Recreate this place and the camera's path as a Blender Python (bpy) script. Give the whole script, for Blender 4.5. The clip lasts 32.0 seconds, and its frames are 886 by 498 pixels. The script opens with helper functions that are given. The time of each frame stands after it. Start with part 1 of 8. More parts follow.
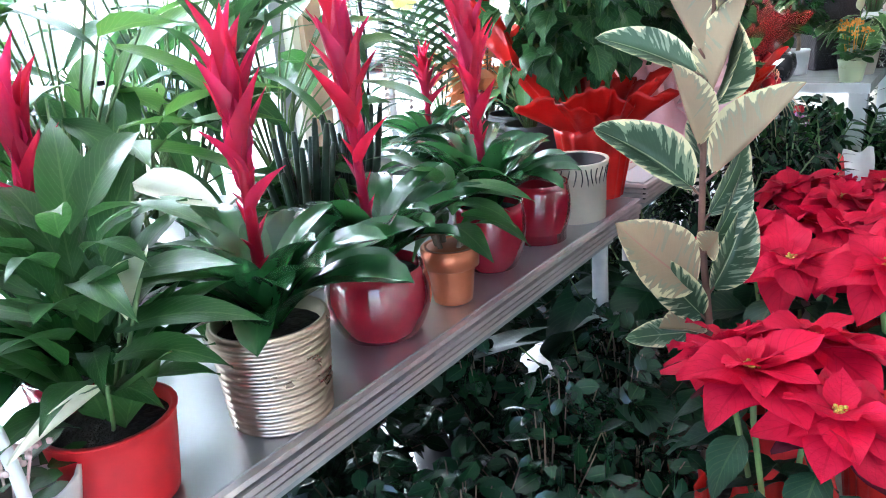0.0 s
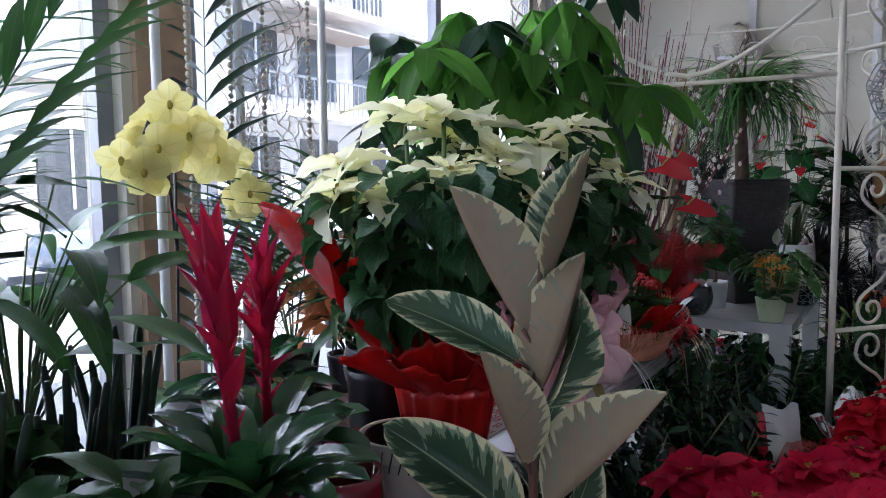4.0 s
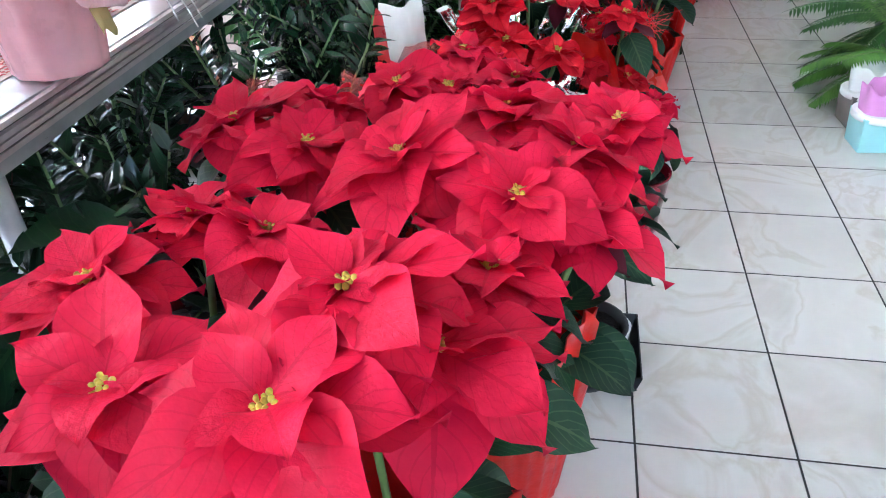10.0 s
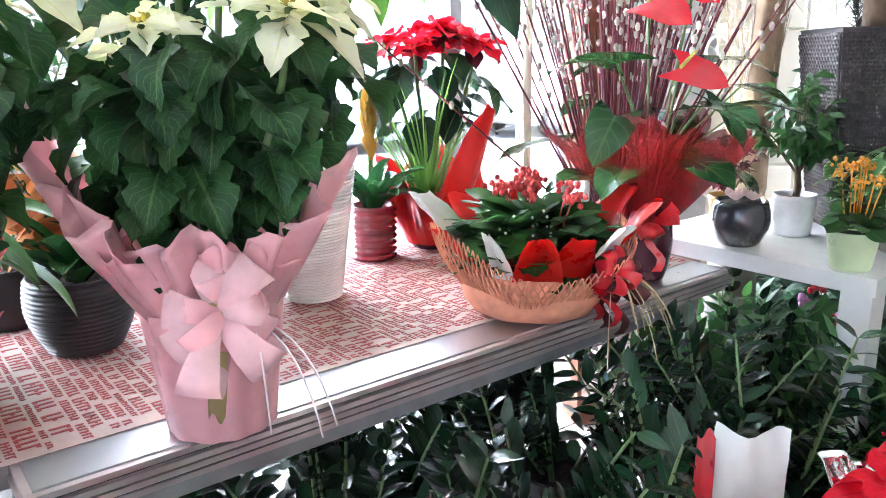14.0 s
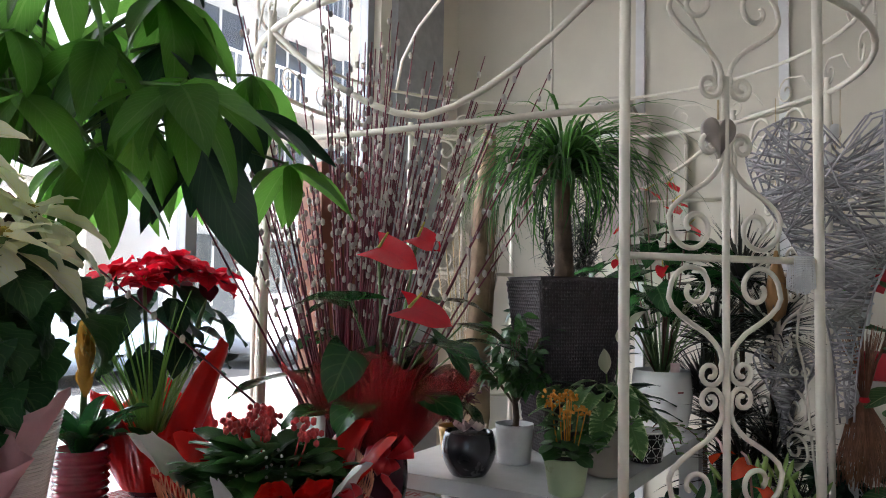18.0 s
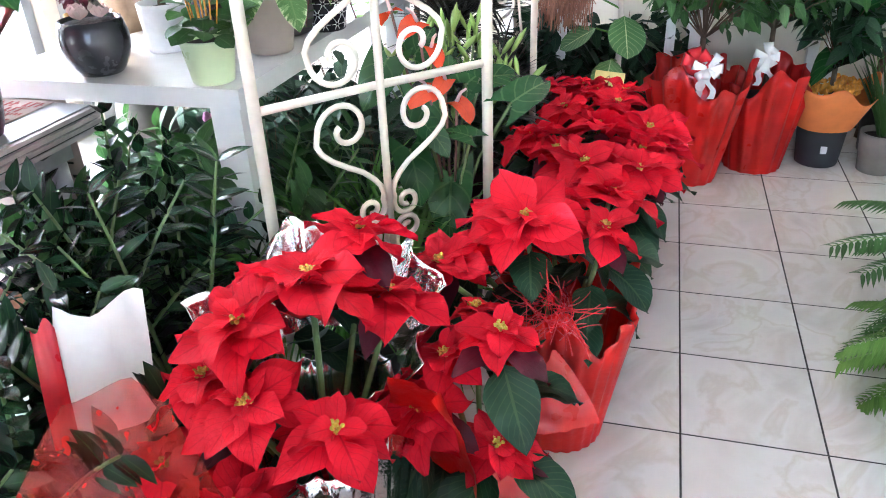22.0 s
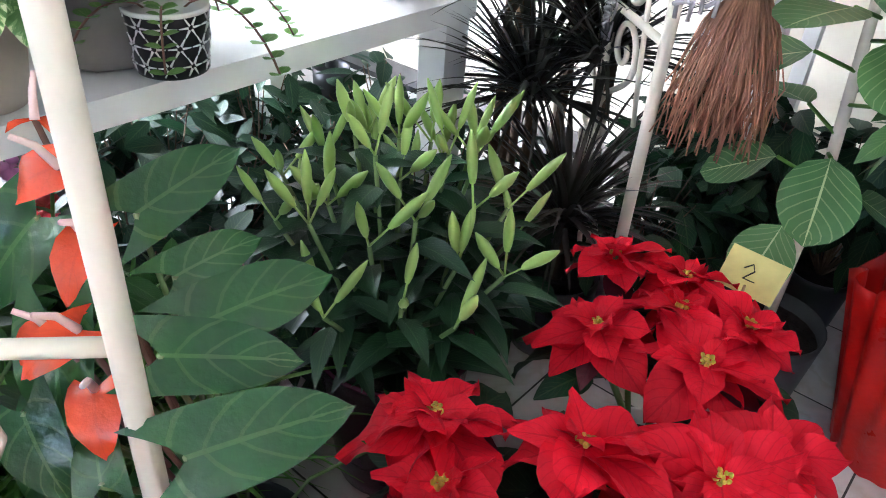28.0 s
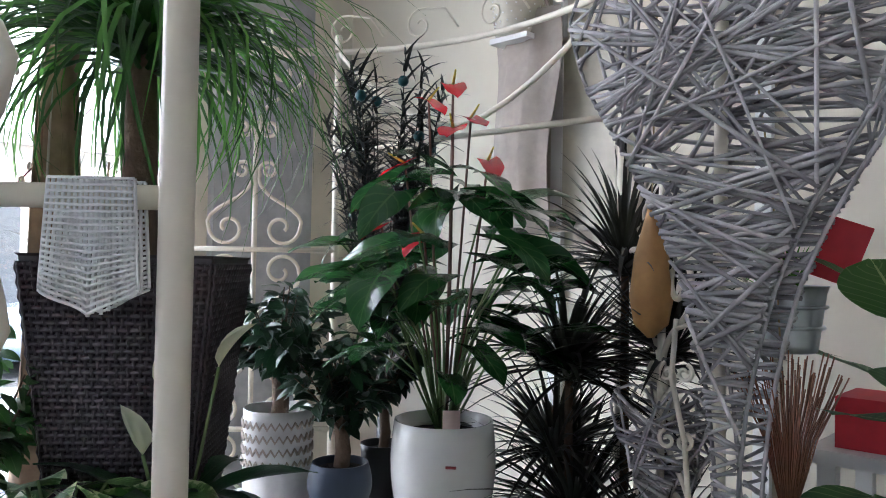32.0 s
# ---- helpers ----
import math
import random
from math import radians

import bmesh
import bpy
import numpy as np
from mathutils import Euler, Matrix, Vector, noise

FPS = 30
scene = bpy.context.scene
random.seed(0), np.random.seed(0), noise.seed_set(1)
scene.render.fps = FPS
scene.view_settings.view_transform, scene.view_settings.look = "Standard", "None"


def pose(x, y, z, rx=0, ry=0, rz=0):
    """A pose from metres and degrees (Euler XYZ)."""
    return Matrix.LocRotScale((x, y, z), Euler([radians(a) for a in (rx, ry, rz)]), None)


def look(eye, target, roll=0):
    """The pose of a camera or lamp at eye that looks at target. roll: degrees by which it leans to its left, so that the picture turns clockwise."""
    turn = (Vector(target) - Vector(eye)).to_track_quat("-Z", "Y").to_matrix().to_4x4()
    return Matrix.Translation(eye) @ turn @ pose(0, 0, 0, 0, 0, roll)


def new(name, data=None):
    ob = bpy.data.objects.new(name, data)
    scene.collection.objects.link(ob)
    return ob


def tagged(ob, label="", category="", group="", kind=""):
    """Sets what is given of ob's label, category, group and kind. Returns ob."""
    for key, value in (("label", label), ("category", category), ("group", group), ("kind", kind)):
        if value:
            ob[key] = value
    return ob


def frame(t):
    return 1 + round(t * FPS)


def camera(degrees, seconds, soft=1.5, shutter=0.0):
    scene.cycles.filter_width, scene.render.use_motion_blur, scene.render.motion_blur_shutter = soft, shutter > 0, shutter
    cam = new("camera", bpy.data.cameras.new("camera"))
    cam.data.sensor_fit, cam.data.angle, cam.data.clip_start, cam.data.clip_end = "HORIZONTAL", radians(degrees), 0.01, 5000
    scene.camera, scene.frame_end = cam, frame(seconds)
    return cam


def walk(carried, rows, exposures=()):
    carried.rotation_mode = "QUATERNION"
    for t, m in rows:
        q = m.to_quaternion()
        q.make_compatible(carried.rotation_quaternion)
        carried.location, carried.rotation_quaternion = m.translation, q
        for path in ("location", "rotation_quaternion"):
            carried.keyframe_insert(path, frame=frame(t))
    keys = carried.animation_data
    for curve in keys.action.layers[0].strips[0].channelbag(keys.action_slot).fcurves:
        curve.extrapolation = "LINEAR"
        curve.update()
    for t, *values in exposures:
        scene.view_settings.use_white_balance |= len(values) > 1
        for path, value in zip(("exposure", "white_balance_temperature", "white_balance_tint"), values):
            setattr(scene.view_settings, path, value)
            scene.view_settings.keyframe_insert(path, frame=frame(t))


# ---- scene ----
cam = camera(61.1, 32.0, 1.0, 0.0)
PATH = [
    (0, (0.070, -0.262, 1.378), (-1.044, 1.265, 0.726), -4.7),
    (0.5, (0.114, -0.129, 1.344), (-0.790, 1.528, 0.684), -2.2),
    (1, (0.124, -0.007, 1.34), (-0.684, 1.695, 0.669), -2.0),
    (1.5, (0.107, 0.134, 1.363), (-0.669, 1.883, 0.783), -1.8),
    (2, (0.067, 0.263, 1.392), (-0.715, 2.051, 0.951), -1.7),
    (2.5, (0.049, 0.32, 1.409), (-0.745, 2.119, 1.049), -1.3),
    (3, (0.06, 0.357, 1.431), (-0.893, 2.097, 1.182), -1.0),
    (3.5, (0.057, 0.347, 1.43), (-0.997, 2.036, 1.236), -0.7),
    (5.5, (0.057, 0.334, 1.432), (-0.767, 2.152, 1.305), -0.6),
    (6, (0.074, 0.369, 1.4), (-0.51, 2.262, 1.129), -1.6),
    (6.5, (0.075, 0.394, 1.373), (-0.322, 2.254, 0.753), -0.0),
    (7, (0.076, 0.422, 1.319), (-0.25, 2.202, 0.467), -0.6),
    (7.5, (0.077, 0.429, 1.31), (-0.228, 2.124, 0.292), -0.2),
    (8, (0.098, 0.482, 1.308), (-0.195, 2.142, 0.231), 0.0),
    (8.5, (0.155, 0.588, 1.29), (-0.145, 2.216, 0.169), -0.3),
    (9, (0.23, 0.673, 1.284), (-0.077, 2.297, 0.157), -0.7),
    (9.5, (0.244, 0.795, 1.267), (-0.052, 2.41, 0.126), -0.9),
    (10, (0.213, 1.001, 1.265), (-0.093, 2.628, 0.142), -2.3),
    (10.5, (0.195, 1.149, 1.275), (-0.108, 2.771, 0.143), -2.6),
    (11, (0.227, 1.311, 1.301), (-0.076, 2.911, 0.139), -0.7),
    (12, (0.336, 1.572, 1.294), (-0.231, 3.17, 0.234), -0.8),
    (12.5, (0.355, 1.751, 1.266), (-0.327, 3.399, 0.362), -2.9),
    (13, (0.385, 1.822, 1.311), (-0.554, 3.397, 0.512), -2.5),
    (14, (0.401, 1.87, 1.36), (-1.122, 3.069, 0.869), -1.0),
    (14.5, (0.44, 1.884, 1.329), (-1.258, 2.901, 1.042), -0.1),
    (16.5, (0.406, 1.822, 1.395), (-1.195, 3.017, 1.492), 2.2),
    (17, (0.417, 1.838, 1.376), (-1.031, 3.211, 1.513), 1.4),
    (18, (0.405, 1.861, 1.374), (-0.65, 3.557, 1.486), 1.0),
    (19, (0.401, 1.867, 1.367), (-0.394, 3.698, 1.237), 0.5),
    (19.5, (0.384, 1.913, 1.351), (-0.258, 3.783, 1.05), 0.6),
    (20, (0.376, 1.93, 1.351), (-0.12, 3.798, 0.838), -0.4),
    (20.5, (0.41, 1.977, 1.337), (-0.061, 3.797, 0.655), -1.6),
    (21, (0.47, 2.093, 1.33), (0.005, 3.872, 0.544), -2.1),
    (21.5, (0.551, 2.224, 1.315), (0.064, 3.957, 0.445), -2.8),
    (22, (0.582, 2.332, 1.304), (0.089, 4.012, 0.337), -2.4),
    (22.5, (0.574, 2.511, 1.299), (0.05, 4.175, 0.32), -2.7),
    (23, (0.53, 2.714, 1.291), (0.01, 4.358, 0.278), -2.0),
    (23.5, (0.521, 2.812, 1.278), (0.004, 4.399, 0.177), -2.0),
    (24, (0.574, 2.967, 1.274), (-0.063, 4.503, 0.163), -2.3),
    (25, (0.681, 3.257, 1.253), (-0.089, 4.724, 0.133), -2.3),
    (25.5, (0.648, 3.443, 1.265), (-0.091, 4.911, 0.126), -0.1),
    (27.5, (0.735, 3.810, 1.230), (-0.283, 5.099, 0.088), 1.8),
    (28, (0.698, 3.848, 1.269), (-0.332, 5.147, 0.150), 4.3),
    (28.5, (0.704, 3.841, 1.288), (-0.420, 5.186, 0.325), 4.3),
    (29, (0.710, 3.830, 1.313), (-0.499, 5.209, 0.515), 3.5),
    (29.5, (0.719, 3.813, 1.343), (-0.563, 5.229, 0.750), 2.8),
    (30, (0.724, 3.799, 1.369), (-0.602, 5.239, 0.961), 2.1),
    (30.5, (0.729, 3.789, 1.391), (-0.623, 5.241, 1.141), 1.7),
    (31, (0.731, 3.779, 1.411), (-0.634, 5.238, 1.317), 1.3),
    (31.5, (0.730, 3.777, 1.420), (-0.639, 5.235, 1.438), 1.2),
    (32, (0.729, 3.780, 1.421), (-0.641, 5.237, 1.466), 1.0),
]
EXPOSE = [(0.0, 3.35), (1.0, 3.55), (1.5, 3.45), (2.0, 2.95), (3.0, 1.95), (3.5, 1.5), (5.5, 0.75), (6.0, 1.1), (6.7, 3.3), (9.0, 3.6), (12.0, 3.85), (13.0, 3.85), (14.5, 3.5), (16.5, 0.2), (17.0, 0.5), (18.0, 1.5), (19.0, 1.95), (20.0, 3.4), (21.0, 4.1), (22.0, 4.1), (23.5, 4.0), (25.5, 3.9), (28.0, 3.9), (29.0, 3.65), (30.0, 3.15), (31.0, 2.6), (32.0, 2.0)]
EXPOSE = [(t, stops, 5550 if t < 12.5 else 5850 if t < 15 or t > 19.5 else 6250, {3.0: 20, 3.5: 22, 5.5: 24, 6.0: 24}.get(t, 14 if t < 14 else 20)) for t, stops in EXPOSE]
walk(cam, [(t, look(eye, target, roll)) for t, eye, target, roll in PATH], EXPOSE)

# ---- world, sun, window light ----
world = bpy.data.worlds.new("sky_world")
scene.world = world
world.use_nodes = True
wn = world.node_tree
sky = wn.nodes.new("ShaderNodeTexSky")
sky.sky_type = "NISHITA"
sky.sun_disc = False
sky.sun_elevation, sky.sun_rotation = radians(50.7), radians(69.0)
wn.links.new(sky.outputs[0], wn.nodes["Background"].inputs[0])
wn.nodes["Background"].inputs[1].default_value = 0.12
sun = new("sun", bpy.data.lights.new("sun", "SUN"))
sun.data.energy, sun.data.angle, sun.data.color = 5.0, radians(0.6), (1, 0.95, 0.86)
sun.matrix_world = look((13, 5, 17), (0, 0, 0))


def daylight(name, eye, target, sx, sy, watts, colour=(0.80, 0.885, 1.0)):
    ob = new(name, bpy.data.lights.new(name, "AREA"))
    ob.data.shape, ob.data.size, ob.data.size_y = "RECTANGLE", sx, sy
    ob.data.energy, ob.data.color = watts, colour
    ob.matrix_world = look(eye, target)
    return ob


# the sky's light in the shop windows, and fill at an added unseen entrance
daylight("window_daylight", (-2.42, 3.75, 1.75), (0, 3.75, 1.2), 2.9, 2.2, 4.6)
daylight("window_daylight", (-2.42, 0.2, 1.75), (0, 0.2, 1.2), 3.0, 2.2, 3.8)
daylight("front_fill", (1.0, -2.9, 1.6), (1.0, 0, 1.0), 3.4, 2.5, 1.6)

# ---- materials ----
def mk(name, col=(0.5, 0.5, 0.5), rough=0.5, metal=0.0, spec=0.5, coat=0.0):
    m = bpy.data.materials.new(name)
    m.use_nodes = True
    b = m.node_tree.nodes["Principled BSDF"]
    b.inputs["Base Color"].default_value = (*col, 1)
    b.inputs["Roughness"].default_value = rough
    b.inputs["Metallic"].default_value = metal
    b.inputs["Specular IOR Level"].default_value = spec
    b.inputs["Coat Weight"].default_value = coat
    return m, m.node_tree, b


def nd(nt, kind, **kw):
    n = nt.nodes.new("ShaderNode" + kind)
    for k, v in kw.items():
        if k == "op":
            n.operation = v
        elif k == "blend":
            n.blend_type = v
        else:
            n.inputs[int(k[1:])].default_value = v
    return n


def calc(nt, op, a, b=0.0):
    n = nd(nt, "Math", op=op)
    for i, v in ((0, a), (1, b)):
        if isinstance(v, (int, float)):
            n.inputs[i].default_value = v
        else:
            nt.links.new(v, n.inputs[i])
    return n.outputs[0]


def ramp(nt, fac, stops):
    n = nt.nodes.new("ShaderNodeValToRGB")
    e = n.color_ramp.elements
    while len(e) < len(stops):
        e.new(0.5)
    for i, (p, c) in enumerate(stops):
        e[i].position, e[i].color = p, (*c, 1) if len(c) == 3 else c
    nt.links.new(fac, n.inputs[0])
    return n.outputs[0]


def blend(nt, fac, a, b, mode="MIX"):
    n = nt.nodes.new("ShaderNodeMix")
    n.data_type, n.blend_type = "RGBA", mode
    for i, v in ((0, fac), (6, a), (7, b)):
        if isinstance(v, (int, float)):
            n.inputs[i].default_value = v
        elif isinstance(v, tuple):
            n.inputs[i].default_value = (*v, 1)
        else:
            nt.links.new(v, n.inputs[i])
    return n.outputs[2]


def noise_of(nt, scale, detail=4.0, coords="Object", rough=0.55):
    t = nt.nodes.new("ShaderNodeTexCoord")
    n = nt.nodes.new("ShaderNodeTexNoise")
    n.inputs["Scale"].default_value, n.inputs["Detail"].default_value, n.inputs["Roughness"].default_value = scale, detail, rough
    nt.links.new(t.outputs[coords], n.inputs["Vector"])
    return n.outputs[0]


def relief(nt, b, height, strength=0.3, dist=0.01):
    n = nt.nodes.new("ShaderNodeBump")
    n.inputs["Strength"].default_value, n.inputs["Distance"].default_value = strength, dist
    nt.links.new(height, n.inputs["Height"])
    nt.links.new(n.outputs[0], b.inputs["Normal"])


def pick(nt):
    """One random number for each object and each loose piece of it."""
    a = nt.nodes.new("ShaderNodeObjectInfo").outputs["Random"]
    g = nt.nodes.new("ShaderNodeNewGeometry").outputs["Random Per Island"]
    return calc(nt, "FRACT", calc(nt, "ADD", a, g))


def surface(name, col, rough=0.5, metal=0.0, vary=0.18, scale=14.0, bump=0.15, fine=90.0, coat=0.0, spec=0.5, dist=0.004, spread=0.0):
    """A plain surface with stains at one scale and grain at another."""
    m, nt, b = mk(name, col, rough, metal, spec, coat)
    n1, n2 = noise_of(nt, scale), noise_of(nt, fine, 3)
    dark, light = tuple(c * (1 - vary) for c in col), tuple(min(1, c * (1 + vary * 0.6)) for c in col)
    c = ramp(nt, n1, [(0.3, dark), (0.7, light)])
    if spread:
        c = blend(nt, calc(nt, "MULTIPLY", pick(nt), spread), c, tuple(v * 0.45 for v in col))
    nt.links.new(c, b.inputs["Base Color"])
    nt.links.new(calc(nt, "ADD", calc(nt, "MULTIPLY", n1, 0.2), rough - 0.1), b.inputs["Roughness"])
    if bump:
        relief(nt, b, calc(nt, "ADD", n1, calc(nt, "MULTIPLY", n2, 0.5)), bump, dist)
    return m


def leafy(name, col, col2=None, rough=0.42, vein=(0.5, 0.6, 0.3), veins=0.25, lit=0.28, edge=None, rib=None, spec=0.4, many=13.0, glow=None, puff=0.35):
    """Leaf or petal: veins along the leaf's own width and length, colour that changes from leaf to leaf, light let through."""
    m, nt, b = mk(name, col, rough, 0, spec)
    uv = nt.nodes.new("ShaderNodeUVMap").outputs[0]
    s = nt.nodes.new("ShaderNodeSeparateXYZ")
    nt.links.new(uv, s.inputs[0])
    u, v = s.outputs[0], s.outputs[1]
    off = calc(nt, "MULTIPLY", calc(nt, "ABSOLUTE", calc(nt, "SUBTRACT", u, 0.5)), 2.0)
    r = pick(nt)
    n = noise_of(nt, 9.0, 4)
    col2 = col2 or tuple(c * 0.55 for c in col)
    c = blend(nt, calc(nt, "MULTIPLY", calc(nt, "ADD", r, n), 0.55), col, col2)
    side = calc(nt, "FRACT", calc(nt, "SUBTRACT", calc(nt, "MULTIPLY", v, many), calc(nt, "MULTIPLY", off, many * 0.33)))
    line = calc(nt, "LESS_THAN", calc(nt, "ABSOLUTE", calc(nt, "SUBTRACT", side, 0.5)), 0.07)
    mid = calc(nt, "LESS_THAN", off, 0.03 if rib else 0.055)
    allv = calc(nt, "MAXIMUM", calc(nt, "MULTIPLY", line, 0.6), mid)
    if edge:
        wob = noise_of(nt, 16.0, 3)
        wob2 = nt.nodes.new("ShaderNodeTexNoise")
        wob2.inputs["Scale"].default_value = 7.0
        wob2.inputs["Detail"].default_value = 3.0
        cm = nt.nodes.new("ShaderNodeCombineXYZ")
        nt.links.new(calc(nt, "MULTIPLY", u, 0.35), cm.inputs[0])
        nt.links.new(calc(nt, "SUBTRACT", calc(nt, "MULTIPLY", v, 2.6), calc(nt, "MULTIPLY", off, 0.5)), cm.inputs[1])
        nt.links.new(calc(nt, "MULTIPLY", r, 9.0), cm.inputs[2])
        nt.links.new(cm.outputs[0], wob2.inputs["Vector"])
        e = calc(nt, "ADD", off, calc(nt, "MULTIPLY", calc(nt, "SUBTRACT", wob2.outputs[0], 0.5), 1.3))
        c = blend(nt, ramp(nt, calc(nt, "ADD", calc(nt, "MULTIPLY", off, 0.8), calc(nt, "MULTIPLY", calc(nt, "SUBTRACT", wob2.outputs[0], 0.5), 2.6)), [(0.52, (0, 0, 0)), (0.60, (0.85, 0.85, 0.85))]), c, edge[2])
        c = blend(nt, ramp(nt, e, [(edge[1] - 0.03, (0, 0, 0)), (edge[1] + 0.03, (1, 1, 1))]), c, edge[0])
    c = blend(nt, calc(nt, "MULTIPLY", allv, veins), c, vein)
    if rib:
        c = blend(nt, mid, c, rib)
    nt.links.new(c, b.inputs["Base Color"])
    relief(nt, b, calc(nt, "SUBTRACT", calc(nt, "MULTIPLY", n, 0.6), calc(nt, "MULTIPLY", allv, 0.5)), puff, 0.006)
    if lit:
        t = nt.nodes.new("ShaderNodeBsdfTranslucent")
        hs = nt.nodes.new("ShaderNodeHueSaturation")
        hs.inputs["Value"].default_value = 1.7
        nt.links.new(c, hs.inputs["Color"])
        nt.links.new(hs.outputs[0], t.inputs[0])
        mx = nt.nodes.new("ShaderNodeMixShader")
        mx.inputs[0].default_value = lit
        nt.links.new(b.outputs[0], mx.inputs[1])
        nt.links.new(t.outputs[0], mx.inputs[2])
        nt.links.new(mx.outputs[0], nt.nodes["Material Output"].inputs[0])
    return m


M_BRACT = leafy("poinsettia_red", (0.66, 0.006, 0.05), (0.46, 0.005, 0.03), 0.6, (0.40, 0.002, 0.022), 0.6, 0.22, many=8, spec=0.18, puff=0.7)
M_BRACT2 = leafy("poinsettia_scarlet", (0.70, 0.008, 0.026), (0.50, 0.006, 0.018), 0.6, (0.37, 0.002, 0.012), 0.6, 0.22, many=8, spec=0.18, puff=0.7)
M_CREAM = leafy("poinsettia_cream", (0.87, 0.84, 0.70), (0.78, 0.76, 0.46), 0.5, (0.5, 0.55, 0.25), 0.5, 0.45, many=9)
M_CREAMLEAF = leafy("cream_poinsettia_leaf", (0.045, 0.125, 0.032), (0.012, 0.048, 0.018), 0.36, (0.12, 0.21, 0.07), 0.5, 0.25, many=9, spec=0.3, puff=0.7)
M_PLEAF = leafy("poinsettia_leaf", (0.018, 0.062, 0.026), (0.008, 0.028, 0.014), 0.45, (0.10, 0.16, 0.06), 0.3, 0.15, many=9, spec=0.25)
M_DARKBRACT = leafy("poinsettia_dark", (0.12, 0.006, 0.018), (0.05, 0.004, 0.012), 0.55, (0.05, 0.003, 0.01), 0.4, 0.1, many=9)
M_GREEN = leafy("leaf_green", (0.045, 0.13, 0.028), (0.02, 0.065, 0.016), 0.35, (0.14, 0.24, 0.08), 0.3)
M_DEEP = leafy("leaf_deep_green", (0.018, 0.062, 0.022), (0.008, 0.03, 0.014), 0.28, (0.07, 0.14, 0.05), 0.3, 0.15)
M_GLOSS = leafy("leaf_glossy", (0.016, 0.055, 0.022), (0.007, 0.026, 0.012), 0.2, (0.05, 0.12, 0.04), 0.35, 0.12, spec=0.6)
M_LIGHT = leafy("leaf_light_green", (0.12, 0.24, 0.04), (0.06, 0.15, 0.03), 0.4, (0.25, 0.35, 0.12), 0.3, 0.35)
M_BROM = leafy("bromeliad_leaf", (0.04, 0.13, 0.035), (0.012, 0.05, 0.018), 0.2, (0.05, 0.15, 0.04), 0.15, 0.22, spec=0.6, many=3)
M_BROMRED = leafy("bromeliad_red", (0.55, 0.010, 0.025), (0.34, 0.012, 0.07), 0.35, (0.5, 0.01, 0.03), 0.2, 0.3, many=4)
M_RUBBER = leafy("rubber_plant_leaf", (0.05, 0.095, 0.045), (0.025, 0.055, 0.028), 0.3, (0.12, 0.17, 0.09), 0.12, 0.2, edge=((0.60, 0.55, 0.33), 0.90, (0.19, 0.24, 0.15)), rib=(0.20, 0.24, 0.13), many=22)
M_RUBBER_BACK = leafy("rubber_plant_underside", (0.37, 0.275, 0.165), (0.27, 0.205, 0.13), 0.4, (0.36, 0.33, 0.21), 0.18, 0.2, edge=((0.62, 0.56, 0.33), 0.88, (0.25, 0.25, 0.165)), rib=(0.36, 0.20, 0.14), many=22)
M_GRASS = leafy("grass_blade", (0.12, 0.30, 0.055), (0.06, 0.17, 0.035), 0.35, (0.14, 0.25, 0.07), 0.2, 0.4, many=2)
M_DARKGRASS = leafy("dark_blade", (0.060, 0.066, 0.045), (0.034, 0.030, 0.026), 0.35, (0.06, 0.06, 0.05), 0.2, 0.12, many=2)
M_PURPLEGRASS = leafy("bronze_blade", (0.06, 0.045, 0.035), (0.03, 0.03, 0.02), 0.4, (0.06, 0.06, 0.05), 0.2, 0.12, many=2)
M_BUD = leafy("lily_bud", (0.36, 0.49, 0.15), (0.22, 0.37, 0.09), 0.4, (0.35, 0.5, 0.15), 0.4, 0.2, many=1)
M_ANTH = leafy("anthurium_leaf", (0.032, 0.115, 0.028), (0.012, 0.055, 0.018), 0.15, (0.11, 0.24, 0.07), 0.34, 0.2, spec=0.4, many=5, puff=0.5)
M_SPATHE = leafy("anthurium_red", (0.62, 0.012, 0.02), (0.5, 0.01, 0.02), 0.22, (0.45, 0.01, 0.02), 0.3, 0.25, spec=0.7, many=5)
M_ORANGE = leafy("anthurium_orange", (0.70, 0.085, 0.02), (0.62, 0.05, 0.015), 0.22, (0.5, 0.05, 0.02), 0.3, 0.25, spec=0.7, many=5)
M_WHITEFL = leafy("white_petal", (0.75, 0.73, 0.62), (0.65, 0.65, 0.45), 0.5, (0.6, 0.6, 0.4), 0.2, 0.35, many=4)
M_YELLOW = leafy("orchid_yellow", (0.80, 0.76, 0.40), (0.76, 0.70, 0.28), 0.5, (0.6, 0.45, 0.05), 0.3, 0.35, many=6)
M_PALM = leafy("palm_leaflet", (0.035, 0.085, 0.03), (0.012, 0.04, 0.018), 0.35, (0.06, 0.12, 0.04), 0.2, 0.2, many=2)
M_SPEAR = surface("snake_plant_spear", (0.022, 0.05, 0.026), 0.35, vary=0.45, scale=45)
M_RUSTLEAF = leafy("rusty_leaf", (0.62, 0.24, 0.09), (0.42, 0.16, 0.06), 0.5, (0.6, 0.3, 0.12), 0.3, 0.45)
M_UMB = leafy("umbrella_fig_leaf", (0.10, 0.21, 0.06), (0.05, 0.13, 0.045), 0.42, (0.32, 0.40, 0.18), 0.6, 0.25, many=8, rib=(0.38, 0.45, 0.22))
M_VARIEG = leafy("pothos_leaf", (0.08, 0.2, 0.05), (0.05, 0.13, 0.03), 0.33, (0.2, 0.3, 0.1), 0.2, 0.2, edge=((0.46, 0.53, 0.29), 0.92, (0.18, 0.31, 0.11)))
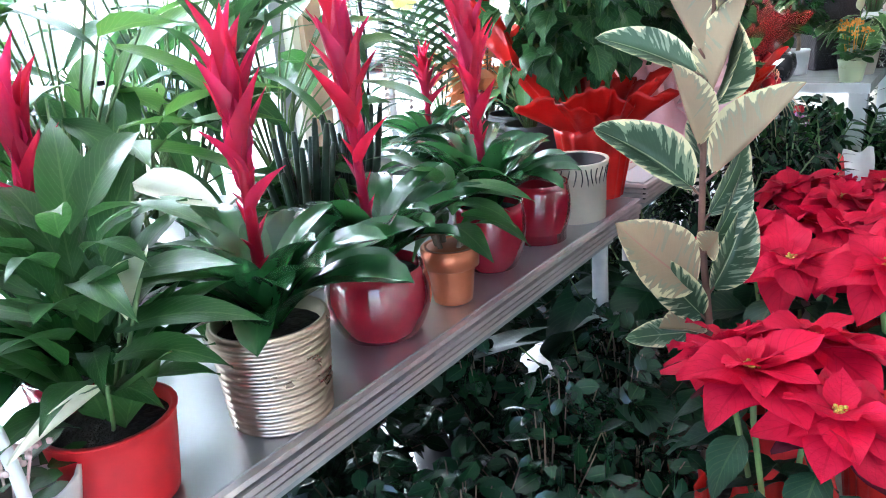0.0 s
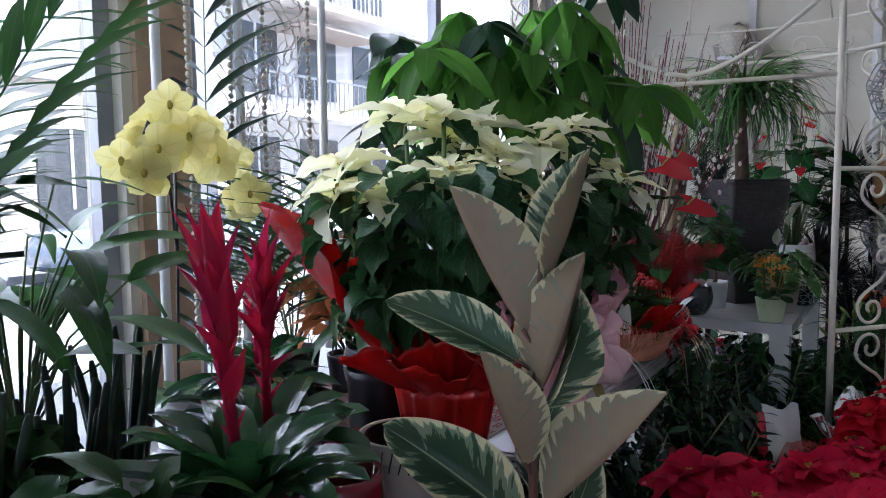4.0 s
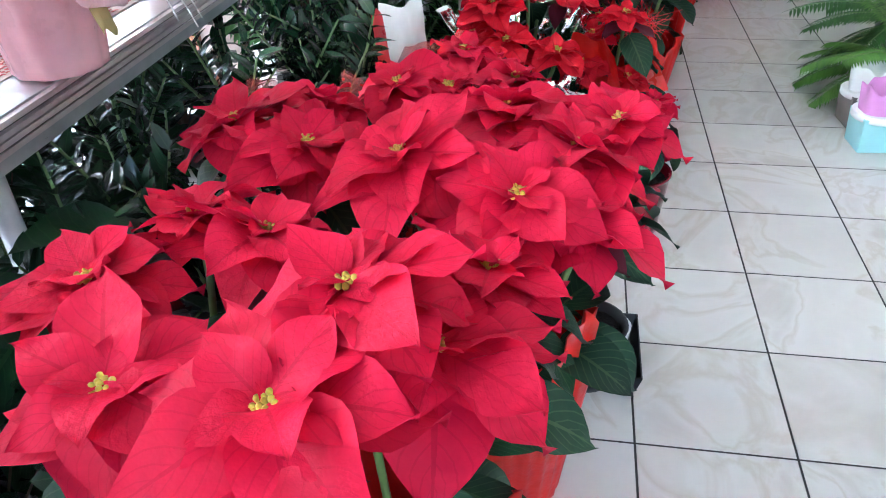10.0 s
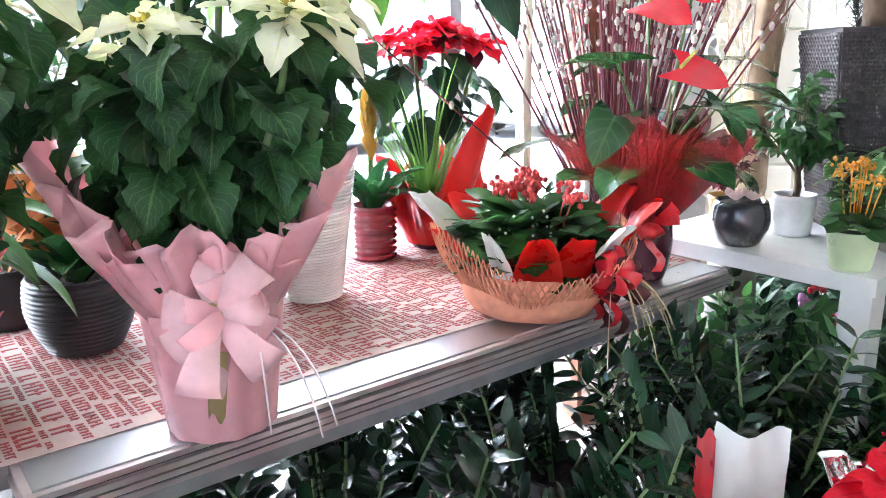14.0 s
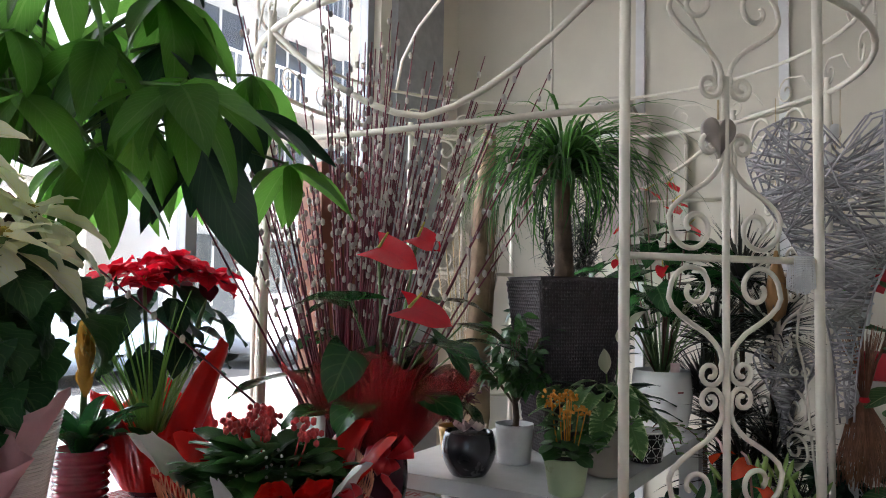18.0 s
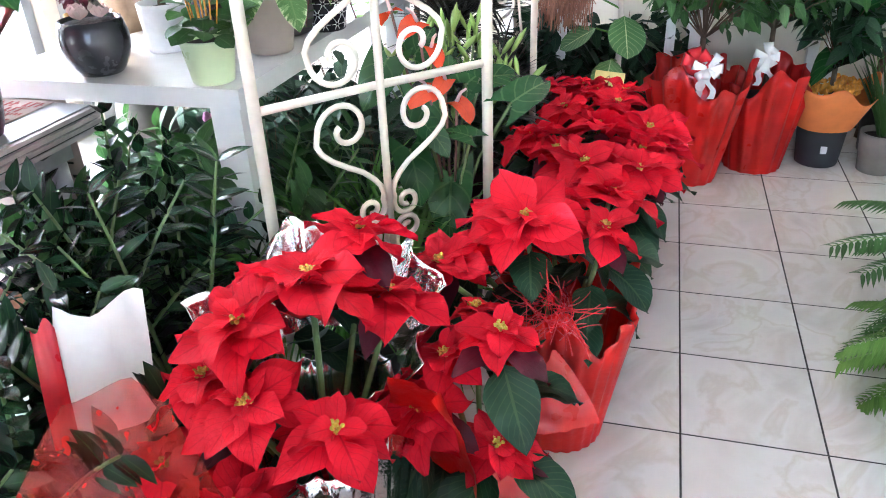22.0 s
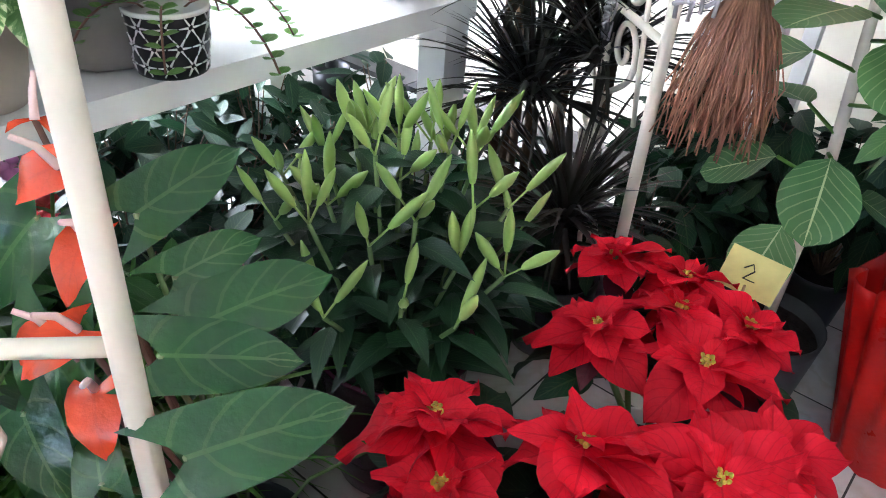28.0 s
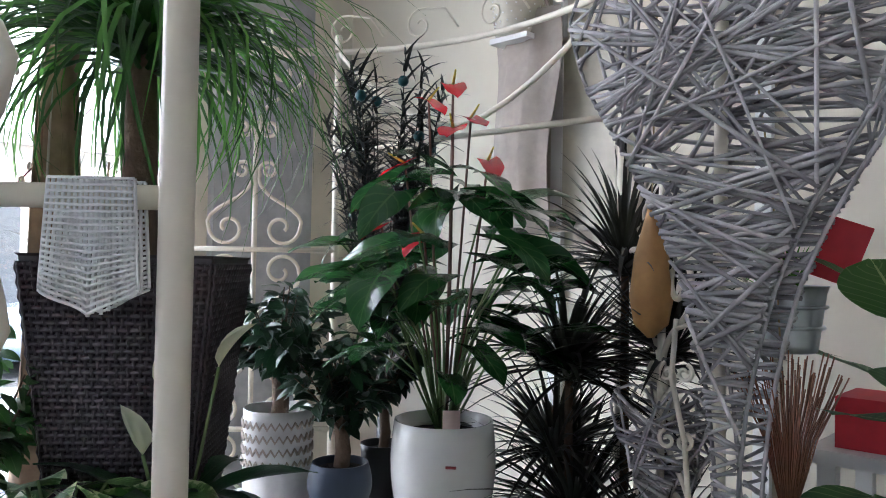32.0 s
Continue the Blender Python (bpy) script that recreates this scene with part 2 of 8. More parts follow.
M_STEM = surface("stem_green", (0.12, 0.2, 0.06), 0.5, scale=25)
M_WOOD = surface("trunk_bark", (0.13, 0.085, 0.052), 0.8, vary=0.45, scale=18, bump=0.8, dist=0.01)
M_BROWNSTEM = surface("stem_brown", (0.16, 0.075, 0.05), 0.6, scale=25)
M_SOIL = surface("potting_soil", (0.03, 0.022, 0.017), 0.95, vary=0.5, scale=40, bump=1.0, dist=0.02)
M_CENTRE = surface("flower_centre", (0.55, 0.42, 0.05), 0.5, vary=0.5, scale=60)
M_REDGLAZE = surface("red_glaze", (0.22, 0.006, 0.018), 0.14, vary=0.25, bump=0.05, coat=0.8)
M_COPPER = surface("copper_paint", (0.50, 0.16, 0.075), 0.33, 0.6, bump=0.1)
M_SILVER = surface("champagne_metal_glaze", (0.46, 0.37, 0.29), 0.3, 0.95, vary=0.15, bump=0.08)
M_CREAMPOT = surface("cream_ceramic", (0.58, 0.53, 0.43), 0.5, vary=0.12, bump=0.2)
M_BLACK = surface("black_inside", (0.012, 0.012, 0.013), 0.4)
M_WHITEPOT = surface("white_glazed_ceramic", (0.78, 0.77, 0.74), 0.22, vary=0.05, bump=0.03, coat=0.5)
M_BLUEPOT = surface("slate_blue_ceramic", (0.035, 0.05, 0.08), 0.55, vary=0.15, bump=0.2)
M_DARKPOT = surface("anthracite_pot", (0.035, 0.035, 0.04), 0.5, vary=0.2, bump=0.15)
M_METALVASE = surface("gunmetal_glaze", (0.07, 0.07, 0.075), 0.25, 0.5, bump=0.06, coat=0.4)
M_GREENPOT = surface("pale_green_ceramic", (0.56, 0.66, 0.40), 0.3, vary=0.06, bump=0.05, coat=0.3)
M_TAUPE = surface("taupe_ceramic", (0.40, 0.34, 0.29), 0.5, vary=0.1, bump=0.1)
M_GREYPOT = surface("grey_stone_pot", (0.17, 0.155, 0.14), 0.5, vary=0.2, bump=0.15)
M_REDPLASTIC = surface("red_plastic_pot", (0.55, 0.015, 0.02), 0.4)
M_PURPLE = surface("plum_ceramic", (0.075, 0.018, 0.035), 0.25, coat=0.4)
M_MUSTARD = surface("mustard_glaze", (0.5, 0.27, 0.05), 0.4)
M_RATTAN = surface("brown_rattan", (0.062, 0.048, 0.050), 0.5, vary=0.3, scale=30)
M_REDWRAP = surface("red_paper_wrap", (0.60, 0.012, 0.008), 0.3, vary=0.25, scale=8, bump=0.45, fine=30, dist=0.012, coat=0.3)
M_ORANGEWRAP = surface("orange_felt_wrap", (0.70, 0.20, 0.045), 0.75, vary=0.12)
M_PINKWRAP = surface("pink_paper_wrap", (0.93, 0.54, 0.57), 0.28, vary=0.12, scale=9, bump=0.6, fine=32, dist=0.012, coat=0.45)
M_FOIL = surface("silver_foil", (0.82, 0.82, 0.83), 0.16, 1.0, vary=0.1, scale=9, bump=0.5, fine=35, dist=0.01)
M_RIBBON = surface("red_satin_ribbon", (0.58, 0.012, 0.02), 0.3, coat=0.3)
M_BROWNRIB = surface("brown_satin_ribbon", (0.10, 0.02, 0.018), 0.35, coat=0.2)
M_GOLDRIB = surface("olive_gold_ribbon", (0.35, 0.27, 0.10), 0.4)
M_JUTE = surface("orange_jute_net", (0.82, 0.36, 0.22), 0.8, vary=0.2, scale=30)
M_RAFFIA = surface("natural_raffia", (0.55, 0.42, 0.24), 0.8, vary=0.25)
M_IRON = surface("cream_painted_iron", (0.74, 0.68, 0.56), 0.45, vary=0.12, scale=10, bump=0.15)
M_WICKER = surface("grey_wicker", (0.50, 0.475, 0.475), 0.75, vary=0.4, scale=24, bump=0.5, spread=1.0)
M_WILLOW = surface("willow_twig", (0.17, 0.022, 0.040), 0.5, vary=0.3, scale=20)
M_CATKIN = surface("willow_catkin", (0.58, 0.52, 0.47), 0.9, vary=0.2, scale=60)
M_STEEL = surface("brushed_aluminium", (0.46, 0.46, 0.48), 0.34, 0.9, vary=0.08, scale=4, bump=0.06)
M_TRIM = surface("ribbed_aluminium_trim", (0.66, 0.58, 0.56), 0.36, 0.7, vary=0.12, scale=8, bump=0.08)
M_LEG = surface("grey_table_leg", (0.42, 0.42, 0.43), 0.4, 0.5)
M_WHITETAB = surface("white_gloss_laminate", (0.78, 0.78, 0.76), 0.18, vary=0.04, bump=0.02, coat=0.4)
M_WHITEPAINT = surface("white_paint", (0.78, 0.77, 0.75), 0.5, vary=0.06)
M_WALL = surface("cream_plaster_wall", (0.70, 0.645, 0.53), 0.9, vary=0.06, scale=3, bump=0.15, fine=60)
M_WALL2 = surface("grey_plaster_wall", (0.60, 0.58, 0.54), 0.9, vary=0.06, scale=3, bump=0.15, fine=60)
M_CEIL = surface("white_ceiling", (0.76, 0.75, 0.72), 0.9, vary=0.04, scale=3, bump=0.1)
M_FRAME = surface("grey_window_frame", (0.30, 0.31, 0.33), 0.4, 0.3, vary=0.1)
M_GROUT = surface("dark_grout", (0.045, 0.042, 0.04), 0.9, vary=0.3, scale=30)
M_TEAL = surface("aqua_paper_bag", (0.38, 0.70, 0.70), 0.6, vary=0.06)
M_PINKBAG = surface("lilac_paper", (0.66, 0.27, 0.55), 0.6, vary=0.08)
M_LIME = surface("lime_paper", (0.62, 0.72, 0.06), 0.6, vary=0.08)
M_STRAW = surface("copper_straw", (0.42, 0.19, 0.11), 0.65, vary=0.35, scale=30, spread=0.6)
M_DRIED = leafy("dried_petal", (0.50, 0.34, 0.23), (0.36, 0.23, 0.15), 0.8, (0.2, 0.12, 0.08), 0.2, 0.15)
M_DRYTRUNK = surface("dry_palm_fibre", (0.36, 0.25, 0.16), 0.85, vary=0.35, scale=16, bump=0.6)
M_PAMPAS = surface("dried_pampas", (0.62, 0.56, 0.47), 0.9, vary=0.15)
M_ROSE = surface("blush_petal", (0.72, 0.52, 0.48), 0.7)
M_LACE = surface("white_crochet", (0.78, 0.78, 0.77), 0.9)
M_TIN = surface("galvanised_tin", (0.55, 0.58, 0.60), 0.32, 0.9, vary=0.2, scale=12)
M_REDCARD = surface("red_card", (0.62, 0.03, 0.045), 0.6)
M_TAN = surface("dried_pod", (0.50, 0.27, 0.10), 0.6, vary=0.3, scale=12, bump=0.3)
M_PEACOCK = leafy("peacock_feather", (0.02, 0.045, 0.04), (0.03, 0.02, 0.015), 0.4, (0.02, 0.03, 0.03), 0.2, 0.05)
M_TEALEYE = surface("feather_eye", (0.02, 0.10, 0.11), 0.3)
M_PAPER = surface("kraft_paper_runner", (0.45, 0.35, 0.31), 0.8, vary=0.1)
M_INK = surface("red_print", (0.34, 0.06, 0.06), 0.8)
M_DARKINK = surface("dark_print", (0.05, 0.045, 0.04), 0.8)
M_LINEN = surface("grey_linen_cloth", (0.42, 0.36, 0.31), 0.9, vary=0.12, scale=25, bump=0.3)
M_WILLOWBRN = surface("rust_board", (0.28, 0.10, 0.055), 0.6, vary=0.2)
M_STONE = surface("white_marble_pot", (0.68, 0.67, 0.66), 0.35, vary=0.25, scale=8)
M_YCARD = surface("yellow_card", (0.70, 0.60, 0.22), 0.7)
M_GOLDFL = leafy("golden_bract", (0.42, 0.24, 0.03), (0.30, 0.14, 0.02), 0.5, (0.3, 0.15, 0.03), 0.2, 0.2)
M_KALO = surface("orange_floret", (0.72, 0.30, 0.03), 0.6)
M_KALR = surface("red_floret", (0.60, 0.05, 0.05), 0.6)
M_BLUEFL = surface("blue_dyed_orchid", (0.10, 0.36, 0.62), 0.5)
M_ASPHALT = surface("asphalt", (0.06, 0.06, 0.062), 0.9, vary=0.25, scale=2, bump=0.3)
M_PAVE = surface("pavement_concrete", (0.55, 0.54, 0.51), 0.9, vary=0.15, scale=2)
M_FACADE = surface("facade_plaster", (0.74, 0.68, 0.58), 0.9, vary=0.1, scale=1)
M_FACADE2 = surface("facade_white", (0.82, 0.81, 0.79), 0.9, vary=0.1, scale=1)
M_DARKGLASS = surface("dark_glazing", (0.10, 0.11, 0.12), 0.1)
M_CARWHITE = surface("white_car_paint", (0.75, 0.76, 0.78), 0.25, coat=0.6, bump=0)
M_CARBLUE = surface("pale_blue_car_paint", (0.38, 0.48, 0.60), 0.25, coat=0.6, bump=0)
M_RUBBERTYRE = surface("tyre_rubber", (0.02, 0.02, 0.02), 0.8)


def tile_material():
    m, nt, b = mk("marbled_floor_tile", (0.6, 0.57, 0.53), 0.3, 0, 0.5)
    n1, n2 = noise_of(nt, 3.1, 6, "Object", 0.65), noise_of(nt, 26, 4)
    t = nt.nodes.new("ShaderNodeTexCoord")
    wv = nt.nodes.new("ShaderNodeTexNoise")
    wv.inputs["Scale"].default_value, wv.inputs["Detail"].default_value, wv.inputs["Distortion"].default_value = 2.2, 6, 1.6
    nt.links.new(t.outputs["Object"], wv.inputs["Vector"])
    off = nt.nodes.new("ShaderNodeObjectInfo").outputs["Random"]
    cm = nt.nodes.new("ShaderNodeCombineXYZ")
    nt.links.new(calc(nt, "MULTIPLY", off, 37.0), cm.inputs[0])
    va = nt.nodes.new("ShaderNodeVectorMath")
    nt.links.new(t.outputs["Object"], va.inputs[0])
    nt.links.new(cm.outputs[0], va.inputs[1])
    nt.links.new(va.outputs[0], wv.inputs["Vector"])
    c = ramp(nt, wv.outputs[0], [(0.36, (0.50, 0.46, 0.42)), (0.47, (0.63, 0.60, 0.57)), (0.50, (0.54, 0.49, 0.43)), (0.54, (0.64, 0.61, 0.58)), (0.75, (0.58, 0.55, 0.52))])
    c = blend(nt, calc(nt, "MULTIPLY", n2, 0.25), c, (0.45, 0.42, 0.39))
    c = blend(nt, calc(nt, "MULTIPLY", off, 0.12), c, (0.5, 0.47, 0.44))
    nt.links.new(c, b.inputs["Base Color"])
    nt.links.new(calc(nt, "ADD", calc(nt, "MULTIPLY", n1, 0.25), 0.2), b.inputs["Roughness"])
    relief(nt, b, n2, 0.06, 0.003)
    return m


M_TILE = tile_material()


def glass_material():
    m, nt, b = mk("window_glass", (1, 1, 1), 0.02)
    clear = nt.nodes.new("ShaderNodeBsdfTransparent")
    clear.inputs[0].default_value = (0.95, 0.97, 0.96, 1)
    shine = nt.nodes.new("ShaderNodeBsdfGlossy")
    shine.inputs["Roughness"].default_value = 0.02
    mx = nt.nodes.new("ShaderNodeMixShader")
    mx.inputs[0].default_value = 0.06
    nt.links.new(clear.outputs[0], mx.inputs[1])
    nt.links.new(shine.outputs[0], mx.inputs[2])
    nt.links.new(mx.outputs[0], nt.nodes["Material Output"].inputs[0])
    return m


M_GLASS = glass_material()
M_PANELWOOD = surface("varnished_pine", (0.50, 0.34, 0.22), 0.45, vary=0.3, scale=5, bump=0.15)
M_PACHIRA = leafy("money_tree_leaf", (0.09, 0.22, 0.03), (0.05, 0.14, 0.022), 0.35, (0.16, 0.28, 0.08), 0.3, 0.75)


def veil(name, col, clear, rough=0.7):
    """A fine open fabric: threads that let part of what lies behind be seen."""
    m, nt, b = mk(name, col, rough)
    hole = nt.nodes.new("ShaderNodeBsdfTransparent")
    mx = nt.nodes.new("ShaderNodeMixShader")
    n = noise_of(nt, 30.0, 2)
    nt.links.new(ramp(nt, n, [(0.35, (clear - 0.04,) * 3), (0.65, (clear + 0.04,) * 3)]), mx.inputs[0])
    nt.links.new(b.outputs[0], mx.inputs[1])
    nt.links.new(hole.outputs[0], mx.inputs[2])
    nt.links.new(mx.outputs[0], nt.nodes["Material Output"].inputs[0])
    return m


M_NET = veil("red_mesh_fabric", (0.42, 0.01, 0.01), 0.58)
M_FILM = veil("red_cellophane", (0.52, 0.04, 0.03), 0.38, 0.22)
M_ORGANZA = veil("pink_organza", (0.93, 0.60, 0.62), 0.3)
for shiny, much in ((M_BROM, 0.5), (M_ANTH, 0.3), (M_GLOSS, 0.25), (M_SPATHE, 0.3), (M_BROMRED, 0.4)):
    shiny.node_tree.nodes["Principled BSDF"].inputs["Coat Weight"].default_value = much
    shiny.node_tree.nodes["Principled BSDF"].inputs["Coat Roughness"].default_value = 0.12


def thin(m, share, tint):
    """Lets part of the light through a thin paper or film."""
    nt = m.node_tree
    t = nt.nodes.new("ShaderNodeBsdfTranslucent")
    t.inputs[0].default_value = (*tint, 1)
    mx = nt.nodes.new("ShaderNodeMixShader")
    mx.inputs[0].default_value = share
    nt.links.new(nt.nodes["Principled BSDF"].outputs[0], mx.inputs[1])
    nt.links.new(t.outputs[0], mx.inputs[2])
    nt.links.new(mx.outputs[0], nt.nodes["Material Output"].inputs[0])


thin(M_PINKWRAP, 0.35, (0.95, 0.60, 0.62))
thin(M_REDWRAP, 0.3, (0.85, 0.03, 0.01))
M_HAZE, nt_haze, b_haze = mk("white_haze", (0.8, 0.8, 0.8), 1.0)
b_haze.inputs["Emission Color"].default_value = (0.93, 0.97, 1.0, 1)
b_haze.inputs["Emission Strength"].default_value = 2.4

# ---- mesh helpers ----
class Geo:
    """Vertices, faces and leaf coordinates of one mesh."""

    def __init__(self):
        self.v, self.f, self.uv = [], [], {}

    def box(self, x0, y0, z0, x1, y1, z1, m=None):
        n = len(self.v)
        for z in (z0, z1):
            for x, y in ((x0, y0), (x1, y0), (x1, y1), (x0, y1)):
                p = Vector((x, y, z))
                self.v.append(m @ p if m else p)
        for q in ((0, 3, 2, 1), (4, 5, 6, 7), (0, 1, 5, 4), (1, 2, 6, 5), (2, 3, 7, 6), (3, 0, 4, 7)):
            self.f.append(tuple(n + i for i in q))
        return self

    def lathe(self, prof, seg=28, m=None, wob=None):
        """prof: radius and height from the bottom up; wob(angle, height) scales the radius."""
        n = len(self.v)
        for r, z in prof:
            for i in range(seg):
                a = 2 * math.pi * i / seg
                k = r * (wob(a, z) if wob else 1)
                p = Vector((k * math.cos(a), k * math.sin(a), z))
                self.v.append(m @ p if m else p)
        for j in range(len(prof) - 1):
            for i in range(seg):
                a, b = n + j * seg + i, n + j * seg + (i + 1) % seg
                self.f.append((a, b, b + seg, a + seg))
        self.f.append(tuple(n + i for i in reversed(range(seg))))
        self.f.append(tuple(n + (len(prof) - 1) * seg + i for i in range(seg)))
        return self

    def tube(self, pts, r, seg=6, r1=None, m=None):
        pts = [Vector(p) for p in pts]
        if m:
            pts = [m @ p for p in pts]
        n, k = len(self.v), len(pts)
        r1 = r if r1 is None else r1
        side = None
        for j, p in enumerate(pts):
            d = (pts[min(j + 1, k - 1)] - pts[max(j - 1, 0)])
            d = d.normalized() if d.length > 1e-9 else Vector((0, 0, 1))
            if side is None:
                side = d.orthogonal().normalized()
            else:
                side = (side - d * side.dot(d))
                side = side.normalized() if side.length > 1e-6 else d.orthogonal().normalized()
            up = d.cross(side)
            rr = r + (r1 - r) * j / max(1, k - 1)
            for i in range(seg):
                a = 2 * math.pi * i / seg
                self.v.append(p + (side * math.cos(a) + up * math.sin(a)) * rr)
        for j in range(k - 1):
            for i in range(seg):
                a, b = n + j * seg + i, n + j * seg + (i + 1) % seg
                self.f.append((a, b, b + seg, a + seg))
        self.f.append(tuple(n + i for i in reversed(range(seg))))
        self.f.append(tuple(n + (k - 1) * seg + i for i in range(seg)))
        return self

    def ball(self, c, r, seg=8, rings=5, stretch=1.0, m=None):
        prof = [(r * max(0.02, math.sin(math.pi * j / rings)), -r * stretch * math.cos(math.pi * j / rings)) for j in range(rings + 1)]
        mm = Matrix.Translation(c)
        if m:
            mm = mm @ m
        return self.lathe(prof, seg, mm)

    def leaf(self, m, kind="ovate", wide=0.5, bend=0.3, fold=0.15, wave=0.0, na=4, nl=8, twist=0.0):
        """A leaf one long along +y, its face up +z, set by the matrix m."""
        n = len(self.v)
        for j in range(nl + 1):
            s = j / nl
            w = SHAPES[kind](s) * wide * 0.5
            for i in range(na + 1):
                u = i / na * 2 - 1
                y = s
                if kind == "heart":
                    y = s - 0.36 * abs(u) ** 1.3 * max(0, 1 - s / 0.45)
                x = u * w
                ang = bend * y
                z = fold * abs(x) - wave * math.sin(s * 9 + u * 1.5) * abs(u) * wide
                if twist:
                    ct, st = math.cos(twist * s), math.sin(twist * s)
                    x, z = x * ct - z * st, x * st + z * ct
                if abs(bend) > 1e-4:
                    yy = math.sin(ang) / bend + z * math.sin(ang)
                    zz = -(1 - math.cos(ang)) / bend + z * math.cos(ang)
                else:
                    yy, zz = y, z
                self.uv[len(self.v)] = ((u + 1) / 2, s)
                self.v.append(m @ Vector((x, yy, zz)))
        for j in range(nl):
            for i in range(na):
                a = n + j * (na + 1) + i
                self.f.append((a, a + 1, a + na + 2, a + na + 1))
        return self

    def mesh(self, name, mat, smooth=True):
        me = bpy.data.meshes.new(name)
        me.from_pydata([tuple(p) for p in self.v], [], self.f)
        if self.uv:
            lay = me.uv_layers.new(name="UVMap")
            idx = np.empty(len(me.loops), dtype=np.int32)
            me.loops.foreach_get("vertex_index", idx)
            tab = np.zeros((len(self.v), 2), dtype=np.float32)
            for k, q in self.uv.items():
                tab[k] = q
            lay.data.foreach_set("uv", tab[idx].ravel())
        me.materials.append(mat)
        if smooth:
            me.polygons.foreach_set("use_smooth", [True] * len(me.polygons))
        return me


SHAPES = {
    "ovate": lambda s: max(0.02, math.sin(math.pi * min(1, s ** 0.72 * 1.0)) ** 0.85) if s < 0.995 else 0.0,
    "bract": lambda s: max(0.03, math.sin(math.pi * s ** 0.85) ** 0.9 * (1 - 0.25 * s)) if s < 0.99 else 0.0,
    "lobed": lambda s: max(0.03, math.sin(math.pi * s ** 0.8) ** 0.9 * (0.9 + 0.18 * math.sin(s * 22))) if s < 0.99 else 0.0,
    "lance": lambda s: max(0.04, math.sin(math.pi * s ** 0.65)) * (1 - 0.2 * s) if s < 0.99 else 0.0,
    "oval": lambda s: max(0.03, math.sin(math.pi * s) ** 0.55) if 0 < s < 1 else 0.03,
    "heart": lambda s: (1 - s) ** 0.9 * (0.74 + 1.15 * s) if s < 0.995 else 0.0,
    "strap": lambda s: (0.75 + 0.25 * math.sin(math.pi * s)) * (1 if s < 0.75 else max(0, 1 - ((s - 0.75) / 0.25) ** 2) ** 0.5),
    "blade": lambda s: (1 - s ** 1.8) * 0.9 + 0.04,
    "rubber": lambda s: max(0.03, math.sin(math.pi * min(1, s ** 0.9 * 0.97 + 0.03)) ** 0.72 * (1 - 0.12 * s)) if s < 0.985 else 0.0,
    "tip": lambda s: max(0.02, math.sin(math.pi * s ** 1.4) ** 0.9) if s < 0.99 else 0.0,
}


def part(name, geo, material, parent=None, label="", smooth=True, at=None):
    """Links a mesh as one object under a thing or under a part."""
    me = geo.mesh(name, material, smooth) if isinstance(geo, Geo) else geo
    ob = new(name, me)
    if parent:
        ob.parent = parent
    if at is not None:
        ob.matrix_basis = at
    if label:
        ob["label"] = label
    return ob


def thing(name, at, label, category, group="", kind=""):
    ob = new(name)
    ob.empty_display_size = 0.05
    ob.matrix_basis = at if isinstance(at, Matrix) else pose(*at)
    return tagged(ob, label, category, group, kind)


rnd = random.Random(11)


def U(a, b):
    return rnd.uniform(a, b)


def aim(p, d, roll=0.0, size=1.0):
    """A leaf's matrix: from p along d, its face turned up as far as it goes."""
    d = Vector(d).normalized()
    up = Vector((0, 0, 1))
    x = d.cross(up)
    x = x.normalized() if x.length > 1e-4 else Vector((1, 0, 0))
    z = x.cross(d)
    r = Matrix((x, d, z)).transposed().to_4x4()
    return Matrix.Translation(p) @ r @ Matrix.Rotation(roll, 4, "Y") @ Matrix.Scale(size, 4)


def around(a, el):
    """The way that points at the angle a round the plant and el above the level."""
    return Vector((math.cos(a) * math.cos(el), math.sin(a) * math.cos(el), math.sin(el)))


def span(p, q, face, size=None):
    """A leaf's matrix: from p to its tip q, its face turned towards the way face."""
    p, q, face = Vector(p), Vector(q), Vector(face)
    d = (q - p).normalized()
    z = (face - d * face.dot(d)).normalized()
    r = Matrix((d.cross(z), d, z)).transposed().to_4x4()
    return Matrix.Translation(p) @ r @ Matrix.Scale(size or (q - p).length, 4)


CACHE = {}


def leaf_meshes(key, mat, kind, wide, bend, fold, wave=0.03, na=4, nl=8, n=4):
    """A few leaves of one kind, whose meshes all the leaves of that kind share."""
    if key not in CACHE:
        CACHE[key] = []
        for i in range(n):
            g = Geo().leaf(Matrix.Identity(4), kind, wide * U(0.88, 1.12), bend + U(-0.25, 0.3), fold * U(0.6, 1.4), wave * U(0.4, 1.5), na, nl, U(-0.25, 0.25))
            CACHE[key].append(g.mesh(key, mat))
    return CACHE[key]


def leaf_part(name, key, parent, m, label=""):
    return part(name, rnd.choice(CACHE[key]), None, parent, label, at=m)


def arc(p, d, length, droop, n=6):
    """Points of a stem that starts at p along d and sinks under its weight."""
    p, d = Vector(p), Vector(d).normalized()
    pts = [p.copy()]
    for i in range(n):
        d = (d + Vector((0, 0, -droop / n))).normalized()
        p = p + d * (length / n)
        pts.append(p.copy())
    return pts


